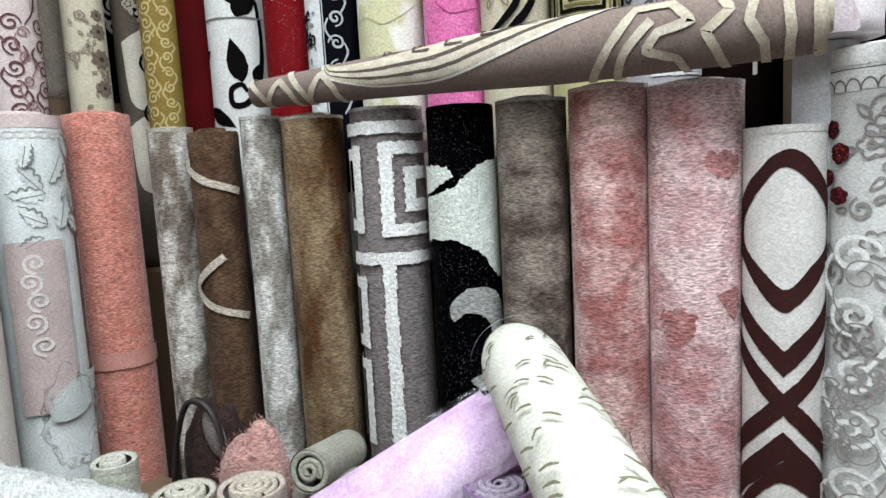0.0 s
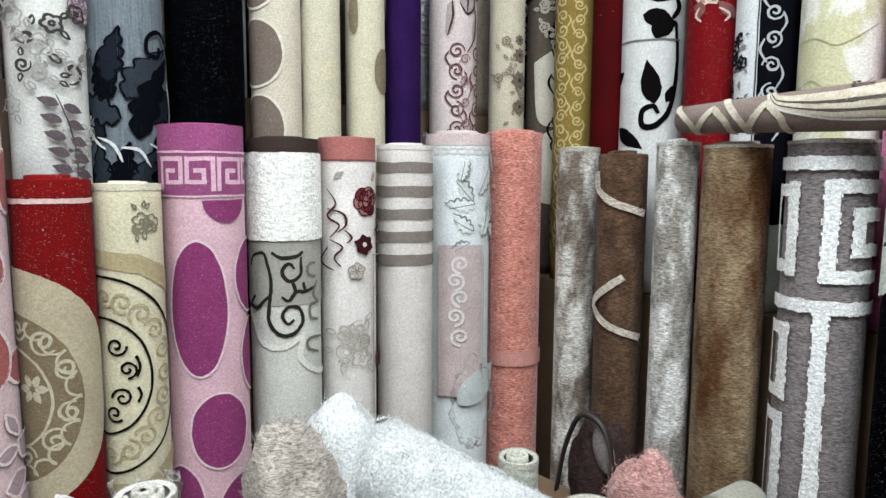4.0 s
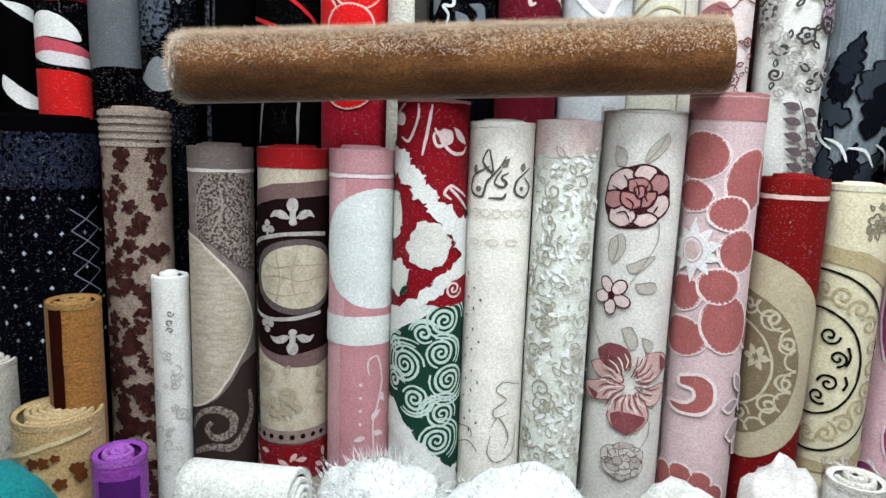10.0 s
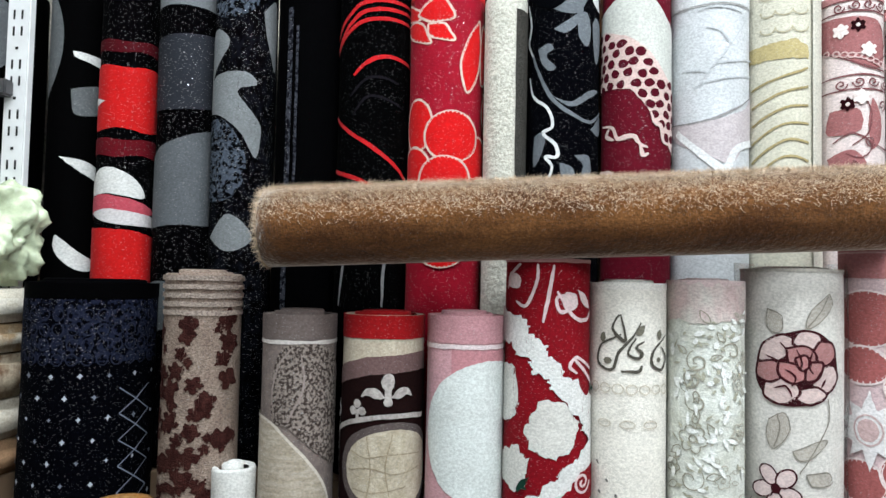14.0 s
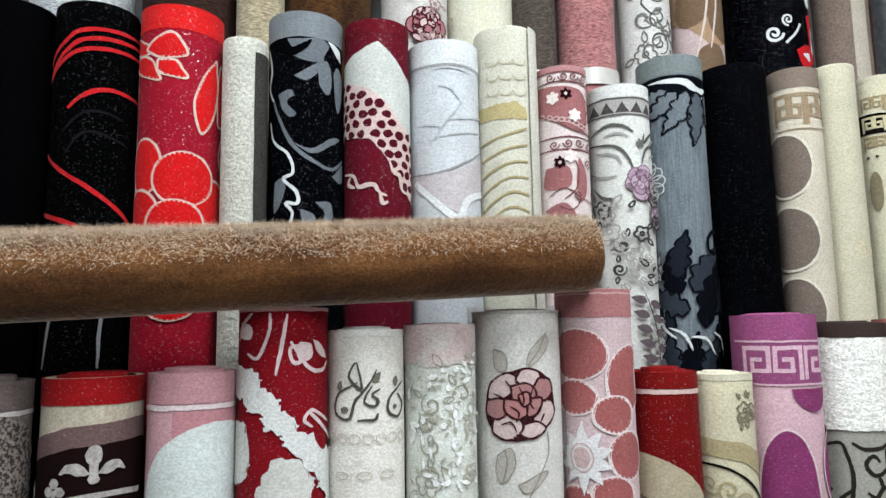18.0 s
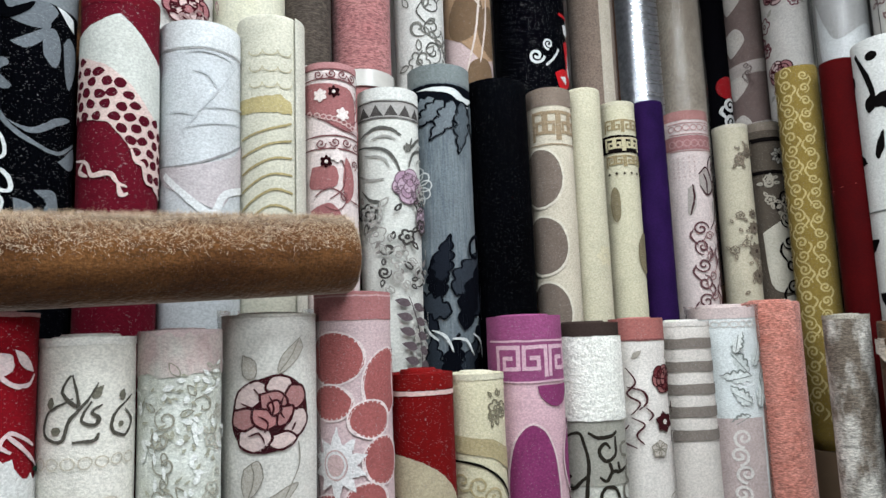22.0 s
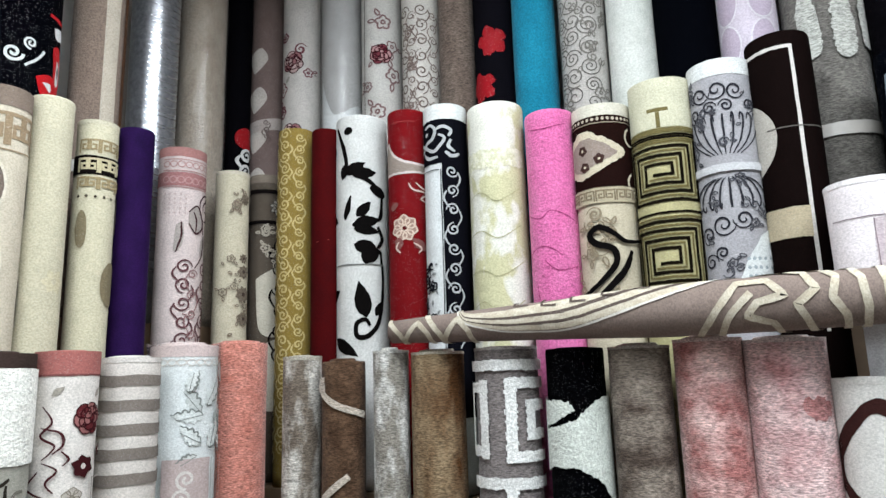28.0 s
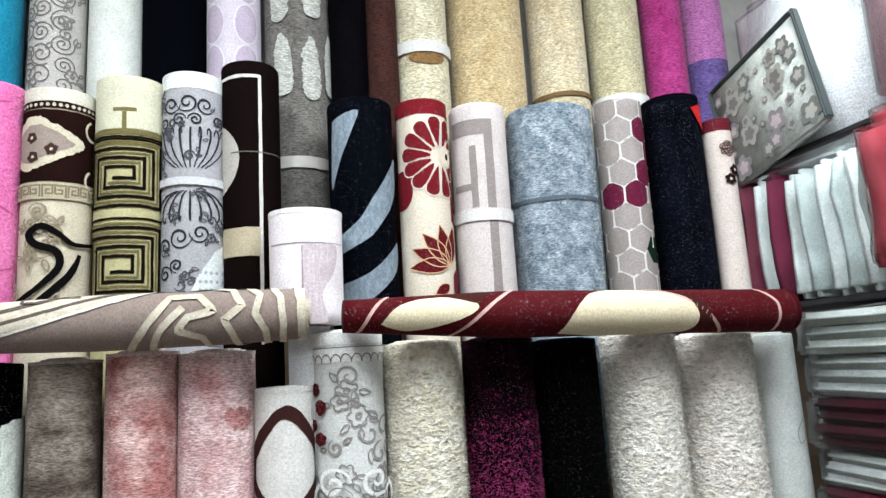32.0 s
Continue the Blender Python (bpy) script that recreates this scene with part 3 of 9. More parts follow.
def scrolls(R, mat, y0, y1, step=0.04, r=0.018, w=0.004, f0=-0.7, f1=0.7, name="scroll", lift=None):
    lines, k, y = [], 0, y0 + r
    while y < y1 - r * 0.5:
        for f in (f0, f1) if f1 - f0 > 0.9 else ((f0 + f1) / 2,):
            sg = 1 if (k + (f > 0)) % 2 else -1
            c = curl(R.S(f), y, r, 1.5, 90 * (k % 4), sg)
            lines.append((c, taper(c, w, 0.5)))
            tail = smooth([(R.S(f) + sg * r * 0.9, y), (R.S(f) + sg * r * 1.3, y + step * 0.4), (R.S(f) + sg * r * 0.5, y + step * 0.9)], 5)
            lines.append((tail, taper(tail, w, 0.4)))
        y += step
        k += 1
    R.motif(name, mat, (), lines, lift)


def greek(R, mat, y0, h, w, cells=4, span=None, flip=False, name="key_border"):
    """A row of meander keys."""
    span = span or R.r * math.pi * 0.95
    cw = span / cells
    fills = []
    for k in range(cells):
        x0 = -span / 2 + k * cw
        m = 1 if (k % 2 == 0) != flip else -1
        pts = [(0.1, 1), (0.1, 0.05), (0.9, 0.05), (0.9, 0.78), (0.38, 0.78), (0.38, 0.42), (0.64, 0.42)]
        pts = [((u if m > 0 else 1 - u), v) for u, v in pts]
        fills += bars([(x0 + u * cw, y0 + v * h) for u, v in pts], w)
    R.motif(name, mat, fills)


def overlap(R, polys, fills, line, w, name="petal"):
    """Petals laid one over another, each with its own outline."""
    start = R.layer + 1
    base = 0.0007 + 0.0003 * start
    for k, p in enumerate(polys):
        R.motif(name, fills[k % len(fills)], [p], lift=base + 0.00013 * k)
        R.motif(name + "_outline", line, (), [(closed(p), w)], lift=base + 0.00013 * k - 0.00034)
    R.layer = start + int(len(polys) * 0.45) + 1


def rose(R, f, y, r, line, tint, heart=None, w=0.0022):
    """An open rose of overlapping petals with dark hollows between them."""
    rng, s, rings = R.rng, R.S(f), []
    for q, n, z in ((0.62, 6, 0.42), (0.42, 5, 0.34), (0.2, 3, 0.24)):
        a0 = rng.uniform(0, 360)
        for k in range(n):
            a = radians(a0 + 360 * k / n + rng.uniform(-9, 9))
            rings.append(ellipse(s + r * q * math.cos(a), y + r * q * math.sin(a), r * z * rng.uniform(0.9, 1.1), r * z * 0.82 * rng.uniform(0.9, 1.1), 18, math.degrees(a) + 90))
    R.motif("rose_hollow", line, [scallop(s, y, r * 0.86, 6, 0.2, rng.uniform(0, 50))])
    overlap(R, rings, [tint, heart or tint, tint] if r > 0.02 else [tint, line], line, w * 0.8, "rose_petal")
    veins = []
    for k in range(int(r * 700)):
        a, q0 = rng.uniform(0, 6.283), r * rng.uniform(0.15, 0.75)
        veins.append((smooth([(s + q0 * math.cos(a), y + q0 * math.sin(a)), (s + (q0 + r * 0.1) * math.cos(a + 0.12), y + (q0 + r * 0.1) * math.sin(a + 0.12)), (s + (q0 + r * 0.2) * math.cos(a + 0.05), y + (q0 + r * 0.2) * math.sin(a + 0.05))], 3), w * 0.8))
    R.motif("petal_vein", line, (), veins)


def blossom(R, f, y, r, n, petal, heart, outline=None):
    s = R.S(f)
    a0 = R.rng.uniform(0, 90)
    R.motif("petal", petal, petals(s, y, r, n, 0.85, 0.12, a0))
    if outline:
        R.motif("petal_outline", outline, (), [(closed(p), 0.0018) for p in petals(s, y, r, n, 0.85, 0.12, a0)])
    R.motif("flower_heart", heart, [ellipse(s, y, r * 0.24, r * 0.24, 14)])


def trace(R, name, mat, w, *lines, tip=0.45):
    """Tapered smooth strokes; points are (share of half-width, metres down)."""
    out = []
    for pts in lines:
        c = smooth([(R.S(f) if abs(f) <= 1 else math.copysign(R.S(1) + (abs(f) - 1) * R.r, f), y) for f, y in pts], 7)
        out.append((c, taper(c, w, tip)))
    R.motif(name, mat, (), out)


def wrapped(R, slack=0.006, top=0.03):
    """Clear packing film round the whole roll, gathered above the top."""
    n, pts, faces, rng = 40, [], [], R.rng
    rows = 22
    for k in range(rows + 1):
        y = -top + (R.h + top) * k / rows
        for i in range(n):
            a = 2 * math.pi * i / n
            rr = R.rad(a, R.h - y) + slack + rng.uniform(-0.003, 0.003) + (0.006 * math.sin(5 * a + k) if y < 0 else 0)
            pts.append((rr * math.sin(a), -rr * math.cos(a), R.h - y))
    for k in range(rows):
        for i in range(n):
            j = (i + 1) % n
            faces.append((k * n + j, k * n + i, (k + 1) * n + i, (k + 1) * n + j))
    part("packing_film", (pts, faces), film_wrap(), R.thing, "clear creased packing film")


# ---- front row, west side ----
WHITE, CREAM, BLACK = V(214, 214, 210), V(212, 205, 190), V(16, 14, 14)
R = roll("L1", "taupe rolled rug with a beige half disc and dark brown scrolls", pile((124, 110, 104), "velvet", (108, 96, 92), 0.6, 60, glitter=0.6), V(104, 92, 88), hemh=0.044)
R.band(0.046, 0.053, V(196, 188, 182), "pale_line")
R.motif("speckled_field", pile((60, 50, 46), "velvet", (136, 124, 116), 0.25, 170, (1, 1, 1), glitter=0.9), [loop([(-0.0305, 0.1131), (-0.017, 0.0696), (0.0053, 0.054), (0.0675, 0.0566), (0.1257, 0.1131), (0.1221, 0.2698), (0.0621, 0.2524), (0.0053, 0.2019), (-0.0294, 0.188)])])
R.motif("leaf_line", V(140, 126, 120), (), [(c, taper(c, 0.004, 0.3)) for c in (smooth(q, 6) for q in ([(0.0051, 0.0609), (-0.0179, 0.0957), (-0.0286, 0.1393), (-0.0236, 0.1871)], [(0.0226, 0.0696), (0.0283, 0.1305), (0.0012, 0.1915)],))])
R.motif("half_disc", pile((178, 166, 148), "velvet", (160, 148, 128), 0.4, 90, (0.4, 0.4, 2), glitter=0.5), [smooth([(-0.1788, 0.2002), (-0.1017, 0.1845), (-0.0354, 0.1915), (0.009, 0.2263), (0.0464, 0.2698), (0.0791, 0.322), (0.0984, 0.3916), (0.0592, 0.4613), (0.0281, 0.5135), (-0.0102, 0.557), (-0.0868, 0.5875), (-0.1969, 0.6092)], 5)])
R.motif("disc_edge", V(204, 194, 178), (), [(smooth([(-0.1017, 0.1845), (-0.0354, 0.1915), (0.009, 0.2263), (0.0464, 0.2698), (0.0791, 0.322), (0.0984, 0.3916), (0.0592, 0.4613), (0.0281, 0.5135), (-0.0102, 0.557), (-0.0868, 0.5875)], 5), 0.005)])
R.motif("brown_ground", V(50, 40, 37), [loop([(-0.1234, 0.5936), (-0.0104, 0.5622), (0.0339, 0.5222), (0.0747, 0.47), (0.1393, 0.4961), (0.1322, 0.8094), (-0.132, 0.8094)])], lift=0.0012)
R.motif("scroll", pile((140, 126, 116), "velvet", (84, 72, 66), 0.3, 150, (1, 1, 1), glitter=0.7), (), [(c, taper(c, 0.018, 0.5)) for c in (smooth(q, 7) for q in ([(-0.0695, 0.6353), (-0.0355, 0.5918), (0.0075, 0.5727), (0.0411, 0.5918), (0.0399, 0.6266), (0.01, 0.6397), (-0.0123, 0.6223), (-0.0007, 0.6023)], [(-0.0575, 0.6876), (-0.0044, 0.6614), (0.0443, 0.6614), (0.0872, 0.6005), (0.0836, 0.5396)], [(-0.076, 0.7224), (-0.0151, 0.705), (0.0315, 0.7224)],))], lift=0.0018)

R = roll("L2", "cream rolled rug with a dark brown medallion, fleurs-de-lis and red hem", pile((192, 180, 158), "velvet", (178, 164, 142), 0.6, 60, glitter=0.6), V(150, 18, 22), hemh=0.042)
taupe, dark, sil = V(104, 80, 78), V(30, 18, 18), pile((176, 168, 162), "velvet", (150, 142, 138), 0.5, 120, glitter=0.6)
R.motif("arched_band", taupe, [[(-0.1492, 0.1305), (-0.0795, 0.0914), (-0.0179, 0.074), (0.0987, 0.0653), (0.1725, 0.074), (0.1611, 0.4569), (0.071, 0.4708), (0.0051, 0.4656), (-0.0494, 0.4439), (-0.1105, 0.4178), (-0.1571, 0.396)]])
R.motif("medallion", dark, [[(-0.1498, 0.1523), (-0.066, 0.1201), (-0.01, 0.1044), (0.0953, 0.0983), (0.1715, 0.1044), (0.162, 0.4265), (0.0729, 0.4343), (-0.0028, 0.4413), (-0.0603, 0.4265), (-0.1064, 0.3977), (-0.1566, 0.3786)]])
R.motif("ring", V(84, 74, 72), [ellipse(0.03445, 0.2698, 0.1062, 0.08181, 50)])
R.motif("disc", pile((184, 172, 150), "velvet", (168, 156, 132), 0.5, 70, glitter=0.6), [ellipse(0.03535, 0.2698, 0.09155, 0.06876, 50)])
R.motif("carved_grain", V(152, 138, 114), (), [(smooth(q, 5), 0.0022) for q in ([(-0.0421, 0.2393), (-0.0144, 0.2498), (0.0298, 0.2437), (0.0948, 0.248)], [(-0.0485, 0.2742), (-0.0062, 0.2672), (0.0382, 0.2785), (0.0926, 0.2724)], [(-0.0393, 0.3046), (0.0012, 0.309), (0.0589, 0.302)], [(-0.0133, 0.2132), (-0.0046, 0.2698), (-0.0124, 0.3264)], [(0.0309, 0.2089), (0.0198, 0.2698), (0.0317, 0.3307)],)])
R.motif("silver_frame", sil, (), [(smooth(q, 7), 0.0085) for q in ([(-0.1168, 0.2306), (-0.0742, 0.201), (-0.0213, 0.1836), (0.0227, 0.1767), (0.1023, 0.1802)], [(-0.1205, 0.3264), (-0.0731, 0.3525), (-0.0269, 0.3612), (0.0171, 0.3594), (0.0865, 0.3507)], [(-0.1224, 0.161), (-0.0845, 0.1715), (-0.1066, 0.1958)], [(-0.1255, 0.3786), (-0.0921, 0.3594), (-0.121, 0.3438)],)])
R.motif("chain", sil, (), [(closed(ellipse(x, y, 0.008, 0.013, 16)), 0.005) for x, y in ((-0.1197, 0.215), (-0.1061, 0.2376), (-0.1094, 0.2602), (-0.1214, 0.2829), (-0.1244, 0.3055), (-0.1256, 0.3281))])
for x, y, sg in ((0.0222, 0.1366, 1), (0.021, 0.4047, -1)):
    R.motif("fleur_de_lis", sil, [ellipse(x, y - sg * 0.02, 0.012, 0.015), rect(x - 0.006, y - 0.012, x + 0.006, y + 0.012), ellipse(x, y + sg * 0.016, 0.009, 0.007)] + [loop([(x + q * 0.005, y + sg * 0.008), (x + q * 0.018, y - sg * 0.008), (x + q * 0.036, y - sg * 0.008), (x + q * 0.047, y + sg * 0.006), (x + q * 0.034, y + sg * 0.004), (x + q * 0.02, y + sg * 0.01)]) for q in (-1, 1)])
for x, y, sg in ((-0.0318, 0.1662, 1), (-0.0329, 0.3751, -1)):
    R.motif("trefoil", sil, [ellipse(x + dx, y + sg * dy, 0.008, 0.008, 14) for dx, dy in ((-0.009, 0.003), (0.009, 0.003), (0, -0.01))] + [rect(x - 0.003, min(y, y + sg * 0.018), x + 0.003, max(y, y + sg * 0.018))])
floral(R, V(160, 146, 120), 0.48, 0.6, R.rng, 8, 0.02, 0.003)
R.band(0.612, 0.642, V(132, 112, 104), "border_band")
R.motif("dot", dark, [ellipse(-0.09 + 0.022 * k, 0.627, 0.006, 0.006, 12) for k in range(9)])
R.band(0.645, 0.73, V(120, 16, 24), "red_band")
R.motif("leaf", V(206, 164, 160), [leaf(-0.09 + 0.02 * k, 0.665 + 0.016 * (k % 3), 0.026, 0.012, 30 + 50 * (k % 4)) for k in range(10)])

R = roll("L3", "dusty pink rolled rug with a white disc and white band", V(196, 144, 150), V(188, 132, 138), hemh=0.048)
R.band(0.05, 0.058, V(220, 200, 200), "pale_line")
R.motif("pink_field", V(184, 122, 128), [rect(-0.03, 0.36, 0.14, 1.0), rect(-0.02, 0.06, 0.13, 0.36)])
R.motif("disc", V(205, 212, 208, glitter=0.4), [ellipse(0.055, 0.206, 0.13, 0.128, 60)])
R.band(0.35, 0.413, V(208, 210, 206), "white_band")
R.motif("sprig", V(214, 190, 190), [leaf(R.S(0.55), 0.58, 0.03, 0.014, -40), leaf(R.S(0.6), 0.61, 0.03, 0.014, 20), leaf(R.S(0.4), 0.62, 0.026, 0.013, 160), leaf(R.S(0.75), 0.52, 0.03, 0.014, 60)] + [ellipse(R.S(0.25), 0.5 + 0.03 * k, 0.004, 0.004, 10) for k in range(4)],
        [(smooth([(R.S(0.5), 0.48), (R.S(0.45), 0.45), (R.S(0.7), 0.44), (R.S(0.8), 0.5), (R.S(0.6), 0.6), (R.S(0.7), 0.68)], 6), 0.004)])

red, white4 = V(128, 12, 24), V(214, 214, 210)
R = roll("L4", "red and white rolled rug with zigzags and dark green swirls", red, V(206, 150, 150), hemh=0.006)
g4 = R.rng
zig = lambda pts: ragged(pts, 0.005, g4, 0.0055)
R.motif("pale_scroll", V(220, 190, 190), (), [(c, taper(c, 0.0065, 0.5)) for c in (smooth(q, 6) for q in ([(-0.0215, 0.0091), (-0.024, 0.0409), (-0.0437, 0.0818), (-0.0658, 0.0745)], [(0.0056, 0.0109), (-0.0012, 0.0545), (-0.0126, 0.1109)], [(0.038, 0.0618), (0.0112, 0.0673), (0.0175, 0.0909), (0.0375, 0.0836), (0.0321, 0.0727)], [(0.0114, 0.0564), (0.0419, 0.1), (0.073, 0.1055), (0.0891, 0.0909)], [(0.092, 0.1927), (0.0502, 0.1709), (0.0349, 0.1855), (0.0505, 0.1982)], [(0.1088, 0.2273), (0.067, 0.1927), (0.0429, 0.1727)], [(-0.0553, 0.0091), (-0.0783, 0.0273), (-0.0909, 0.0545)]))])
R.motif("pale_leaf", V(220, 196, 194), [loop(q) for q in ([(-0.0832, 0.0227), (-0.056, 0.0318), (-0.0601, 0.0527), (-0.0904, 0.0455)], [(0.0503, 0.0527), (0.0717, 0.0636), (0.0873, 0.0864), (0.0633, 0.0773)], [(0.0271, 0.0564), (0.0479, 0.0618), (0.0495, 0.0818), (0.0298, 0.0909), (0.0196, 0.0727)])])
R.motif("white_disc", V(206, 204, 196), [zig([(0.0521, 0.2927), (0.0483, 0.3101), (0.0388, 0.3255), (0.0258, 0.3368), (0.0109, 0.3429), (-0.0043, 0.3429), (-0.0186, 0.3368), (-0.0306, 0.3254), (-0.0387, 0.3101), (-0.0413, 0.2927), (-0.0378, 0.2753), (-0.029, 0.26), (-0.0166, 0.2486), (-0.002, 0.2426), (0.0132, 0.2426), (0.0279, 0.2487), (0.0405, 0.26), (0.0492, 0.2753)]), zig([(-0.0565, 0.2382), (-0.0611, 0.2645), (-0.0734, 0.2838), (-0.0965, 0.2909), (-0.1265, 0.2838), (-0.1334, 0.2645), (-0.1355, 0.2382), (-0.1323, 0.2118), (-0.1244, 0.1925), (-0.0897, 0.1855), (-0.0699, 0.1925), (-0.0594, 0.2118)]), zig([(-0.0336, 0.3655), (-0.0376, 0.3845), (-0.0481, 0.3985), (-0.0641, 0.4036), (-0.0849, 0.3985), (-0.1205, 0.3845), (-0.1232, 0.3655), (-0.1113, 0.3464), (-0.0818, 0.3324), (-0.0616, 0.3273), (-0.0463, 0.3324), (-0.0366, 0.3464)])])
R.motif("white_zigzag", white4, [zig([(-0.1295, 0.0818), (-0.0707, 0.1), (-0.0423, 0.1045), (-0.0353, 0.1318), (-0.0116, 0.1409), (-0.0037, 0.1682), (0.0172, 0.1773), (0.0255, 0.2), (0.0491, 0.2091), (0.0595, 0.2318), (0.1349, 0.2436), (0.1331, 0.3273), (0.085, 0.32), (0.0636, 0.2927), (0.0528, 0.2682), (0.0331, 0.2591), (0.0246, 0.2364), (0.0034, 0.2273), (-0.0045, 0.2045), (-0.0259, 0.2), (-0.0345, 0.1773), (-0.0603, 0.1727), (-0.0726, 0.15), (-0.1351, 0.1409)])], lift=0.003)
R.motif("white_ground", white4, [zig([(0.1422, 0.2955), (0.0853, 0.3136), (0.0625, 0.3291), (0.0453, 0.3473), (0.0218, 0.3564), (0.0127, 0.3791), (-0.0085, 0.3836), (-0.0176, 0.4064), (-0.0404, 0.4109), (-0.0532, 0.4273), (-0.0958, 0.4327), (-0.1416, 0.4364), (-0.1612, 1.3182), (0.1363, 1.3182), (0.1569, 0.3909)])], lift=0.0034)
dg, mint = V(24, 56, 44), V(180, 204, 192)
R.motif("green_ground", dg, [ragged([(-0.1431, 0.5045), (-0.0821, 0.4909), (-0.0419, 0.4682), (-0.0057, 0.4473), (0.0292, 0.4218), (0.1396, 0.4136), (0.1464, 0.8636), (0.0897, 0.8), (0.0494, 0.7682), (0.0216, 0.7436), (-0.0033, 0.7164), (-0.0358, 0.6818), (-0.0669, 0.6382), (-0.1459, 0.6291)], 0.003, g4, 0.007)], lift=0.0037)
swl = []
for cx, cy, rr, a, sg in ((0.0426, 0.45, 0.04, 60, 1), (-0.0391, 0.55, 0.044, 0, -1), (0.0379, 0.52, 0.032, 100, 1), (0.0569, 0.5818, 0.042, 200, -1), (0.0442, 0.6564, 0.036, 20, -1), (0.0358, 0.7164, 0.04, 120, 1), (-0.0139, 0.6227, 0.03, 200, 1), (-0.0679, 0.5909, 0.022, 60, 1), (-0.0651, 0.5091, 0.022, 0, 1), (0.002, 0.4773, 0.022, 40, 1)):
    c = curl(cx, cy, rr, rr / 0.0125, a, sg, 60, 0.06)
    swl.append(([(x, y) for x, y in c], taper(c, 0.0066, 0.6)))
    for q in (1.18, 1.42):
        e = ellipse(cx, cy, rr * q, rr * q * 0.9, 16, 0, 150 + a, 300 + a)
        swl.append((e, taper(e, 0.0055, 0.4)))
R.motif("mint_swirl", mint, (), swl, lift=0.004)
R.motif("white_step", white4, [zig([(-0.1463, 0.6455), (-0.0724, 0.6382), (-0.0677, 0.6591), (-0.0421, 0.6655), (-0.0378, 0.6873), (-0.0155, 0.6927), (-0.01, 0.7164), (0.0117, 0.7227), (0.0172, 0.7455), (0.0397, 0.7527), (0.047, 0.7773), (0.0905, 0.7864), (0.0882, 0.8273), (0.0203, 0.8), (-0.0043, 0.7636), (-0.0299, 0.7455), (-0.0488, 0.7273), (-0.08, 0.7091), (-0.1476, 0.7045)])], lift=0.0052)
R.motif("red_patch", red, [ragged([(0.0034, 0.4136), (0.0373, 0.3927), (0.0543, 0.3682), (0.1368, 0.3473), (0.1395, 0.4155), (0.0292, 0.42)], 0.003, g4, 0.008)], lift=0.0045)
R.motif("pale_curl", V(220, 190, 188), (), [(curl(0.0607, 0.3836, 0.02, 1.7, 0), 0.0045)], lift=0.0052)
R.motif("dark_leaf", dg, [zig([(-0.0565, 0.3873), (-0.0357, 0.3782), (-0.04, 0.3964), (-0.0524, 0.4018)]), zig([(0.09, 0.2273), (0.1271, 0.2182), (0.1265, 0.2436)])], lift=0.0045)

R = roll("L5", "cream rolled rug with a small grey flame ornament and dotted lines", V(230, 225, 212), V(232, 228, 218))
gl = V(78, 74, 66)
trace(R, "flame_ornament", gl, 0.0055, [(-0.35, 0.055), (-0.5, 0.08), (-0.2, 0.1), (-0.32, 0.055)], [(-0.3, 0.09), (-0.75, 0.11), (-0.8, 0.14), (-0.5, 0.15), (-0.35, 0.12), (0.0, 0.09), (0.15, 0.068)], [(0.05, 0.095), (-0.15, 0.12), (0.1, 0.13), (0.2, 0.12), (0.05, 0.11), (0.25, 0.1)], [(-0.3, 0.152), (0.1, 0.152), (0.2, 0.142)], [(0.85, 0.09), (0.5, 0.115), (0.45, 0.14), (0.7, 0.15), (0.85, 0.13), (0.7, 0.11)])
R.motif("ornament_leaf", V(110, 106, 92), [leaf(R.S(-0.72), 0.105, 0.02, 0.012, -80), leaf(R.S(0.05), 0.09, 0.024, 0.014, -50), leaf(R.S(0.62), 0.098, 0.02, 0.014, -70), ellipse(R.S(-0.6), 0.135, 0.008, 0.006, 14), ellipse(R.S(0.62), 0.132, 0.006, 0.005, 14)])
R.motif("pale_border", V(196, 186, 166), (), [(closed(ellipse(-0.07 + 0.022 * k, 0.183, 0.009, 0.008, 14)), 0.002) for k in range(7)] + [(closed(ellipse(-0.05 + 0.04 * k, 0.243, 0.012, 0.006, 14)), 0.002) for k in range(3)])
R.motif("dot", V(92, 90, 88), [leaf(R.S(f), y, 0.009, 0.005, 60) for k in range(4) for f, y in ((-0.82, 0.31 + k * 0.09), (-0.62, 0.338 + k * 0.09), (-0.78, 0.36 + k * 0.09), (-0.42, 0.362 + k * 0.09), (-0.62, 0.382 + k * 0.09))])
trace(R, "line_scroll", V(130, 124, 112), 0.0028, [(0.85, 0.55), (0.4, 0.54), (0.2, 0.56), (0.5, 0.58), (0.15, 0.6), (0.2, 0.62), (0.6, 0.61)], [(0.1, 0.64), (0.3, 0.62), (0.6, 0.66), (0.5, 0.69)], [(0.8, 0.64), (0.75, 0.7), (0.3, 0.72), (0.0, 0.7), (0.1, 0.66)], [(-1.0, 0.66), (-0.6, 0.65), (-0.5, 0.67)], [(-0.95, 0.7), (-0.6, 0.68), (-0.3, 0.7)])

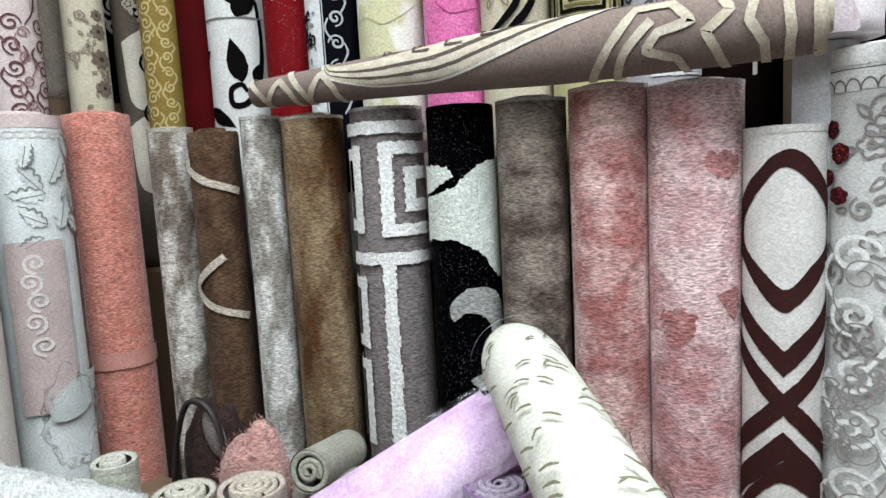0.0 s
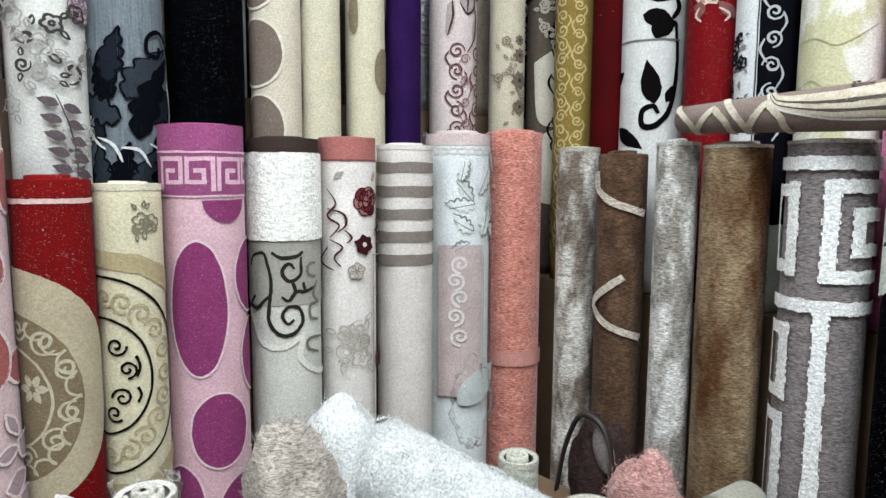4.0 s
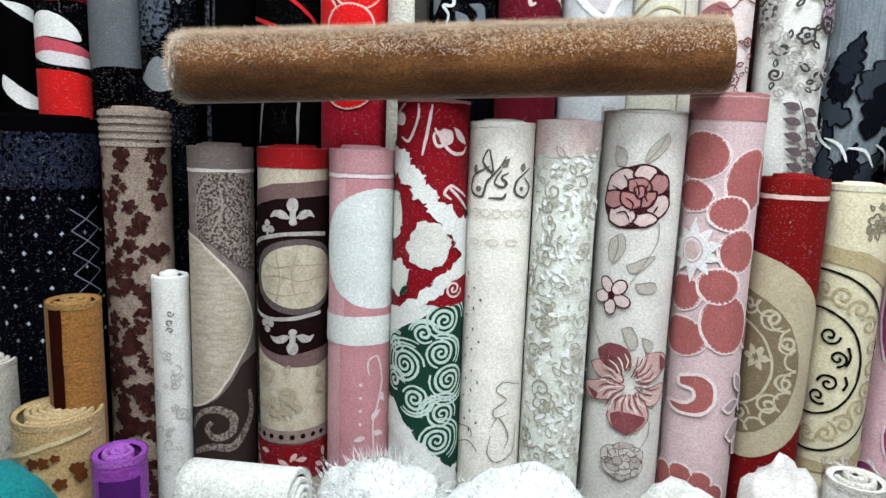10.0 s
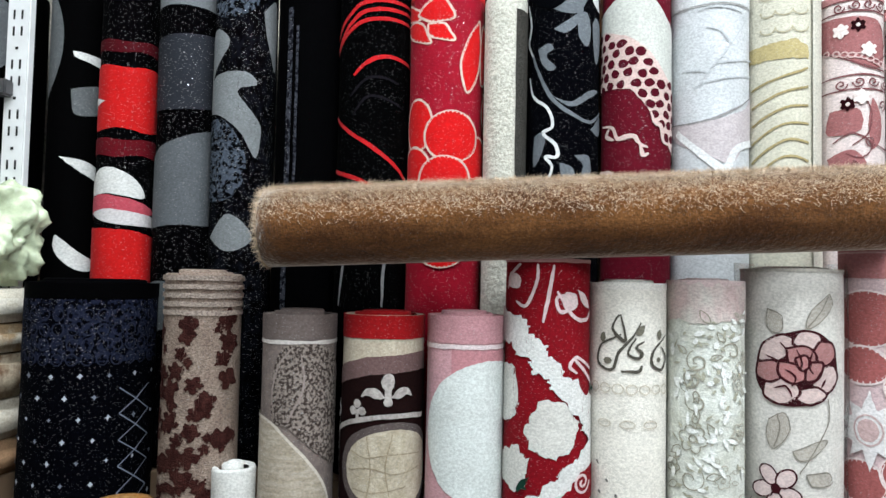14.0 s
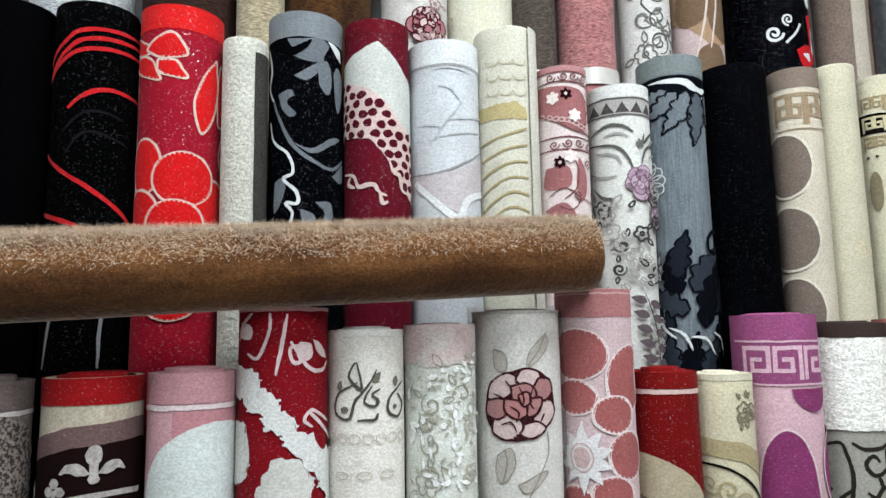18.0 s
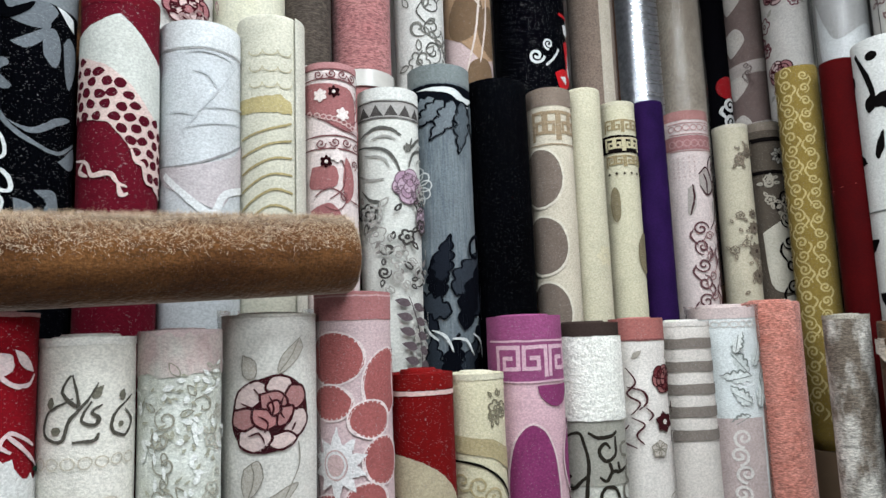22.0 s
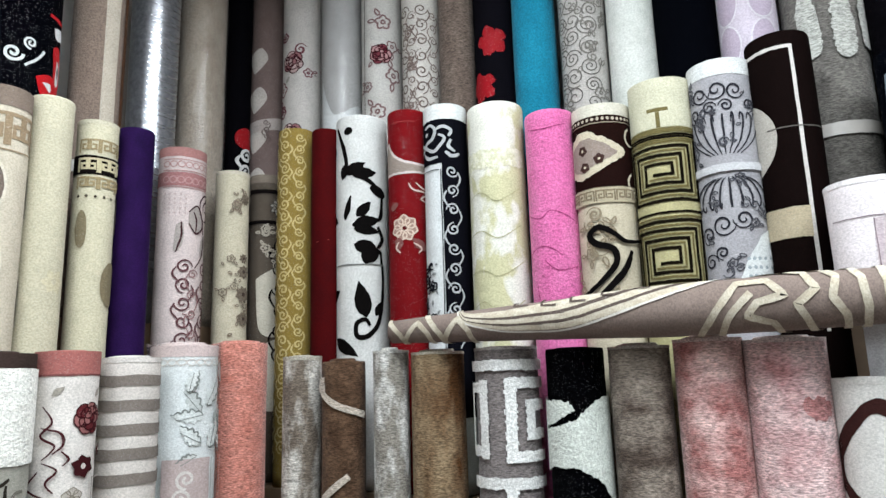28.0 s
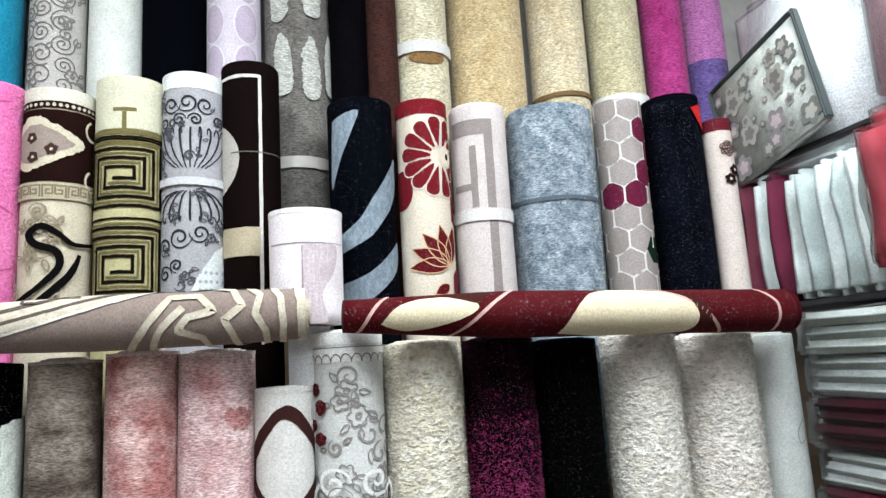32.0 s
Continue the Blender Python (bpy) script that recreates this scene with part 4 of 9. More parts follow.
R = roll("L6", "pale mint and blush rolled rug with faint embroidered sprays", pile((222, 226, 216), "velvet", (200, 202, 188), 0.6, 34, glitter=0.5), V(206, 180, 178))
R.motif("blush_field", pile((200, 172, 168), "velvet", (206, 200, 190), 0.8, 30), [ragged(rect(-0.13, 0.006, 0.13, 0.07), 0.006, R.rng, 0.01)])
floral(R, V(146, 142, 126), 0.08, 0.8, R.rng, 26, 0.02, 0.0017, f1=0.5)
floral(R, V(176, 172, 156), 0.06, 0.8, R.rng, 22, 0.016, 0.0015, f0=0.1)
R.motif("leaf_fleck", V(164, 162, 142), [leaf(R.S(R.rng.uniform(-0.95, 0.95)), R.rng.uniform(0.07, 0.8), R.rng.uniform(0.008, 0.02), R.rng.uniform(0.004, 0.007), R.rng.uniform(0, 360)) for k in range(170)])
R.motif("pale_fleck", V(236, 238, 232), [leaf(R.S(R.rng.uniform(-0.95, 0.95)), R.rng.uniform(0.05, 0.8), R.rng.uniform(0.012, 0.026), R.rng.uniform(0.006, 0.011), R.rng.uniform(0, 360)) for k in range(110)])

R = roll("L7", "beige rolled rug with burgundy roses in clear film", V(216, 211, 202), V(190, 184, 172), wob=0.035, hemh=0.006)
wine, blush, ros = V(58, 20, 26), V(208, 182, 176), V(168, 116, 114)
lg = V(184, 176, 164)
leaves = [loop(q) for q in ([(0.0301, 0.0418), (0.0341, 0.0618), (0.0112, 0.0909), (-0.0093, 0.1), (-0.0018, 0.0709)], [(-0.0669, 0.0691), (-0.0468, 0.08), (-0.047, 0.1073), (-0.0661, 0.1036)], [(-0.0093, 0.1055), (0.0093, 0.1118), (0, 0.1255)], [(-0.0656, 0.2573), (-0.0417, 0.2436), (-0.0345, 0.2755), (-0.0573, 0.3055), (-0.0702, 0.2845)], [(-0.0295, 0.3073), (0.0048, 0.2891), (0.0243, 0.2873), (0, 0.3145), (-0.0195, 0.3209)], [(-0.0097, 0.3436), (0.0245, 0.3391), (0.0318, 0.3573), (0, 0.3618)], [(-0.0302, 0.4391), (-0.0099, 0.4345), (0.005, 0.4664), (-0.01, 0.48)], [(0.0099, 0.4527), (0.0357, 0.4664), (0.0252, 0.4873)])]
R.motif("leaf", lg, leaves)
R.motif("leaf_vein", V(140, 134, 122), (), [(closed(q), 0.0016) for q in leaves] + [(smooth(q, 5), 0.0022) for q in ([(-0.0074, 0.0982), (0.0111, 0.0755), (0.0281, 0.0455)], [(-0.0572, 0.3027), (-0.0486, 0.2709), (-0.053, 0.2482)], [(-0.1007, 0.3982), (-0.1085, 0.4345), (-0.0736, 0.48)], [(0.024, 0.2164), (0.0272, 0.2527), (0, 0.3073), (-0.0196, 0.3436)], [(0.0427, 0.6345), (0.0407, 0.6709), (0.0104, 0.7073)])])
R.motif("rose_hollow", wine, [loop([(-0.0851, 0.1573), (-0.0677, 0.1255), (-0.0385, 0.1091), (-0.0093, 0.1036), (0.0236, 0.1164), (0.042, 0.1455), (0.0433, 0.1818), (0.024, 0.2118), (-0.0095, 0.2291), (-0.0482, 0.2309), (-0.0763, 0.2118), (-0.0895, 0.1845)])])
overlap(R, [loop(q) for q in ([(-0.0833, 0.1573), (-0.0749, 0.13), (-0.0438, 0.1118), (-0.0236, 0.1255), (-0.0388, 0.1482), (-0.0617, 0.1618)], [(-0.0305, 0.1255), (-0.0187, 0.1055), (0.0093, 0.1091), (0.0141, 0.13), (-0.0094, 0.1391)], [(0.0112, 0.1209), (0.0335, 0.1255), (0.0388, 0.1482), (0.0189, 0.1618), (0, 0.1436)], [(0, 0.1709), (0.0337, 0.1618), (0.0444, 0.1845), (0.024, 0.2073), (0, 0.2027)], [(-0.0191, 0.2027), (0.0047, 0.1982), (0.021, 0.2118), (-0.0047, 0.2273), (-0.029, 0.2164)], [(-0.0686, 0.1845), (-0.039, 0.18), (-0.0191, 0.2073), (-0.0448, 0.23), (-0.0734, 0.2164)], [(-0.0834, 0.1618), (-0.0555, 0.1573), (-0.039, 0.1755), (-0.0621, 0.1936), (-0.0857, 0.1845)])], [blush, blush, ros, blush], wine, 0.0042, "rose_petal")
overlap(R, [loop(q) for q in ([(-0.0387, 0.1345), (-0.0094, 0.13), (0.0047, 0.1482), (-0.0094, 0.1709), (-0.0337, 0.1618)], [(-0.0497, 0.1573), (-0.0238, 0.1618), (-0.0094, 0.1818), (-0.0289, 0.1936), (-0.05, 0.18)], [(-0.0094, 0.1573), (0.0141, 0.1573), (0.0094, 0.1818), (-0.0113, 0.1873)], [(-0.0267, 0.1509), (-0.0113, 0.1455), (-0.0047, 0.1618), (-0.019, 0.1709)])], [ros, V(176, 116, 114)], wine, 0.004, "rose_heart")
R.motif("petal_vein", wine, (), [(smooth(q, 5), taper(smooth(q, 5), 0.0034, 0.3)) for q in ([(-0.0681, 0.1482), (-0.0475, 0.1573), (-0.0368, 0.1509)], [(-0.0237, 0.1364), (-0.017, 0.1582), (-0.0209, 0.1727)], [(-0.0019, 0.1391), (-0.0075, 0.1618), (0, 0.1755)], [(-0.0411, 0.1709), (-0.0268, 0.1818), (-0.0309, 0.1982)], [(0.0113, 0.1709), (0, 0.1891), (-0.0171, 0.1945)], [(-0.056, 0.2027), (-0.0392, 0.1982), (-0.031, 0.2145)], [(0.019, 0.1845), (0.0114, 0.1982)], [(-0.0472, 0.1255), (-0.0367, 0.1391)])])
overlap(R, [ellipse(-0.0543 + 0.022 * math.cos(k * 1.257 + 0.4), 0.3709 + 0.024 * math.sin(k * 1.257 + 0.4), 0.018, 0.013, 16, math.degrees(k * 1.257 + 0.4)) for k in range(5)], [V(214, 190, 186)], wine, 0.0028)
R.motif("flower_heart", wine, [ellipse(-0.0543, 0.3709, 0.008, 0.009, 12)])
pk7, dk7 = V(196, 156, 150), V(120, 62, 66)
overlap(R, [loop(q) for q in ([(0.005, 0.5255), (0.0201, 0.4891), (0.0595, 0.4873), (0.0742, 0.5118), (0.0477, 0.5391), (0.0152, 0.5482)], [(-0.0929, 0.5255), (-0.0667, 0.5118), (-0.0254, 0.53), (-0.0203, 0.5509), (-0.0673, 0.5482)], [(0.0051, 0.5709), (0.0604, 0.5527), (0.0737, 0.5709), (0.0483, 0.5982), (0.0153, 0.5936)], [(-0.0738, 0.4891), (-0.047, 0.4709), (-0.015, 0.48), (-0.008, 0.5118), (-0.0307, 0.53), (-0.0667, 0.5118)], [(-0.1086, 0.5727), (-0.0604, 0.5545), (-0.0152, 0.5573), (-0.04, 0.5891), (-0.0759, 0.6), (-0.1029, 0.5909)], [(-0.0449, 0.6255), (-0.0311, 0.5909), (-0.0051, 0.5755), (0.0257, 0.5909), (0.0335, 0.63), (0, 0.6582), (-0.0315, 0.6482)])], [pk7, pk7, V(206, 172, 164), dk7, pk7, pk7], dk7, 0.0024, "broad_petal")
veins = []
for a in [k * 0.15 for k in range(42)]:
    q0, q1 = R.rng.uniform(0.01, 0.03), R.rng.uniform(0.045, 0.066)
    c = smooth([(-0.0081 + q0 * math.cos(a), 0.5509 + q0 * 1.15 * math.sin(a)), (-0.0081 + (q0 + q1) / 2 * math.cos(a + 0.12), 0.5509 + (q0 + q1) * 0.575 * math.sin(a + 0.12)), (-0.0081 + q1 * math.cos(a), 0.5509 + q1 * 1.15 * math.sin(a))], 4)
    veins.append((c, taper(c, 0.0034, 0.3)))
R.motif("petal_vein", V(222, 200, 192), (), veins[::2])
R.motif("dark_vein", V(130, 76, 76), (), veins[1::2])
R.motif("petal_shade", dk7, [loop(q) for q in ([(-0.0738, 0.4909), (-0.047, 0.4736), (-0.018, 0.4818), (-0.0393, 0.5)], [(-0.038, 0.6209), (-0.0205, 0.6118), (0.0102, 0.6164), (0.0291, 0.6273), (0, 0.6564), (-0.0293, 0.6473)], [(-0.097, 0.58), (-0.0679, 0.5845), (-0.0742, 0.5982)], [(0.0508, 0.4891), (0.0726, 0.5109), (0.0587, 0.5255)])])
rose(R, -0.1, 0.72, 0.045, V(110, 96, 90), V(190, 182, 172), V(166, 156, 148), 0.002)
wrapped(R, 0.006, 0.012)

R = roll("L8", "dusty rose rolled rug with big white-outlined petals and a star flower", V(206, 176, 178, glitter=0.6), V(172, 108, 108), hemh=0.052)
R.band(0.006, 0.009, V(206, 160, 158), "hem_line")
pet, line8 = V(160, 86, 84), V(226, 206, 204)
big = [ellipse(-0.0695, 0.1209, 0.0608, 0.04727, 26, 0), ellipse(0.0365, 0.1664, 0.0492, 0.06182, 30, 18), ellipse(-0.0771, 0.2, 0.0465, 0.03091, 26, 0), ellipse(0.0918, 0.1618, 0.0293, 0.05455, 26, 0), ellipse(-0.0794, 0.3982, 0.0427, 0.03636, 26, 0), ellipse(-0.07285, 0.4891, 0.05375, 0.04, 26, 0), ellipse(0.08975, 0.4818, 0.03385, 0.03091, 26, 0), ellipse(0.01585, 0.4545, 0.05015, 0.06, 30, -15), ellipse(-0.00685, 0.3764, 0.04045, 0.03455, 26, 0), ellipse(5e-05, 0.2309, 0.04025, 0.03273, 26, 0), ellipse(0.0259, 0.3055, 0.0411, 0.04182, 26, 0)]
overlap(R, big, [pet], line8, 0.0062)
star = []
for k in range(20):
    a, q = math.pi * 2 * k / 20 - 1.57, (0.07 if k % 5 == 0 else 0.058) if k % 2 == 0 else 0.036
    star.append((-0.0623 + q * 1.0 * math.cos(a), 0.3091 + q * 1.0 * math.sin(a)))
R.motif("star", V(226, 222, 222), [ragged(star, 0.0012, R.rng)])
R.motif("star_heart", V(196, 164, 162), [ellipse(-0.065, 0.3091, 0.017, 0.02, 20)], [(closed(ellipse(-0.065, 0.3091, 0.022, 0.026, 24)), 0.003)])
cur = loop([(-0.0645, 0.5727), (-0.0239, 0.5618), (0.0027, 0.5818), (0.0048, 0.6209), (-0.0187, 0.6455), (-0.0636, 0.6491), (-0.0879, 0.6327), (-0.0515, 0.6273), (-0.0329, 0.6127), (-0.037, 0.5945), (-0.0616, 0.5909)])
R.motif("curl", pet, [cur])
R.motif("curl_outline", line8, (), [(closed(cur), 0.007)])
lv = [loop(q) for q in ([(0.0443, 0.5545), (0.0646, 0.5709), (0.0693, 0.5982), (0.0478, 0.5845)], [(0.0226, 0.63), (0.0448, 0.6118), (0.0652, 0.6209), (0.0419, 0.6418)], [(0.0651, 0.6073), (0.105, 0.5982), (0.116, 0.6345), (0.0746, 0.6436)], [(0.0363, 0.6891), (0.0566, 0.6618), (0.0824, 0.6709), (0.0571, 0.7073)], [(0.0609, 0.7073), (0.0897, 0.6982), (0.1007, 0.7345), (0.0667, 0.7364)])]
R.motif("leaf", V(160, 136, 142), lv)
R.motif("leaf_outline", line8, (), [(closed(q), 0.0045) for q in lv])
overlap(R, [wedge(-0.045, 0.86, 0.02, 0.1, a, 15) for a in (-150, -30, -120, -60, -90)], [pet], line8, 0.005)

R = roll("L9", "deep red rolled rug with a beige medallion of carved scrolls", V(112, 12, 14), V(122, 16, 16), hemh=0.03)
R.band(0.032, 0.041, V(214, 176, 168), "pale_line")
R.motif("medallion", V(176, 162, 132), [ellipse(-0.1, 0.37, 0.187, 0.22, 70)])
R.motif("inner_medallion", V(120, 104, 78), [ellipse(-0.1, 0.385, 0.125, 0.155, 60)])
bl = V(186, 174, 146)
c1 = [curl(-0.035, 0.28, 0.024, 1.6, 40), curl(-0.025, 0.46, 0.024, 1.6, -40, -1), curl(-0.085, 0.26, 0.022, 1.5, 0), curl(-0.08, 0.49, 0.022, 1.5, 0, -1), curl(0.0, 0.33, 0.02, 1.5, 60), curl(0.0, 0.41, 0.02, 1.5, 300, -1)]
arcs = [ellipse(-0.1 + 0.118 * math.cos(a), 0.385 + 0.146 * math.sin(a), 0.021, 0.021, 14, math.degrees(a), 90, 270) for a in [-1.4 + 0.31 * k for k in range(10)]]
R.motif("scroll", bl, petals(-0.058, 0.365, 0.03, 6, 0.5), [(q, taper(q, 0.0062, 0.6)) for q in c1] + [(q, 0.0045) for q in arcs] + [(closed(ellipse(-0.1, 0.385, 0.075, 0.09)), 0.005)])

R = roll("L10", "cream rolled rug with black-ringed medallion and tan scrolls", V(204, 194, 160), V(208, 200, 172))
tan, blk = V(168, 152, 112), V(24, 22, 20)
floral(R, V(120, 112, 92), 0.05, 0.09, R.rng, 4, 0.014, 0.0022, -0.5, 0.5)
R.motif("tan_band", tan, [[(-0.15, 0.11), (0.0, 0.13), (0.1, 0.18), (0.13, 0.3), (0.12, 0.32), (0.08, 0.22), (0.0, 0.165), (-0.15, 0.14)]])
R.motif("ring", blk, (), [(closed(ellipse(-0.075, 0.36, 0.15, 0.19, 60)), 0.005), (closed(ellipse(-0.075, 0.36, 0.09, 0.112, 50)), 0.005)])
R.motif("tan_scroll", tan, (), [(curl(-0.075 + 0.12 * math.cos(a), 0.36 + 0.152 * math.sin(a), 0.022, 1.4, k * 70), 0.0042) for k, a in enumerate([-1.5 + 0.3 * q for q in range(11)])])
R.motif("black_scroll", blk, (), [(curl(R.S(-0.7), 0.3, 0.02, 1.4, 0), 0.005), (curl(R.S(-0.45), 0.345, 0.018, 1.4, 90, -1), 0.005), (curl(R.S(-0.6), 0.4, 0.02, 1.4, 180), 0.005), (curl(R.S(-0.8), 0.43, 0.018, 1.3, 40), 0.005), (smooth([(R.S(-0.2), 0.32), (R.S(-0.1), 0.34), (R.S(-0.2), 0.36)], 5), 0.005), (smooth([(R.S(-0.2), 0.38), (R.S(-0.1), 0.395), (R.S(-0.2), 0.41)], 5), 0.005)])
R.motif("tan_band", tan, [[(-0.12, 0.575), (0.0, 0.565), (0.08, 0.5), (0.1, 0.51), (0.02, 0.585), (-0.12, 0.6)]])

mag, pk = V(130, 50, 98), V(210, 166, 176)
R = roll("L11", "pink rolled rug with magenta ovals and a meander border", pk, V(148, 70, 116), hemh=0.05)
R.band(0.05, 0.142, V(140, 68, 110), "border_band")
greek(R, V(212, 166, 182), 0.064, 0.062, 0.0085, 4)
R.motif("border_line", V(212, 166, 182), (), [([(s, y) for s in [-0.14 + 0.014 * k for k in range(21)]], 0.004) for y in (0.054, 0.14)])
ov = [ellipse(R.S(0.22), 0.148, 0.046, 0.045, 40, 0, 0, 180), ellipse(R.S(-0.5), 0.365, 0.058, 0.138), ellipse(R.S(0.85), 0.305, 0.05, 0.078), ellipse(R.S(0.9), 0.475, 0.046, 0.08), ellipse(R.S(-0.08), 0.62, 0.06, 0.08), ellipse(R.S(0.5), 0.8, 0.06, 0.08), ellipse(R.S(-0.9), 0.78, 0.05, 0.09)]
R.motif("oval", mag, ov)
R.motif("oval_outline", V(222, 190, 194), (), [(closed(o), 0.0045) for o in ov[1:]])

R = roll("L12", "white and grey rolled rug with dark hem, raised block, black scrolls", V(200, 200, 188), V(60, 48, 44), hemh=0.03)
R.motif("white_block", pile((240, 239, 228), "fleece"), [ragged(rect(-0.16, 0.031, 0.16, 0.218), 0.0015, R.rng)], lift=0.005)
R.band(0.22, 0.36, V(156, 154, 142), "grey_band")
bk = V(44, 40, 34)
def stroke(name, mat, w, *lines):
    R.motif(name, mat, (), [(c, taper(c, w, 0.6)) for c in (smooth(list(q), 7) for q in lines)])
stroke("black_scroll", bk, 0.0088, ((-0.121, 0.274), (-0.113, 0.254), (-0.083, 0.245), (-0.072, 0.269), (-0.065, 0.309), (-0.07, 0.361), (-0.071, 0.395), (-0.05, 0.422), (-0.022, 0.424), (0.001, 0.398), (-0.006, 0.368), (-0.029, 0.363), (-0.042, 0.381), (-0.031, 0.399), (-0.018, 0.39)),
       ((-0.063, 0.243), (-0.041, 0.255), (-0.01, 0.252), (0.004, 0.242)), ((-0.001, 0.254), (-0.003, 0.293), (-0.026, 0.306), (-0.041, 0.286), (-0.028, 0.268), (-0.015, 0.28)), ((-0.042, 0.34), (-0.027, 0.349), (-0.012, 0.33), (0.009, 0.331), (0.041, 0.323)), ((-0.064, 0.334), (-0.087, 0.354), (-0.105, 0.368), (-0.126, 0.359), (-0.107, 0.338)), ((-0.02, 0.31), (-0.012, 0.33)), ((0.009, 0.331), (0.004, 0.31)))
stroke("grey_scroll", V(112, 108, 98), 0.0075, ((0.039, 0.27), (0.017, 0.273), (0.016, 0.293), (0.039, 0.301)), ((0.049, 0.36), (0.021, 0.364), (0.023, 0.391), (0.049, 0.399)), ((0.061, 0.44), (0.018, 0.438), (0.014, 0.459), (0.048, 0.474)), ((0.045, 0.31), (0.03, 0.34), (0.05, 0.36)))
R.motif("scalloped_line", V(222, 220, 206), (), [(smooth([(-0.13, 0.37), (-0.111, 0.404), (-0.088, 0.442), (-0.045, 0.452), (-0.001, 0.432), (-0.005, 0.475), (0.029, 0.511), (0.078, 0.523), (0.12, 0.52)], 6), 0.013)])

R = roll("L13", "cream rolled rug with burgundy roses and a dusty pink hem", V(222, 214, 206), V(168, 98, 92), hemh=0.05)
R.band(0.05, 0.054, V(120, 70, 68), "hem_line")
w13 = V(60, 22, 26)
R.motif("leaf", V(160, 152, 140), [leaf(R.S(-0.85), 0.095, 0.03, 0.014, -40), leaf(R.S(0.4), 0.1, 0.03, 0.014, -50), leaf(R.S(0.8), 0.13, 0.03, 0.014, 20)])
rose(R, 0.2, 0.145, 0.036, w13, V(150, 94, 92), V(96, 36, 40), 0.0035)
R.motif("curly_branch", V(70, 30, 34), (), [(c, taper(c, 0.005, 0.4)) for c in (smooth(q, 6) for q in ([(-0.0805, 0.1164), (-0.0603, 0.1497), (-0.0805, 0.1774), (-0.0529, 0.1996), (-0.0742, 0.2273)], [(-0.0805, 0.1608), (-0.0464, 0.1718), (-0.0375, 0.1962), (-0.0565, 0.2162)], [(-0.0742, 0.2328), (-0.0464, 0.2494), (-0.0644, 0.2738), (-0.0496, 0.2938)], [(-0.0805, 0.2494), (-0.1033, 0.2827), (-0.0644, 0.3027)], [(-0.0404, 0.2106), (-0.0267, 0.2273), (-0.0375, 0.2406)],))])
blossom(R, 0.05, 0.245, 0.026, 6, w13, V(206, 196, 188))
blossom(R, 0.72, 0.215, 0.016, 6, w13, V(206, 196, 188))
blossom(R, -0.25, 0.305, 0.02, 5, V(190, 180, 168), V(150, 142, 128), V(130, 122, 108))
R.motif("seam", V(150, 142, 136), (), [([(R.S(0.38), 0.27 + 0.03 * k) for k in range(20)], 0.003), ([(R.S(0.36) + 0.006 * k, 0.27) for k in range(8)], 0.003)])
floral(R, V(160, 152, 138), 0.43, 0.52, R.rng, 5, 0.022, 0.0022, -0.9, 0.2)
rose(R, 0.75, 0.52, 0.024, w13, V(130, 70, 70), None, 0.003)

R = roll("L14", "pale taupe rolled rug with five grey stripes at the top", V(212, 203, 194), V(214, 206, 198))
for y in (0.042, 0.1, 0.156, 0.211, 0.268):
    R.band(y, y + 0.026, V(124, 114, 106), "stripe", wave=0.0008)

R = roll("L15", "white and pale mint rolled rug with silvery leaves in clear film", V(222, 226, 224), V(206, 184, 180), hemh=0.03)
R.motif("scalloped_border", V(214, 206, 198), (), [(closed(ellipse(-0.12 + 0.024 * k, 0.045, 0.011, 0.008, 14)), 0.003) for k in range(11)])
for k, (x, y, ln, wd, a, bend) in enumerate(((-0.0188, 0.1763, 0.085, 0.04, -130, 0.2), (-0.0016, 0.1583, 0.09, 0.045, -60, 0.2), (-0.0128, 0.1823, 0.08, 0.04, 170, 0.2), (0.0226, 0.1942, 0.075, 0.045, -20, -0.2), (-0.0173, 0.2542, 0.07, 0.04, -150, 0.2), (0.0122, 0.2662, 0.09, 0.05, -75, 0.2), (0.0475, 0.1703, 0.07, 0.04, 60, 0.2), (0.0359, 0.2422, 0.06, 0.04, 30, 0.2), (-0.0518, 0.1223, 0.06, 0.03, -80, 0.2), (0.0602, 0.0983, 0.06, 0.03, -100, -0.2), (-0.0287, 0.2842, 0.05, 0.03, 150, 0.2))):
    f = frond(x, y, ln, wd, a, bend)
    R.motif("embossed_leaf", V(218, 222, 218) if k % 3 else V(196, 200, 196), [f])
    # grey lines paint the shade along each embossed leaf
    R.motif("leaf_shadow", V(128, 132, 128), (), [(f[:31], taper(f[:31], 0.0048, 0.3)), (smooth([(x, y), (x + ln * 0.5 * math.cos(radians(a)), y + ln * 0.5 * math.sin(radians(a))), (x + ln * 0.85 * math.cos(radians(a)), y + ln * 0.85 * math.sin(radians(a)))], 4), 0.002)])
R.motif("pink_panel", V(188, 168, 164), [rect(R.S(-0.95), 0.29, R.S(0.1), 0.7)])
for cy, sg in ((0.34, 1), (0.385, -1), (0.43, 1), (0.48, -1), (0.535, 1)):
    q = curl(R.S(-0.62 + 0.06 * sg), cy, 0.024, 1.5, 90, sg)
    R.motif("scroll", V(214, 206, 200), (), [(q, 0.007)])
    R.motif("scroll_edge", V(112, 102, 98), (), [([(x + 0.0035, y + 0.0035) for x, y in q], 0.003)], lift=0.0012)
R.motif("fold_line", V(170, 172, 168), (), [([(R.S(0.12), 0.29 + 0.02 * k) for k in range(20)], 0.003), ([(R.S(0.6), 0.29 + 0.02 * k) for k in range(22)], 0.003)])
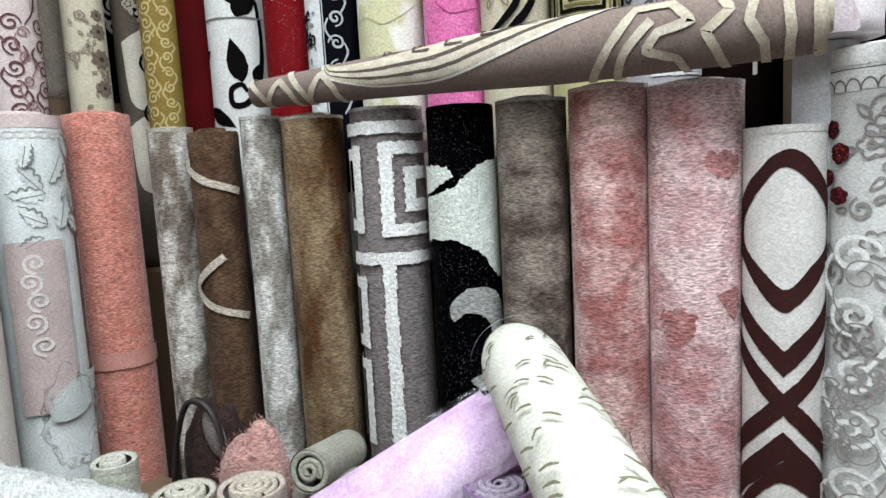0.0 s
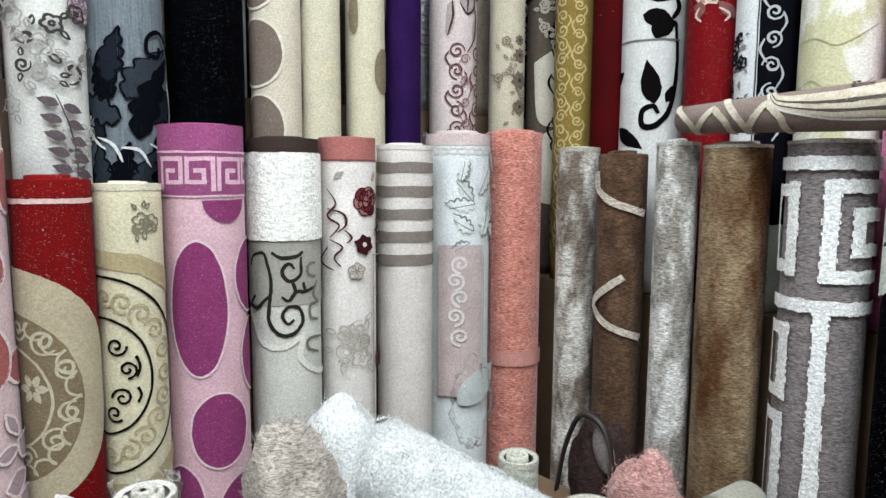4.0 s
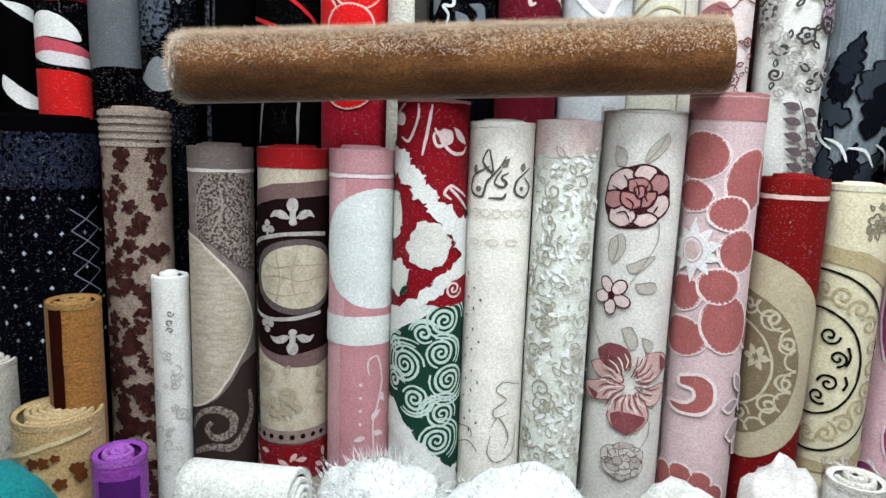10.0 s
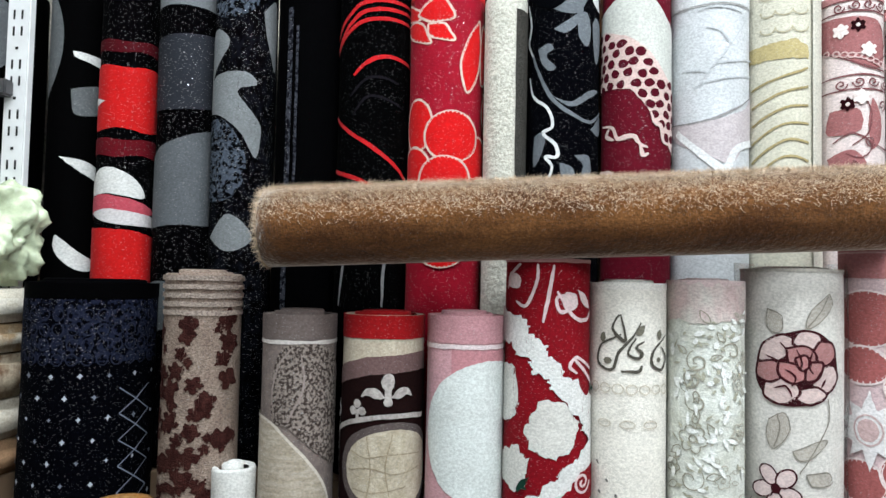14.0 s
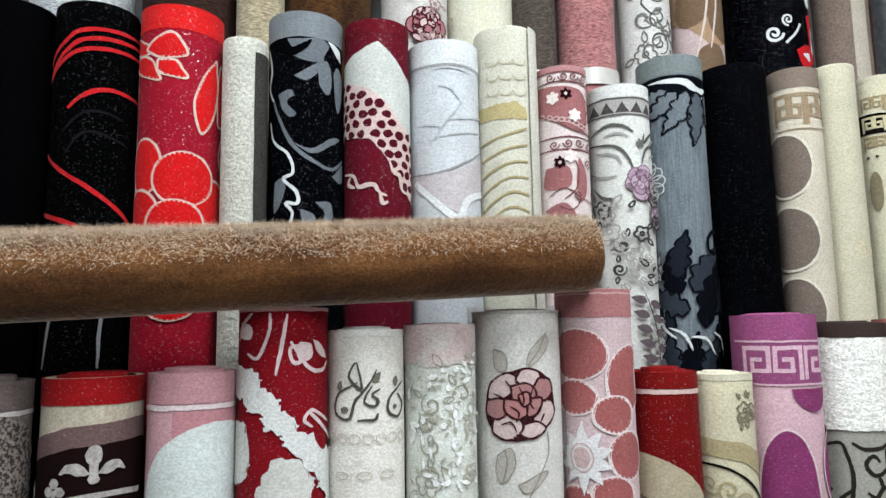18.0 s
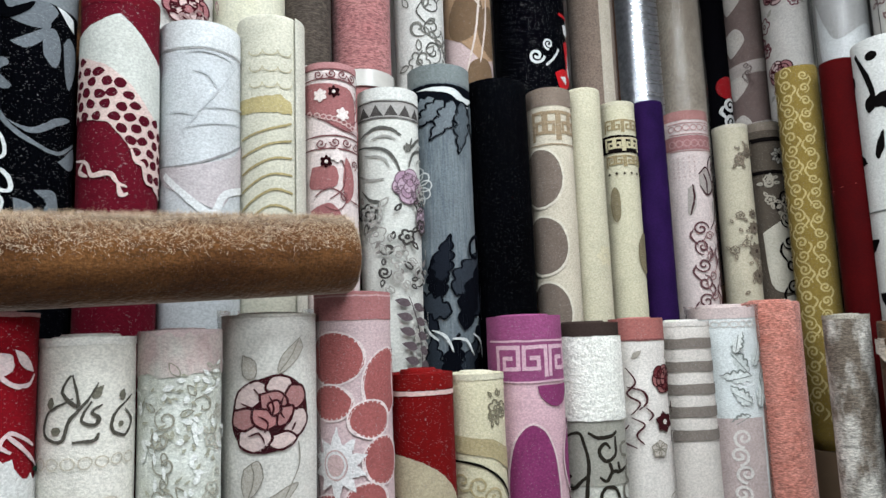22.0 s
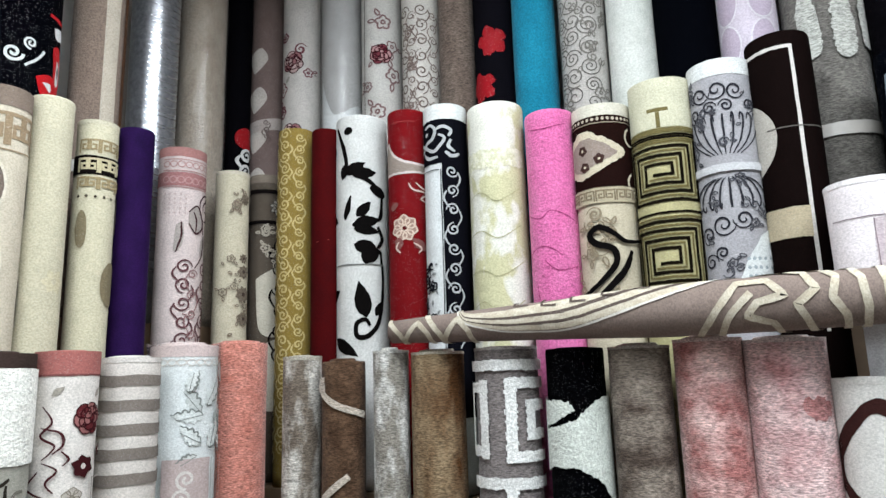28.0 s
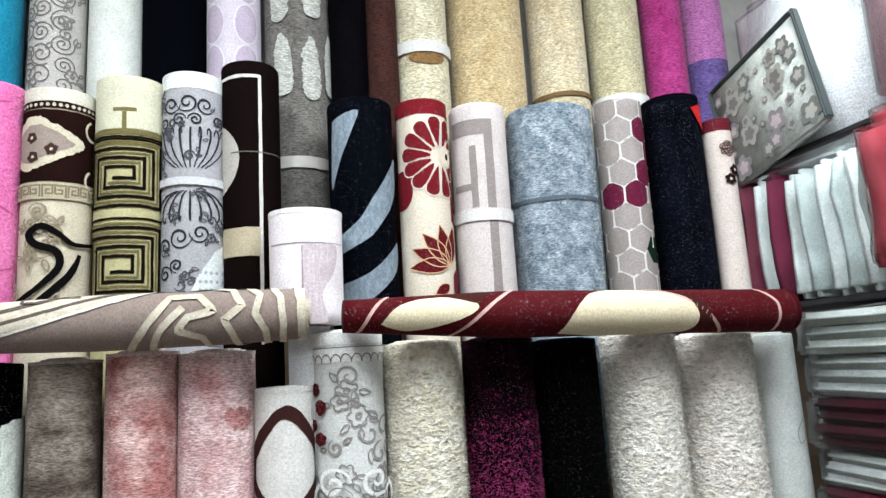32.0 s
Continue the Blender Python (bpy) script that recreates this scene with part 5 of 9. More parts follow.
R.motif("leaf", V(190, 196, 192), [leaf(R.S(-0.6), 0.72, 0.16, 0.08, -40)], [(closed(leaf(R.S(-0.6), 0.72, 0.16, 0.08, -40)), 0.002)])
wrapped(R, 0.006, 0.008)

bm = bmesh.new()
bmesh.ops.create_icosphere(bm, subdivisions=4, radius=1)
for v in bm.verts:
    d = v.co.normalized()
    k = 1 + 0.35 * noise.noise(d * 2.2) + 0.3 * abs(noise.noise(d * 5 + Vector((3, 0, 0))))
    v.co = Vector((d.x * 0.062 * k - 0.012, d.y * 0.03 * k - 0.085, d.z * 0.11 * k + R.h - 0.72))
part("loose_film", bm, film_wrap(), R.thing, "crumpled clear film gathered in a wad")

coral = pile((212, 136, 120), "shag", (192, 112, 96), 0.9, 30, (0.6, 0.6, 1.2))
R = roll("L16", "coral pink shaggy rolled rug tied near its foot", coral)
R.tufts(coral, 0.008, 9000, 0.003)
R.band(0.62, 0.665, V(196, 132, 120), "tie_band", lift=0.006)


# ---- front row, at the west end ----
R = roll("navy", "wide navy rolled rug with silver dots and lattice", pile((6, 7, 13), "velvet", glitter=0.2), V(4, 4, 6), hemh=0.03, wob=0.03)
sv = V(170, 178, 192)
R.motif("speckled_border", pile((7, 8, 15), "velvet", (30, 34, 50), 0.2, 95, (1, 1, 1), glitter=0.8), [rect(-0.22, 0.032, 0.22, 0.15)])
R.motif("silver_ring", V(36, 40, 56), (), [(closed(ellipse(-0.2 + 0.026 * k, 0.06 + 0.028 * q, 0.01, 0.011, 10)), 0.0022) for k in range(16) for q in range(4)])
for k in range(9):
    for q in range(10):
        x, y = -0.2 + 0.05 * k + 0.025 * (q % 2), 0.175 + 0.04 * q
        if abs(x) < 0.115 or q % 2 == 0:
            z = R.rng.uniform(0.004, 0.0062)
            R.motif("silver_star", sv if (k + q) % 3 else V(110, 116, 130), [[(x + (z if m % 2 == 0 else z * 0.4) * math.cos(m * 0.7854), y + (z if m % 2 == 0 else z * 0.4) * math.sin(m * 0.7854)) for m in range(8)]], lift=0.002)
R.motif("lattice", V(120, 128, 146), (), [([(sg * 0.19, 0.2 + 0.05 * k), (sg * 0.155, 0.225 + 0.05 * k), (sg * 0.12, 0.25 + 0.05 * k)], 0.0022) for sg in (-1, 1) for k in range(8)] + [([(sg * 0.12, 0.2 + 0.05 * k), (sg * 0.155, 0.225 + 0.05 * k), (sg * 0.19, 0.25 + 0.05 * k)], 0.0022) for sg in (-1, 1) for k in range(8)], lift=0.002)
R = roll("floral_brown", "beige rolled rug with dark brown flower blotches and a ribbed top", pile((150, 132, 118), "loop", (130, 110, 98), 0.9, 40, glitter=0.3), None)
for k in range(5):
    R.band(0.004 + 0.016 * k, 0.013 + 0.016 * k, pile((158, 142, 130), "loop"), "rib", lift=0.004 - 0.0005 * k)
bb = pile((48, 22, 20), "loop", (66, 36, 32), 0.6, 60)
for k in range(105):
    f, y = R.rng.uniform(-0.98, 0.98), 0.085 + 0.0078 * k
    R.motif("brown_flower", bb, [ragged(scallop(R.S(f), y, R.rng.uniform(0.011, 0.022), R.rng.choice((4, 5)), 0.45, R.rng.uniform(0, 70)), 0.0028, R.rng, 0.004)], lift=0.0012 + 0.00004 * (k % 20))
for k in range(16):
    R.motif("brown_patch", bb, [ragged(ellipse(R.S(R.rng.uniform(-0.9, 0.9)), 0.3 + 0.045 * k, R.rng.uniform(0.02, 0.05), R.rng.uniform(0.01, 0.02), 20), 0.006, R.rng, 0.004)], lift=0.0023 + 0.00004 * k)
R = roll("small_white", "short narrow white rolled rug with faint grey marks", V(210, 210, 204), None)
R.motif("grey_mark", V(110, 112, 108), (), [(curl(R.S(0.4), 0.08 + 0.02 * k, 0.008, 1.0, 90 * k), 0.003) for k in range(3)])
floral(R, V(170, 170, 164), 0.15, 0.6, R.rng, 12, 0.014, 0.0018)

# ---- front row, north side ----
gb = pile((112, 100, 88), "shag", (206, 200, 190), 0.35, 16, (1, 1, 0.45))
R = roll("L17", "grey-beige shaggy rolled rug with cloudy patches", gb, pile((180, 172, 156), "loop"))
R.tufts(gb, 0.006, 3200, 0.0028)
br = pile((98, 74, 56), "shag", (70, 50, 36), 0.7, 20)
R = roll("L18", "brown shaggy rolled rug with beige angular lines", br)
R.tufts(br, 0.008, 2600, 0.0026)
bl = pile((190, 176, 160), "shag")
rg = R.rng
R.motif("beige_line", bl, [ragged(rect(R.S(-0.95), 0.045, R.S(-0.3), 0.085), 0.002, rg)], [(smooth([(R.S(-0.6), 0.075), (R.S(-0.2), 0.1), (R.S(0.4), 0.125), (R.S(1), 0.15)], 4), 0.018), (smooth([(R.S(0.7), 0.31), (R.S(0.0), 0.35), (R.S(-0.5), 0.385), (R.S(-0.3), 0.41), (R.S(0.3), 0.44), (R.S(1.0), 0.47)], 5), 0.018)], lift=0.007)
gm = pile((136, 130, 120), "shag", (214, 212, 206), 0.35, 18, (1, 1, 0.45))
R = roll("L19", "silver-grey mottled shaggy rolled rug", gm, pile((206, 204, 196), "loop"), hemh=0.007)
R.tufts(gm, 0.008, 2600, 0.0026)
b2 = pile((84, 54, 30), "shag", (150, 128, 98), 0.5, 9, (1, 1, 0.4))
R = roll("L20", "brown shaggy rolled rug shading from beige to dark brown", b2, pile((196, 186, 168), "loop"), hemh=0.007)
R.tufts(b2, 0.01, 4500, 0.0028)

gy, wt = pile((122, 114, 112), "shag"), pile((226, 226, 222), "fleece")
R = roll("L21", "grey rolled rug with thick white angular key pattern", gy, pile((196, 190, 186), "loop"), hemh=0.007)
R.tufts(gy, 0.006, 3000, 0.0026)
w = 0.027
segs = [[(-0.15, 0.046), (0.16, 0.046)], [(-0.035, 0.095), (-0.035, 0.26)], [(-0.09, 0.1), (-0.09, 0.25)], [(-0.09, 0.1), (-0.035, 0.1)], [(-0.09, 0.255), (-0.035, 0.255)],
        [(0.035, 0.095), (0.035, 0.265)], [(0.035, 0.09), (0.16, 0.09)], [(0.035, 0.268), (0.16, 0.268)], [(0.085, 0.145), (0.085, 0.215)], [(0.085, 0.145), (0.16, 0.145)], [(0.085, 0.215), (0.16, 0.215)],
        [(-0.15, 0.33), (0.16, 0.33)], [(0.03, 0.33), (0.03, 0.8)], [(-0.04, 0.385), (-0.04, 0.52)], [(-0.095, 0.385), (-0.095, 0.52)], [(-0.095, 0.385), (-0.04, 0.385)], [(-0.095, 0.52), (-0.04, 0.52)],
        [(-0.095, 0.575), (-0.04, 0.575)], [(-0.04, 0.575), (-0.04, 0.75)], [(-0.095, 0.575), (-0.095, 0.75)]]
fl = []
for sgm in segs:
    fl += [ragged(q, 0.0018, R.rng, 0.006) for q in bars(sgm, w)]
R.motif("white_key", wt, fl, lift=0.007)

bkk, ww = pile((5, 5, 8), "shag", glitter=0.25), pile((202, 208, 198), "fleece")
R = roll("L22", "black and white rolled rug with large curved shapes", bkk)
rg = R.rng
R.motif("white_shape", ww, [ragged([(-0.14, 0.11), (-0.091, 0.12), (-0.001, 0.125), (0.012, 0.146), (-0.03, 0.17), (-0.09, 0.192), (-0.02, 0.18), (0.012, 0.168), (0.04, 0.14), (0.063, 0.122), (0.14, 0.105), (0.14, 0.37), (0.1, 0.36), (0.055, 0.301), (0.006, 0.276), (-0.05, 0.278), (-0.14, 0.3)], 0.003, rg, 0.004)], lift=0.005)
R.motif("grey_hook", pile((150, 150, 146), "shag"), [ragged(loop([(-0.01, 0.42), (0.03, 0.38), (0.09, 0.39), (0.12, 0.45), (0.08, 0.5), (0.07, 0.45), (0.03, 0.43), (0.0, 0.45)]), 0.0018, rg), ragged(ellipse(0.07, 0.58, 0.04, 0.02), 0.003, rg)], lift=0.005)
R.tufts(bkk, 0.007, 1500, 0.002)
tp = pile((82, 70, 62), "shag", (142, 130, 118), 0.5, 13, (0.9, 0.9, 1))
R = roll("L23", "taupe shaggy rolled rug with faint hand marks", tp, pile((176, 168, 158), "loop"), hemh=0.007)
R.tufts(tp, 0.008, 6500, 0.003)
# light and dark clouds paint the plush's highlights into the two pinks
p1 = pile((164, 102, 98), "shag", (220, 180, 174), 0.5, 11, (0.9, 0.9, 0.9))
R = roll("L24", "dusty pink shaggy rolled rug", p1, pile((218, 190, 184), "loop"), hemh=0.008)
R.tufts(p1, 0.007, 7000, 0.003)
p2 = pile((226, 190, 188), "shag", (180, 122, 122), 0.5, 9, (1, 1, 1))
R = roll("L25", "light pink shaggy rolled rug with darker pressed marks", p2, pile((222, 200, 196), "loop"), hemh=0.008)
R.tufts(p2, 0.007, 8000, 0.003)
p3 = pile((160, 98, 96), "shag", (190, 128, 126), 0.6, 40)
R.motif("pressed_mark", p3, [ragged(loop([(0.02, 0.13), (0.07, 0.12), (0.09, 0.16), (0.04, 0.17)]), 0.007, R.rng, 0.004), ragged(loop([(-0.06, 0.42), (0.0, 0.41), (0.0, 0.46), (-0.04, 0.48)]), 0.007, R.rng, 0.004), ragged(loop([(0.04, 0.38), (0.09, 0.37), (0.08, 0.43)]), 0.003, R.rng)], lift=0.0012)

R = roll("L26", "white rolled rug with dark brown diamonds and chevrons", V(214, 210, 204), V(218, 214, 208))
db = V(58, 32, 30)
def chevron(y, up, th, half=0.09):
    k = 1 if up else -1
    return [(-half, y + k * half * 1.1), (0, y), (half, y + k * half * 1.1), (half, y + k * half * 1.1 + th), (0, y + th), (-half, y + k * half * 1.1 + th)]
R.motif("diamond_ring", db, [[loop([(-0.11, 0.15), (-0.075, 0.105), (-0.015, 0.046), (0.025, 0.046), (0.08, 0.105), (0.12, 0.15), (0.12, 0.2), (0.075, 0.245), (0.03, 0.295), (0.0, 0.318), (-0.03, 0.295), (-0.075, 0.24), (-0.11, 0.2)]), loop([(-0.08, 0.16), (-0.045, 0.11), (0.0, 0.068), (0.05, 0.11), (0.088, 0.16), (0.082, 0.2), (0.04, 0.24), (0.0, 0.278), (-0.04, 0.24), (-0.078, 0.2)])]])
R.motif("chevron", db, [[(x, y + 0.034) for x, y in q] for q in ([(-0.13, 0.215), (-0.05, 0.3), (0.0, 0.352), (0.05, 0.3), (0.13, 0.215), (0.13, 0.262), (0.05, 0.345), (0.0, 0.398), (-0.05, 0.345), (-0.13, 0.262)], [(-0.13, 0.29), (0.0, 0.428), (0.13, 0.29), (0.13, 0.335), (0.022, 0.447), (0.13, 0.56), (0.13, 0.605), (0.0, 0.468), (-0.13, 0.605), (-0.13, 0.56), (-0.022, 0.447), (-0.13, 0.335)], [(-0.13, 0.635), (0.0, 0.497), (0.13, 0.635), (0.13, 0.69), (0.0, 0.55), (-0.13, 0.69)])])
R.motif("diamond_ring", db, [[loop([(-0.11, 0.72), (-0.015, 0.6), (0.025, 0.6), (0.12, 0.72), (0.0, 0.85)]), loop([(-0.08, 0.72), (0.0, 0.625), (0.088, 0.72), (0.0, 0.81)])]])

R = roll("L27", "grey and white floral rolled rug with small red roses", V(208, 208, 204), V(222, 220, 216), hemh=0.03)
R.motif("white_relief", V(224, 224, 220), [rect(-0.14, 0.035, 0.14, 0.07)])
R.motif("scalloped_border", V(120, 114, 110), (), [(ellipse(-0.13 + 0.024 * k, 0.07, 0.012, 0.018, 10, 0, 180, 360), 0.0028) for k in range(12)] + [([(-0.13 + 0.013 * k, 0.036) for k in range(21)], 0.002)])
floral(R, V(140, 134, 130), 0.1, 0.5, R.rng, 16, 0.026, 0.003)
for f, y, z in ((-0.9, 0.13, 0.016), (-0.78, 0.17, 0.018), (-0.92, 0.21, 0.016), (-0.75, 0.24, 0.015)):
    rose(R, f, y, z, V(70, 20, 24), V(140, 44, 48), None, 0.003)
scrolls(R, V(228, 228, 224), 0.3, 1.0, 0.1, 0.036, 0.009, -0.5, 0.5)
scrolls(R, V(140, 134, 130), 0.34, 1.0, 0.1, 0.03, 0.003, -0.4, 0.6)
floral(R, V(140, 134, 130), 0.5, 1.0, R.rng, 14, 0.026, 0.003)

for key, c1, c2, ln, lab in (("L28", (242, 236, 218), (222, 210, 180), 0.014, "cream shaggy rolled rug"), ("L31", (250, 244, 232), (234, 224, 206), 0.016, "off-white shaggy rolled rug with long soft pile"), ("L32", (246, 238, 226), (228, 216, 202), 0.015, "pale beige shaggy rolled rug")):
    m = pile(c1, "long", c2, 0.8, 34, (0.7, 0.7, 1.2))
    R = roll(key, lab, m)
    R.tufts(m, ln, 9000, 0.0045, droop=0.3)
pl = pile((7, 4, 6), "shag", (30, 8, 20), 0.9, 16, (1, 1, 0.9), glitter=0.2)
plm = pile((120, 26, 72), "shag", (70, 14, 42), 0.8, 40)
R = roll("L29", "dark plum shaggy rolled rug with a magenta sheen", pl)
R.tufts(pl, 0.013, 5000, 0.0026)
# magenta tufts, denser lower down, paint the pile's sheen into its colour
R.tufts(plm, 0.012, 1600, 0.0034, y0=0.12)
R.tufts(plm, 0.012, 5000, 0.0034, y0=0.18)
sheen = pile((172, 50, 112), "shag", (120, 28, 74), 0.8, 40)
for y0 in (0.2, 0.24, 0.28, 0.33, 0.38):
    R.tufts(sheen, 0.013, 2200, 0.004, y0=y0)
pb = pile((4, 4, 5), "shag", glitter=0.12)
R = roll("L30", "black shaggy rolled rug", pb)
R.tufts(pb, 0.012, 5000, 0.0026)
R = roll("L33", "pale grey rolled rug with a faint leaf outline", pile((186, 190, 186), "felt", (176, 180, 174), 0.9, 20))
R.motif("leaf_outline", V(140, 142, 138), (), [(closed(leaf(R.S(0.1), 0.3, 0.07, 0.03, -70)), 0.003)])


# ---- second row, west side ----
NIGHT = pile((4, 4, 6), "velvet", glitter=0.4)
GREY = V(92, 96, 98)
R = roll("M0", "black rolled rug with grey and white wavy bands", V(5, 5, 6))
R.motif("grey_wave", GREY, [loop([(-0.1, 0.02), (-0.03, 0.03), (0.0, 0.12), (-0.02, 0.22), (-0.07, 0.27), (-0.1, 0.2)]), loop([(0.02, 0.24), (0.1, 0.225), (0.1, 0.28), (0.03, 0.295)])])
R.motif("white_wave", WHITE, [loop([(0.02, 0.155), (0.1, 0.165), (0.1, 0.185), (0.03, 0.17)]), loop([(0.0, 0.39), (0.06, 0.4), (0.1, 0.43), (0.1, 0.45), (0.04, 0.42)]), loop([(0.0, 0.56), (0.05, 0.6), (0.1, 0.63), (0.05, 0.64), (0.0, 0.6)])])
R = roll("M1", "black, red and white rolled rug with flame-like bands", NIGHT)
for y0, y1, c in ((0.128, 0.153, V(70, 8, 18)), (0.185, 0.323, V(196, 20, 20)), (0.344, 0.38, V(92, 10, 22))):
    R.band(y0, y1, c, "red_band", wave=0.003)
R.motif("white_flame", WHITE, [[(-0.12, 0.25), (-0.06, 0.25), (-0.02, 0.262), (-0.06, 0.275), (-0.12, 0.285)], loop([(-0.07, 0.47), (-0.04, 0.42), (0.0, 0.405), (0.05, 0.43), (0.07, 0.47), (0.0, 0.462)])])
R.motif("pink_flame", V(190, 70, 84), [loop([(-0.1, 0.5), (-0.03, 0.465), (0.05, 0.475), (0.1, 0.5), (0.03, 0.51), (-0.05, 0.505), (-0.1, 0.54)])])
R.motif("white_flame", V(206, 200, 200), [loop([(-0.05, 0.505), (0.0, 0.495), (0.1, 0.51), (0.1, 0.53), (0.0, 0.525)])])
R.motif("red_base", V(198, 22, 22), [[(-0.13, 0.56), (-0.05, 0.535), (0.05, 0.54), (0.13, 0.56), (0.13, 1.0), (-0.13, 1.0)]])
R = roll("M2", "black rolled rug with grey curved fields", NIGHT, V(104, 108, 112), hemh=0.045)
R.motif("grey_field", V(40, 42, 48, glitter=0.8), [loop([(-0.12, 0.16), (-0.07, 0.12), (0.05, 0.105), (0.12, 0.11), (0.12, 0.25), (-0.12, 0.265)])])
R.motif("grey_oval", V(86, 90, 94), [loop([(-0.12, 0.46), (-0.08, 0.39), (0.0, 0.34), (0.12, 0.32), (0.12, 0.5), (0.0, 0.52), (-0.12, 0.53)])])
R.motif("grey_foot", V(80, 84, 86), [loop([(-0.12, 0.67), (-0.03, 0.64), (0.05, 0.65), (0.12, 0.7), (0.0, 0.74), (-0.12, 0.75)])])
R = roll("M3", "black rolled rug with grey splashed shapes and frosted leaves", pile((4, 4, 6), "velvet", (14, 15, 20), 0.2, 70, glitter=0.6))
R.motif("grey_splash", V(112, 116, 118), [loop([(-0.1, 0.17), (-0.05, 0.12), (-0.01, 0.15), (-0.04, 0.2), (-0.09, 0.26)]), loop([(-0.1, 0.28), (-0.06, 0.23), (0.02, 0.215), (0.05, 0.24), (0.01, 0.26), (0.06, 0.33), (0.05, 0.4), (0.02, 0.35), (-0.03, 0.31), (-0.08, 0.3)]), loop([(-0.05, 0.57), (0.0, 0.52), (0.05, 0.57), (0.0, 0.6)]), loop([(0.06, 0.08), (0.1, 0.05), (0.1, 0.2), (0.075, 0.15)])])
R.motif("frosted_leaf", pile((8, 9, 13), "velvet", (70, 78, 90), 0.2, 110, (1, 1, 1), glitter=0.9), [loop([(-0.06, 0.03), (0.02, 0.01), (0.05, 0.06), (0.0, 0.1), (-0.06, 0.08)]), loop([(-0.09, 0.33), (-0.02, 0.32), (0.03, 0.4), (0.01, 0.48), (-0.06, 0.49), (-0.1, 0.42)])])
R = roll("M4", "black rolled rug with a faint glittering seam", V(3, 3, 5))
R.motif("glitter_seam", pile((20, 20, 26), "velvet", (60, 62, 70), 0.2, 120, (1, 1, 1), glitter=0.9), [rect(-0.03, 0.06, -0.018, 0.7), rect(-0.01, 0.1, -0.004, 0.6)])
R = roll("M5", "black rolled rug with curved red lines", pile((4, 4, 5), "velvet", glitter=0.1))
rl = V(186, 24, 28)
trace(R, "red_line", rl, 0.009, [(-1.0, 0.14), (-0.6, 0.085), (0.0, 0.06), (1.0, 0.052)], [(-0.95, 0.15), (-0.5, 0.1), (0.1, 0.077), (1.0, 0.07)], [(-1.0, 0.175), (-0.6, 0.12), (0.1, 0.097), (1.0, 0.092)], [(-0.4, 0.215), (0.0, 0.188), (0.5, 0.175), (1.0, 0.18)], [(-0.95, 0.295), (-0.4, 0.34), (0.3, 0.375), (0.9, 0.42), (1.0, 0.45)], [(-1.0, 0.405), (-0.4, 0.43), (0.2, 0.45)], tip=0.6)
trace(R, "grey_arc", V(26, 24, 28), 0.006, [(-0.5, 0.26), (0.1, 0.22), (0.8, 0.23)], [(-0.4, 0.3), (0.1, 0.26), (0.9, 0.28)])
trace(R, "white_arc", V(120, 120, 122), 0.007, [(-0.7, 0.7), (-0.55, 0.6), (-0.3, 0.53)], [(0.5, 0.7), (0.55, 0.6), (0.75, 0.54)])
R = roll("M6", "bright red rolled rug with gold-outlined petals", pile((150, 14, 34), "velvet", glitter=0.8), V(208, 22, 22), hemh=0.05)
rd, gd = V(206, 16, 18), V(196, 150, 134)
gd = pile((206, 176, 160), "velvet", glitter=0.5)
fl = [loop([(-0.12, 0.085), (-0.109, 0.055), (-0.063, 0.077), (-0.04, 0.09), (-0.06, 0.1)]), loop([(-0.062, 0.09), (-0.04, 0.07), (-0.008, 0.058), (0.01, 0.075), (0.019, 0.102), (-0.03, 0.108)]), loop([(-0.12, 0.105), (-0.08, 0.1), (-0.048, 0.112), (-0.035, 0.135), (-0.029, 0.155), (-0.083, 0.135)]), loop([(-0.034, 0.113), (-0.0, 0.115), (0.012, 0.13), (0.02, 0.15), (-0.029, 0.139)]), loop([(0.085, 0.095), (0.054, 0.139), (0.036, 0.194), (0.04, 0.23), (0.053, 0.255), (0.079, 0.214), (0.09, 0.16)]), loop([(0.1, 0.1), (0.13, 0.12), (0.13, 0.2), (0.095, 0.23), (0.09, 0.15)])]
fl += [ellipse(-0.06, 0.325, 0.04, 0.055), ellipse(0.14, 0.29, 0.04, 0.05), ellipse(0.085, 0.4, 0.045, 0.055), ellipse(-0.07, 0.415, 0.045, 0.045), ellipse(0.02, 0.35, 0.058, 0.052), ellipse(0.005, 0.44, 0.055, 0.048), ellipse(-0.07, 0.51, 0.05, 0.05), ellipse(0.08, 0.51, 0.05, 0.055), ellipse(0.0, 0.56, 0.06, 0.06)]
overlap(R, fl, [rd], gd, 0.005, "red_petal")
R = roll("M7", "off-white rolled rug with a dark grey side strip", pile((186, 184, 170), "fleece"))
R.motif("grey_strip", pile((62, 60, 56), "loop"), [rect(R.S(0.45), 0.03, 0.12, 0.75)])
navyb, grl = pile((5, 6, 11), "velvet", glitter=0.2), V(98, 104, 110)
R = roll("M8", "navy rolled rug with grey leaves and a white wavy line", navyb, V(112, 118, 122), hemh=0.055)
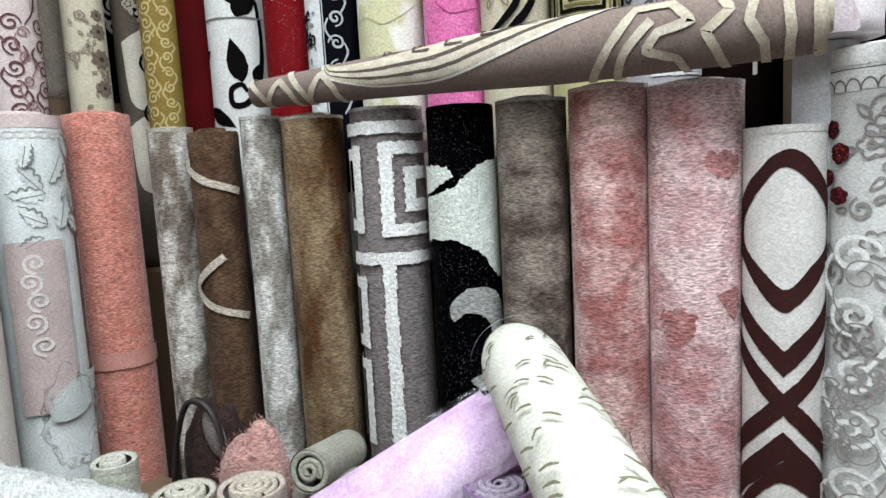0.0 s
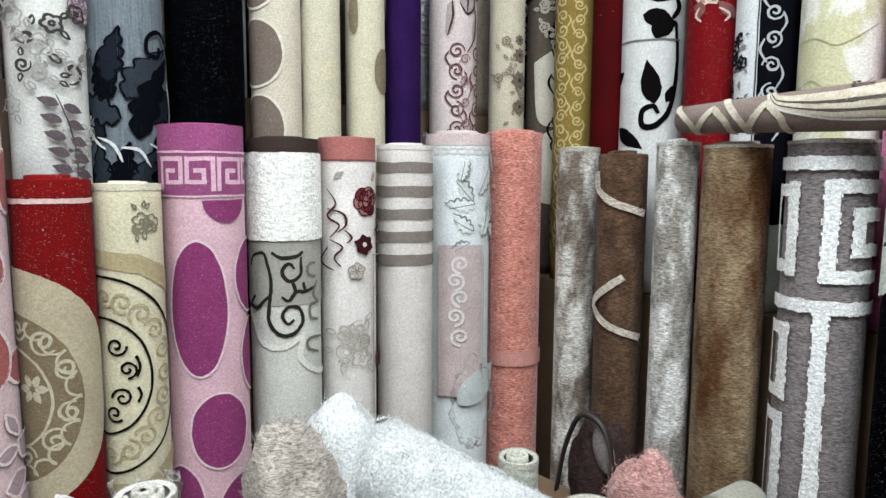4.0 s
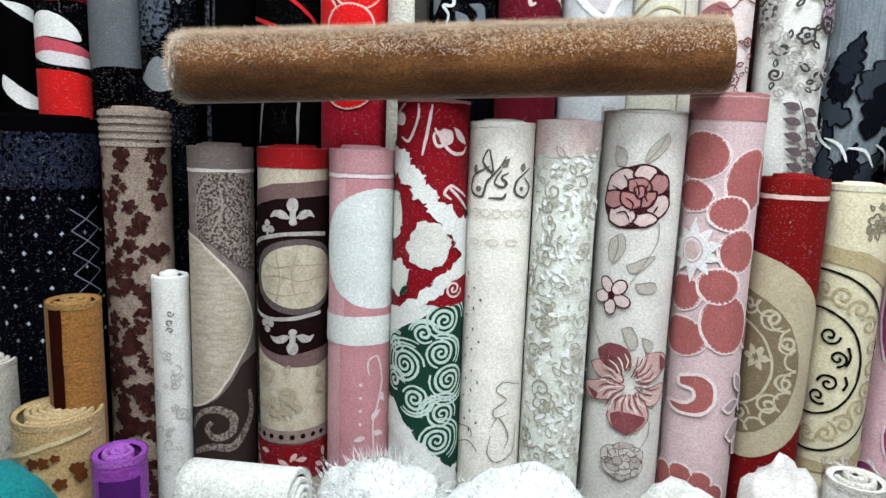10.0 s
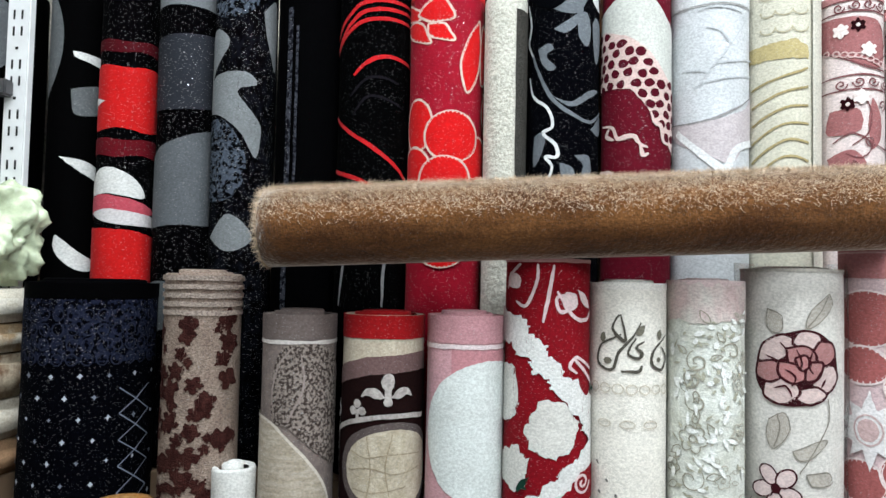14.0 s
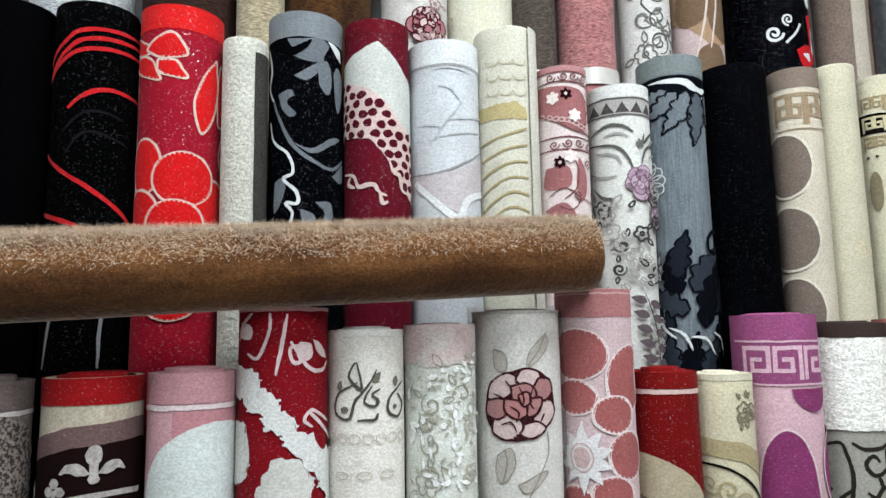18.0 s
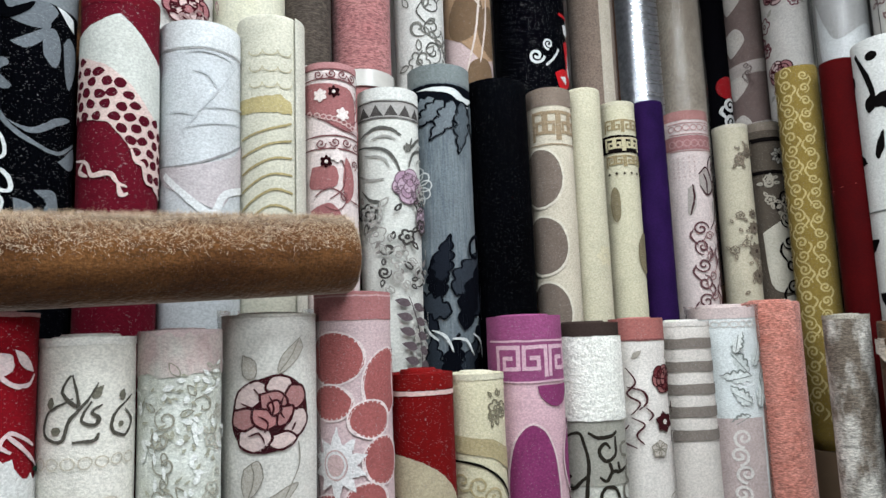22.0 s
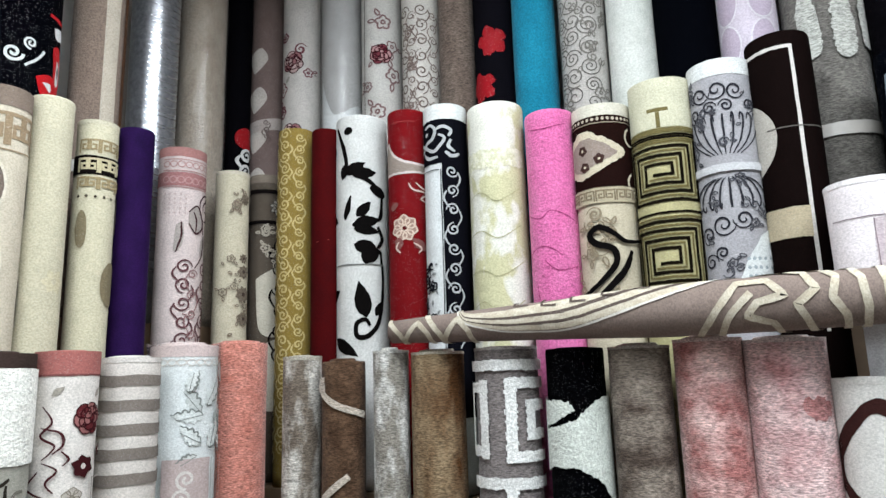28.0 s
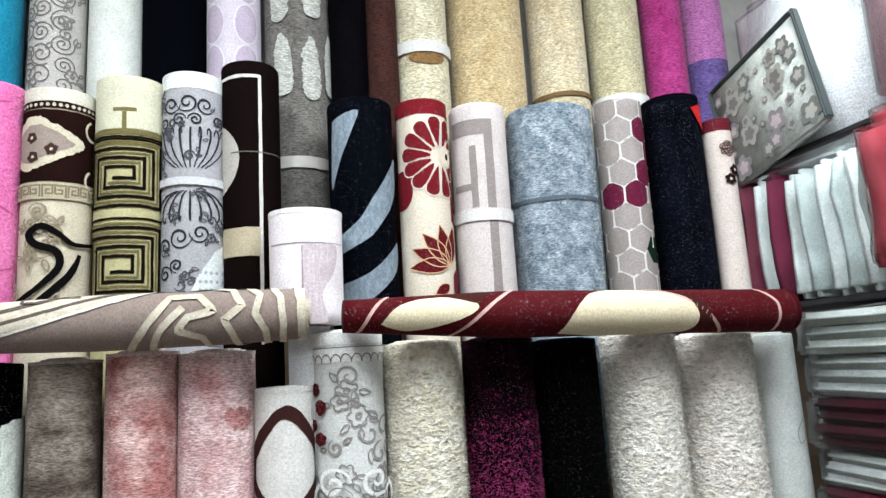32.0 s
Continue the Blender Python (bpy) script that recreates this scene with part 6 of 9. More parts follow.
R.motif("grey_leaf", grl, [loop([(-0.075, 0.055), (-0.015, 0.06), (0.023, 0.055), (0.04, 0.058), (0.048, 0.07), (0.023, 0.105), (-0.015, 0.102), (-0.049, 0.079)]), loop([(-0.024, 0.138), (0.01, 0.117), (0.037, 0.092), (0.023, 0.128), (-0.002, 0.148)]), loop([(0.023, 0.131), (0.033, 0.103), (0.048, 0.105), (0.057, 0.136), (0.048, 0.172), (0.027, 0.157)]), loop([(0.062, 0.124), (0.075, 0.104), (0.1, 0.121), (0.1, 0.163), (0.079, 0.203), (0.067, 0.173)]), loop([(-0.06, 0.176), (-0.037, 0.168), (-0.024, 0.18), (-0.04, 0.192), (-0.02, 0.219), (-0.033, 0.225), (-0.051, 0.204)]), loop([(-0.026, 0.277), (0.011, 0.29), (0.053, 0.263), (0.087, 0.258), (0.053, 0.279), (0.011, 0.3)]), loop([(0.018, 0.399), (0.053, 0.399), (0.058, 0.436), (0.031, 0.445), (0.038, 0.42)]), loop([(-0.01, 0.415), (0.015, 0.425), (0.02, 0.45), (-0.005, 0.45)]), loop([(0.058, 0.343), (0.1, 0.307), (0.11, 0.334), (0.087, 0.352)]), loop([(-0.07, 0.36), (-0.05, 0.35), (-0.04, 0.37), (-0.05, 0.4), (-0.07, 0.42)])])
stroke8 = lambda nm, m, w, *ls: R.motif(nm, m, (), [(c, taper(c, w, 0.6)) for c in (smooth(list(q), 7) for q in ls)])
stroke8("grey_tendril", grl, 0.008, ((-0.074, 0.186), (-0.055, 0.229), (-0.026, 0.283), (0.011, 0.314), (0.053, 0.328), (0.1, 0.3)))
stroke8("white_line", V(210, 214, 214), 0.007, ((-0.095, 0.071), (-0.081, 0.118), (-0.09, 0.155), (-0.074, 0.186)), ((-0.085, 0.229), (-0.072, 0.271), (-0.035, 0.302), (-0.025, 0.34), (-0.045, 0.352), (-0.019, 0.378), (-0.015, 0.403), (-0.038, 0.402), (-0.025, 0.422), (-0.031, 0.443), (-0.05, 0.47)))
R.motif("white_patch", V(206, 210, 210), [[(0.045, 0.056), (0.06, 0.057), (0.085, 0.065), (0.09, 0.09), (0.067, 0.08)]])
R.motif("black_leaf", V(5, 6, 10), [loop([(-0.094, 0.058), (-0.042, 0.058), (-0.027, 0.078), (0.01, 0.06), (-0.003, 0.083), (-0.031, 0.096), (-0.066, 0.079)])])
burg = V(92, 10, 28)
R = roll("M9", "burgundy rolled rug with a white field and giraffe spots", burg, V(96, 10, 26), hemh=0.03)
R.motif("white_field", V(190, 192, 184), [[(-0.1403, 0.0978), (-0.0906, 0.0833), (-0.0406, 0.0652), (-0.0054, 0.0507), (0.0229, 0.0761), (0.0541, 0.1087), (0.1218, 0.1486), (0.1183, 0.2862), (0.05, 0.2283), (0.0131, 0.1848), (-0.0277, 0.1522), (-0.0857, 0.1304), (-0.141, 0.1268)]])
zone = [(-0.141, 0.1268), (-0.0857, 0.1304), (-0.0277, 0.1522), (0.0131, 0.1848), (0.05, 0.2283), (0.125, 0.2899), (0.122, 0.4094), (0.0644, 0.3768), (0.0343, 0.337), (0.0101, 0.3007), (-0.0233, 0.2609), (-0.0796, 0.2536), (-0.1442, 0.25)]
R.motif("spotted_field", V(206, 178, 170), [zone])
def inside(x, y, poly):
    """Whether a point lies in an outline."""
    hit = False
    for (xa, ya), (xb, yb) in zip(poly, poly[1:] + poly[:1]):
        if (ya > y) != (yb > y) and x < xa + (xb - xa) * (y - ya) / (yb - ya):
            hit = not hit
    return hit
sp = [(x + R.rng.uniform(-0.003, 0.003), y + R.rng.uniform(-0.003, 0.003)) for x, y in ((-0.12 + 0.0265 * p + 0.013 * (q % 2), 0.12 + 0.0215 * q) for q in range(16) for p in range(10)) if inside(x, y, zone)]
R.motif("spot", V(74, 8, 26), [loop([(x + 0.0112 * R.rng.uniform(0.75, 1.15) * math.cos(1.05 * k), y + 0.0092 * R.rng.uniform(0.75, 1.15) * math.sin(1.05 * k)) for k in range(6)], 4) for x, y in sp])
R.motif("pale_fleck", V(206, 178, 170), (), [(c, taper(c, 0.009, 0.3)) for c in (smooth(q, 6) for q in ([(-0.0937, 0.3283), (-0.0607, 0.337), (-0.0482, 0.3601), (-0.0188, 0.3572), (-0.0054, 0.3732), (0.0094, 0.3804)], [(-0.0054, 0.3732), (0.0009, 0.3949), (0.0112, 0.3913)], [(-0.0699, 0.337), (-0.0775, 0.3514), (-0.0576, 0.3623)], [(0.0168, 0.308), (0.0248, 0.3297), (0.0382, 0.337), (0.0455, 0.3659), (0.0647, 0.3696)], [(-0.1112, 0.4239), (-0.0679, 0.4275), (-0.0576, 0.442)],))])
R = roll("M10", "white rolled rug with carved leaves and a lilac-grey wave", V(192, 196, 199), V(202, 205, 206), hemh=0.055)
R.motif("hem_line", V(160, 160, 158), (), [([(-0.14 + 0.014 * k, 0.058) for k in range(21)], 0.003)])
R.motif("lilac_field", V(186, 176, 178), [loop([(-0.13, 0.29), (-0.03, 0.295), (0.05, 0.27), (0.09, 0.235), (0.13, 0.24), (0.13, 0.33), (0.06, 0.34), (0.02, 0.38), (-0.03, 0.36), (-0.09, 0.33)])])
trace(R, "grey_line", V(140, 138, 138), 0.004, [(-1.0, 0.292), (-0.5, 0.295), (0.1, 0.28), (0.7, 0.25), (0.9, 0.235)])
trace(R, "white_curve", V(216, 218, 218), 0.016, [(-0.9, 0.31), (-0.3, 0.37), (0.1, 0.39), (0.4, 0.35), (0.9, 0.33)], tip=0.8)
R.motif("carved_line", V(182, 186, 189), (), [(c, taper(c, 0.0036, 0.3)) for c in (smooth(q, 6) for q in ([(0.0606, 0.0819), (0.0258, 0.1283), (-0.0103, 0.1775), (-0.0464, 0.2297)], [(-0.0103, 0.1775), (0.0319, 0.1717), (0.126, 0.1558)], [(-0.0397, 0.2174), (0.0109, 0.208), (0.0972, 0.1935)], [(-0.0789, 0.1848), (-0.0344, 0.192), (-0.0251, 0.2007)], [(0.0176, 0.1377), (-0.0001, 0.1123), (-0.0303, 0.1014)], [(-0.0457, 0.0688), (-0.0131, 0.063), (0.0496, 0.0703)],))])
R = roll("M11", "cream rolled rug with a tan band and slanting lines", V(196, 192, 172), None)
R.motif("scallop_line", V(176, 168, 140), (), [(ellipse(-0.05 + 0.03 * (k % 3), 0.08 + 0.035 * (k // 3), 0.015, 0.012, 10, 0, 0, 180), 0.0028) for k in range(9)])
R.motif("tan_band", V(174, 158, 108), [ragged([(-0.1, 0.185), (-0.02, 0.18), (0.0, 0.175), (0.025, 0.19), (0.025, 0.215), (-0.1, 0.215)], 0.002, R.rng)])
R.motif("slanting_line", V(160, 144, 98), (), [(smooth([(R.S(-0.95), 0.27 + 0.037 * k), (R.S(-0.3), 0.25 + 0.032 * k), (R.S(0.35), 0.235 + 0.037 * k)], 5), 0.0045) for k in range(8)])
R.motif("side_flap", V(198, 194, 178), [rect(R.S(0.45), 0.0, R.S(0.98), 0.9)], lift=0.005)
R = roll("M12", "dusty pink rolled rug with white paisley lace", V(212, 194, 190), V(170, 116, 116), hemh=0.016)
R.motif("pink_field", V(150, 92, 92), [loop(q) for q in ([(-0.0926, 0.0452), (0.0206, 0.0556), (0.0432, 0.0992), (0.0343, 0.1484), (-0.0062, 0.1452), (-0.0432, 0.123), (-0.0932, 0.1032)], [(-0.0646, 0.2341), (-0.0145, 0.2325), (-0.0058, 0.2659), (-0.0227, 0.2817), (-0.0706, 0.2786)], [(0.0119, 0.2103), (0.0287, 0.2381), (0.0329, 0.2817), (0.0124, 0.3135), (0.0045, 0.2659)], [(-0.0711, 0.3294), (-0.0246, 0.3135), (0.0002, 0.3452), (-0.0493, 0.3611)],)])
ln12 = V(112, 66, 68)
R.motif("lace_line", ln12, (), [(c, taper(c, 0.0034, 0.5)) for c in (smooth(q, 6) for q in ([(-0.0975, 0.0405), (-0.0271, 0.0373), (0.017, 0.0405), (0.0979, 0.0484)], [(-0.0962, 0.0167), (0.0009, 0.0151), (0.0941, 0.023)], [(0.0403, 0.0595), (0.0666, 0.0833), (0.0548, 0.1151), (0.0251, 0.1389)], [(0.0294, 0.0675), (0.0499, 0.0913), (0.0365, 0.1151)], [(-0.0933, 0.1056), (-0.033, 0.1325), (0.0107, 0.1532), (0.0952, 0.1611)], [(-0.0994, 0.1706), (-0.0073, 0.1659), (0.0962, 0.1738)], [(-0.0983, 0.1984), (-0.0089, 0.1944), (0.0981, 0.2024)], [(-0.0011, 0.2103), (0.0102, 0.2421), (0.0037, 0.2817), (-0.0241, 0.3056)], [(0.0468, 0.2103), (0.0656, 0.25), (0.0461, 0.2976)], [(-0.0578, 0.2976), (-0.0227, 0.2817), (0.011, 0.3056), (-0.0075, 0.3294), (-0.0349, 0.3214)], [(0.02, 0.3056), (0.0513, 0.3135), (0.0943, 0.3056)],))])
R.motif("lace_curl", ln12, (), [(curl(x, y, 0.011, 1.4, a, sg), 0.003) for x, y, a, sg in ((-0.0455, 0.0278, 0, 1), (-0.0171, 0.0262, 180, -1), (0.0072, 0.0262, 0, 1), (0.0318, 0.0294, 180, -1), (0.0631, 0.0325, 0, 1), (-0.0418, 0.1833, 0, 1), (-0.0124, 0.1802, 180, -1), (0.0136, 0.1802, 0, 1), (0.0427, 0.1849, 180, -1), (0.0585, 0.0754, 90, 1), (0.0344, 0.2262, 90, -1), (0.0071, 0.2976, 40, 1))])
R.motif("chain", V(196, 160, 156), (), [(closed(ellipse(x, y, 0.0065, 0.005, 10)), 0.0028) for x, y in ((-0.0699, 0.1151), (-0.0497, 0.1199), (-0.0355, 0.1235), (-0.0233, 0.1258), (-0.0122, 0.1278), (-0.0015, 0.131), (0.009, 0.1356), (0.0199, 0.1406), (0.0315, 0.1446), (0.0449, 0.1472), (0.0625, 0.1491))])
for x, y in ((-0.0124, 0.0675), (-0.0307, 0.223)):
    R.motif("dark_flower", V(38, 14, 18), [scallop(x, y, 0.0145, 6, 0.4)])
    R.motif("flower_heart", V(206, 190, 184), [ellipse(x, y, 0.004, 0.004, 8)])
for x, y in ((-0.042, 0.0754), (0.0057, 0.1167), (-0.008, 0.2103)):
    R.motif("pale_flower", V(222, 206, 200), [scallop(x, y, 0.016, 6, 0.4)])
floral(R, ln12, 0.36, 0.75, R.rng, 18, 0.015, 0.0026)

R = roll("M13", "white rolled rug with lilac roses and grey scrolls", V(206, 206, 198), V(210, 210, 204), hemh=0.03)
R.band(0.034, 0.072, V(160, 156, 152), "border_band")
R.motif("triangle", V(70, 66, 64), [[(-0.11 + 0.034 * k, 0.068), (-0.094 + 0.034 * k, 0.042), (-0.078 + 0.034 * k, 0.068)] for k in range(7)])
R.motif("border_line", V(80, 76, 74), (), [([(-0.12 + 0.012 * k, y) for k in range(21)], 0.003) for y in (0.034, 0.073)])
R.motif("dark_scroll", V(84, 82, 78), (), [(c, taper(c, 0.0075, 0.25)) for c in (smooth(q, 7) for q in ([(-0.1076, 0.1139), (-0.061, 0.0972), (-0.0299, 0.0988), (-0.0027, 0.1139)], [(-0.1189, 0.1365), (-0.0477, 0.1457), (-0.0209, 0.1709), (-0.0078, 0.2035)], [(0.0761, 0.1089), (0.0464, 0.1173), (0.0213, 0.139), (0.0254, 0.1156)], [(0.1136, 0.1541), (0.0584, 0.1424), (0.0277, 0.1541), (0.0131, 0.1876)], [(-0.1047, 0.237), (-0.079, 0.2621), (-0.0563, 0.2705), (-0.0662, 0.2915)],))])
R.motif("pale_scroll", V(150, 148, 142), (), [(c, taper(c, 0.006, 0.3)) for c in (smooth(q, 7) for q in ([(-0.0725, 0.1223), (-0.0388, 0.1156), (-0.0149, 0.1256)], [(-0.0918, 0.1575), (-0.0478, 0.1675), (-0.0327, 0.191)], [(0.0922, 0.124), (0.052, 0.1307), (0.0367, 0.1457)], [(0.1137, 0.1742), (0.0612, 0.1625), (0.0381, 0.1742)], [(-0.1153, 0.1993), (-0.0802, 0.2161), (-0.0439, 0.2161)],))])
R.motif("bud", V(100, 98, 92), [scallop(0.0116, 0.1407, 0.012, 5, 0.4)])
rose(R, 0.2, 0.232, 0.044, V(112, 88, 100), V(178, 150, 166), V(160, 128, 148), 0.003)
rose(R, 0.75, 0.305, 0.034, V(112, 88, 100), V(182, 158, 172), None, 0.003)
floral(R, V(60, 56, 54), 0.27, 0.46, R.rng, 13, 0.02, 0.0034, leafmat=V(120, 112, 108))
floral(R, V(150, 146, 140), 0.24, 0.62, R.rng, 12, 0.02, 0.0025)
trace(R, "stem", V(70, 60, 62), 0.003, [(0.0, 0.48), (0.3, 0.55), (0.4, 0.62), (0.35, 0.7)])
R.motif("dark_leaf", V(88, 76, 80), [leaf(R.S(0.1 + 0.06 * k) + q * 0.003, 0.5 + 0.032 * k, 0.036, 0.019, 20 if q > 0 else 200) for k in range(6) for q in (-1, 1)])
R = roll("M14", "slate grey rolled rug with black acanthus leaves outlined in white", pile((92, 102, 110), "velvet", (112, 120, 124), 0.5, 40, (6, 6, 0.35)), V(112, 120, 120), hemh=0.048)
ink, wl = V(14, 16, 22), V(206, 210, 208)
R.motif("black_top", ink, [loop([(-0.14, 0.053), (-0.05, 0.05), (0.05, 0.053), (0.14, 0.05), (0.14, 0.115), (0.07, 0.105), (0.0, 0.115), (-0.05, 0.1), (-0.14, 0.12)])])
R.motif("white_crest", wl, [loop([(-0.1, 0.062), (-0.04, 0.058), (0.0, 0.062), (0.03, 0.078), (0.08, 0.072), (0.12, 0.08), (0.12, 0.09), (0.06, 0.092), (0.01, 0.088), (-0.02, 0.074)]), loop([(0.02, 0.1), (0.07, 0.096), (0.1, 0.105), (0.05, 0.108)])])
crest = [(-0.05, 0.085, 0.09, 0.045, 150), (0.06, 0.085, 0.1, 0.045, 35), (-0.03, 0.09, 0.1, 0.05, 128), (0.05, 0.09, 0.11, 0.052, 58), (-0.005, 0.09, 0.115, 0.054, 108), (0.02, 0.09, 0.13, 0.058, 84)]
overlap(R, [frond(*q) for q in crest], [V(100, 108, 114), V(74, 82, 88)], ink, 0.0055, "acanthus_leaf")
R.motif("white_flower", wl, (), [(closed(ellipse(-0.115 + 0.034 * math.cos(a), 0.3 + 0.034 * math.sin(a), 0.017, 0.013, 14, math.degrees(a))), 0.003) for a in [-1.6 + 0.52 * k for k in range(7)]])
R.motif("black_leaf", ink, [leaf(0.12, 0.27, 0.06, 0.024, 200), leaf(0.1, 0.22, 0.05, 0.02, 60)])
big = [(-0.06, 0.64, 0.1, 0.04, 215), (0.03, 0.66, 0.12, 0.05, -20), (-0.03, 0.6, 0.09, 0.045, 195), (0.02, 0.6, 0.13, 0.055, -35), (-0.045, 0.56, 0.08, 0.04, 240), (-0.02, 0.56, 0.13, 0.05, -62), (-0.05, 0.53, 0.1, 0.04, -92), (0.0, 0.64, 0.17, 0.05, -78)]
overlap(R, [frond(q[0], q[1], q[2] * 1.1, q[3] * 1.35, q[4]) for q in big], [V(30, 34, 42), ink, V(44, 50, 58)], ink, 0.005, "acanthus_leaf")
R.motif("scroll", ink, (), [(smooth([(0.09, 0.6), (0.1, 0.52), (0.085, 0.45), (0.055, 0.42), (0.025, 0.435), (0.025, 0.465), (0.05, 0.47), (0.055, 0.45)], 7), 0.009)])
low = [frond(-0.09 + 0.03 * k, 0.76, 0.11, 0.05, -125 + 14 * k) for k in range(7)]
overlap(R, low, [ink, V(40, 46, 54)], ink, 0.004, "acanthus_leaf")
R.motif("white_edge", wl, (), [(c, taper(c, 0.007, 0.25)) for c in (smooth(q, 8) for q in ([(-0.1, 0.6), (-0.085, 0.64), (-0.06, 0.665)], [(-0.075, 0.64), (-0.045, 0.655), (-0.03, 0.69)], [(-0.03, 0.66), (0.0, 0.665), (0.02, 0.7)], [(0.02, 0.65), (0.05, 0.67), (0.06, 0.71)], [(0.075, 0.52), (0.09, 0.57), (0.085, 0.62)], [(0.06, 0.74), (0.0, 0.75), (-0.04, 0.74)]))])
R = roll("M15", "blue-black velvet rolled rug with a faint sheen", pile((3, 3, 6), "velvet", (6, 7, 12), 0.9, 8, glitter=0.06))
tpe = V(112, 98, 88)
R = roll("M16", "taupe and cream rolled rug with ovals and a meander border", V(200, 188, 166), V(124, 108, 96), hemh=0.05)
greek(R, V(150, 128, 100), 0.065, 0.075, 0.009, 5)
R.motif("border_line", V(150, 128, 100), (), [([(-0.1 + 0.01 * k, 0.156) for k in range(21)], 0.003)])
ovs = [ellipse(-0.075, 0.245, 0.062, 0.08), ellipse(-0.075, 0.425, 0.066, 0.078), ellipse(-0.07, 0.6, 0.062, 0.08), ellipse(R.S(1), 0.25, 0.025, 0.08), ellipse(R.S(1), 0.5, 0.025, 0.08)]
R.motif("oval", tpe, ovs)
R.motif("oval_outline", V(214, 204, 184), (), [(closed(q), 0.006) for q in ovs])
R = roll("M17", "plain cream rolled rug with a faint carved star", V(196, 188, 160))
R.motif("carved_star", V(204, 194, 160), petals(R.S(0.1), 0.47, 0.032, 6, 0.6), [(closed(ellipse(R.S(0.1), 0.47, 0.01, 0.01, 12)), 0.003)])
R = roll("M18", "cream rolled rug with a black meander band and taupe ovals", V(200, 192, 162), V(204, 196, 168))
greek(R, V(150, 132, 96), 0.055, 0.035, 0.005, 6)
R.band(0.1, 0.152, V(22, 18, 18), "border_band")
greek(R, V(190, 178, 140), 0.108, 0.036, 0.006, 6)
greek(R, V(150, 132, 96), 0.16, 0.03, 0.005, 6)
R.motif("dot", V(60, 50, 42), [ellipse(-0.07 + 0.02 * k, 0.212, 0.004, 0.004, 8) for k in range(8)])
R.motif("oval", V(124, 112, 86), [ellipse(R.S(0.45), 0.44, 0.03, 0.058), ellipse(R.S(0.9), 0.25, 0.02, 0.05), ellipse(R.S(-0.9), 0.3, 0.015, 0.05)])
R = roll("M19", "deep purple velvet rolled rug", pile((30, 12, 54), "velvet", (44, 20, 72), 0.9, 14))
R = roll("M20", "blush and white rolled rug with mauve scrolls", V(206, 188, 184), V(164, 112, 108), hemh=0.03)
R.motif("lace_border", V(176, 132, 130), (), [(closed(ellipse(-0.1 + 0.022 * k, 0.055, 0.01, 0.009, 14)), 0.003) for k in range(10)] + [(closed(ellipse(-0.1 + 0.022 * k, 0.105, 0.01, 0.01, 14)), 0.004) for k in range(10)] + [([(-0.11 + 0.011 * k, y) for k in range(21)], 0.003) for y in (0.04, 0.075, 0.128)])
R.band(0.08, 0.124, V(156, 104, 104), "border_band", lift=0.0012)
R.motif("leaf", V(160, 150, 144), [loop(q) for q in ([(-0.0297, 0.2049), (-0.0009, 0.183), (0.0232, 0.241), (-0.0057, 0.2693), (-0.0278, 0.241)], [(-0.0651, 0.2474), (-0.0442, 0.241), (-0.0449, 0.3054), (-0.0689, 0.3312)], [(0.0168, 0.2861), (0.0386, 0.2732), (0.0358, 0.3312), (0.0148, 0.3376)],)])
R.motif("flower_outline", V(62, 34, 38), (), [(c, taper(c, 0.006, 0.4)) for c in (smooth(q, 6) for q in ([(0.0088, 0.2088), (0.0085, 0.1701), (0.0293, 0.143), (0.07, 0.1482), (0.1102, 0.183), (0.0685, 0.2152), (0.0323, 0.2255), (0.011, 0.2113)], [(0.024, 0.2023), (0.024, 0.174), (0.0441, 0.1611), (0.062, 0.1765), (0.0463, 0.1972), (0.0327, 0.192)], [(0.1102, 0.183), (0.1229, 0.2023), (0.0964, 0.2307)], [(-0.0057, 0.2693), (-0.0047, 0.2281), (-0.0145, 0.2023)], [(-0.0628, 0.3312), (-0.0483, 0.2796), (-0.0512, 0.2345)], [(0.0232, 0.241), (0.0299, 0.2796), (0.0222, 0.3376), (-0.0051, 0.3763)], [(-0.0297, 0.2049), (-0.0009, 0.183), (0.0232, 0.241), (-0.0057, 0.2693), (-0.0278, 0.241)],))])
R.motif("lattice_dot", V(190, 168, 164), [ellipse(x, y, 0.003, 0.003, 8) for x in (-0.1, -0.085, -0.07, -0.055, -0.04) for y in (0.15, 0.165, 0.18, 0.195, 0.21)])
scrolls(R, V(96, 62, 66), 0.35, 0.66, 0.055, 0.024, 0.006, -0.5, 0.5)
scrolls(R, V(140, 104, 104), 0.38, 0.68, 0.06, 0.016, 0.004, -0.15, 0.85)
R = roll("M21", "cream rolled rug with small grey-brown medallions", V(196, 186, 160), V(202, 192, 170))
for y, z in ((0.1, 0.02), (0.3, 0.018), (0.345, 0.024), (0.42, 0.03), (0.5, 0.024)):
    blossom(R, 0.0, y, z, 8, V(110, 98, 84), V(70, 56, 50))
floral(R, V(130, 116, 100), 0.07, 0.13, R.rng, 5, 0.012, 0.0025)
floral(R, V(130, 116, 100), 0.3, 0.55, R.rng, 9, 0.013, 0.0025)
R = roll("M22", "brown and cream rolled rug with black scrolls", V(86, 76, 66), V(120, 108, 96), hemh=0.03)
for k in range(2):
    R.motif("cream_ground", V(196, 188, 170), [loop([(-0.08, 0.38 + 0.25 * k), (0.0, 0.34 + 0.25 * k), (0.08, 0.4 + 0.25 * k), (0.06, 0.55 + 0.25 * k), (-0.06, 0.57 + 0.25 * k)])])
blossom(R, -0.1, 0.12, 0.032, 8, V(170, 164, 152), V(30, 24, 22), V(20, 16, 16))
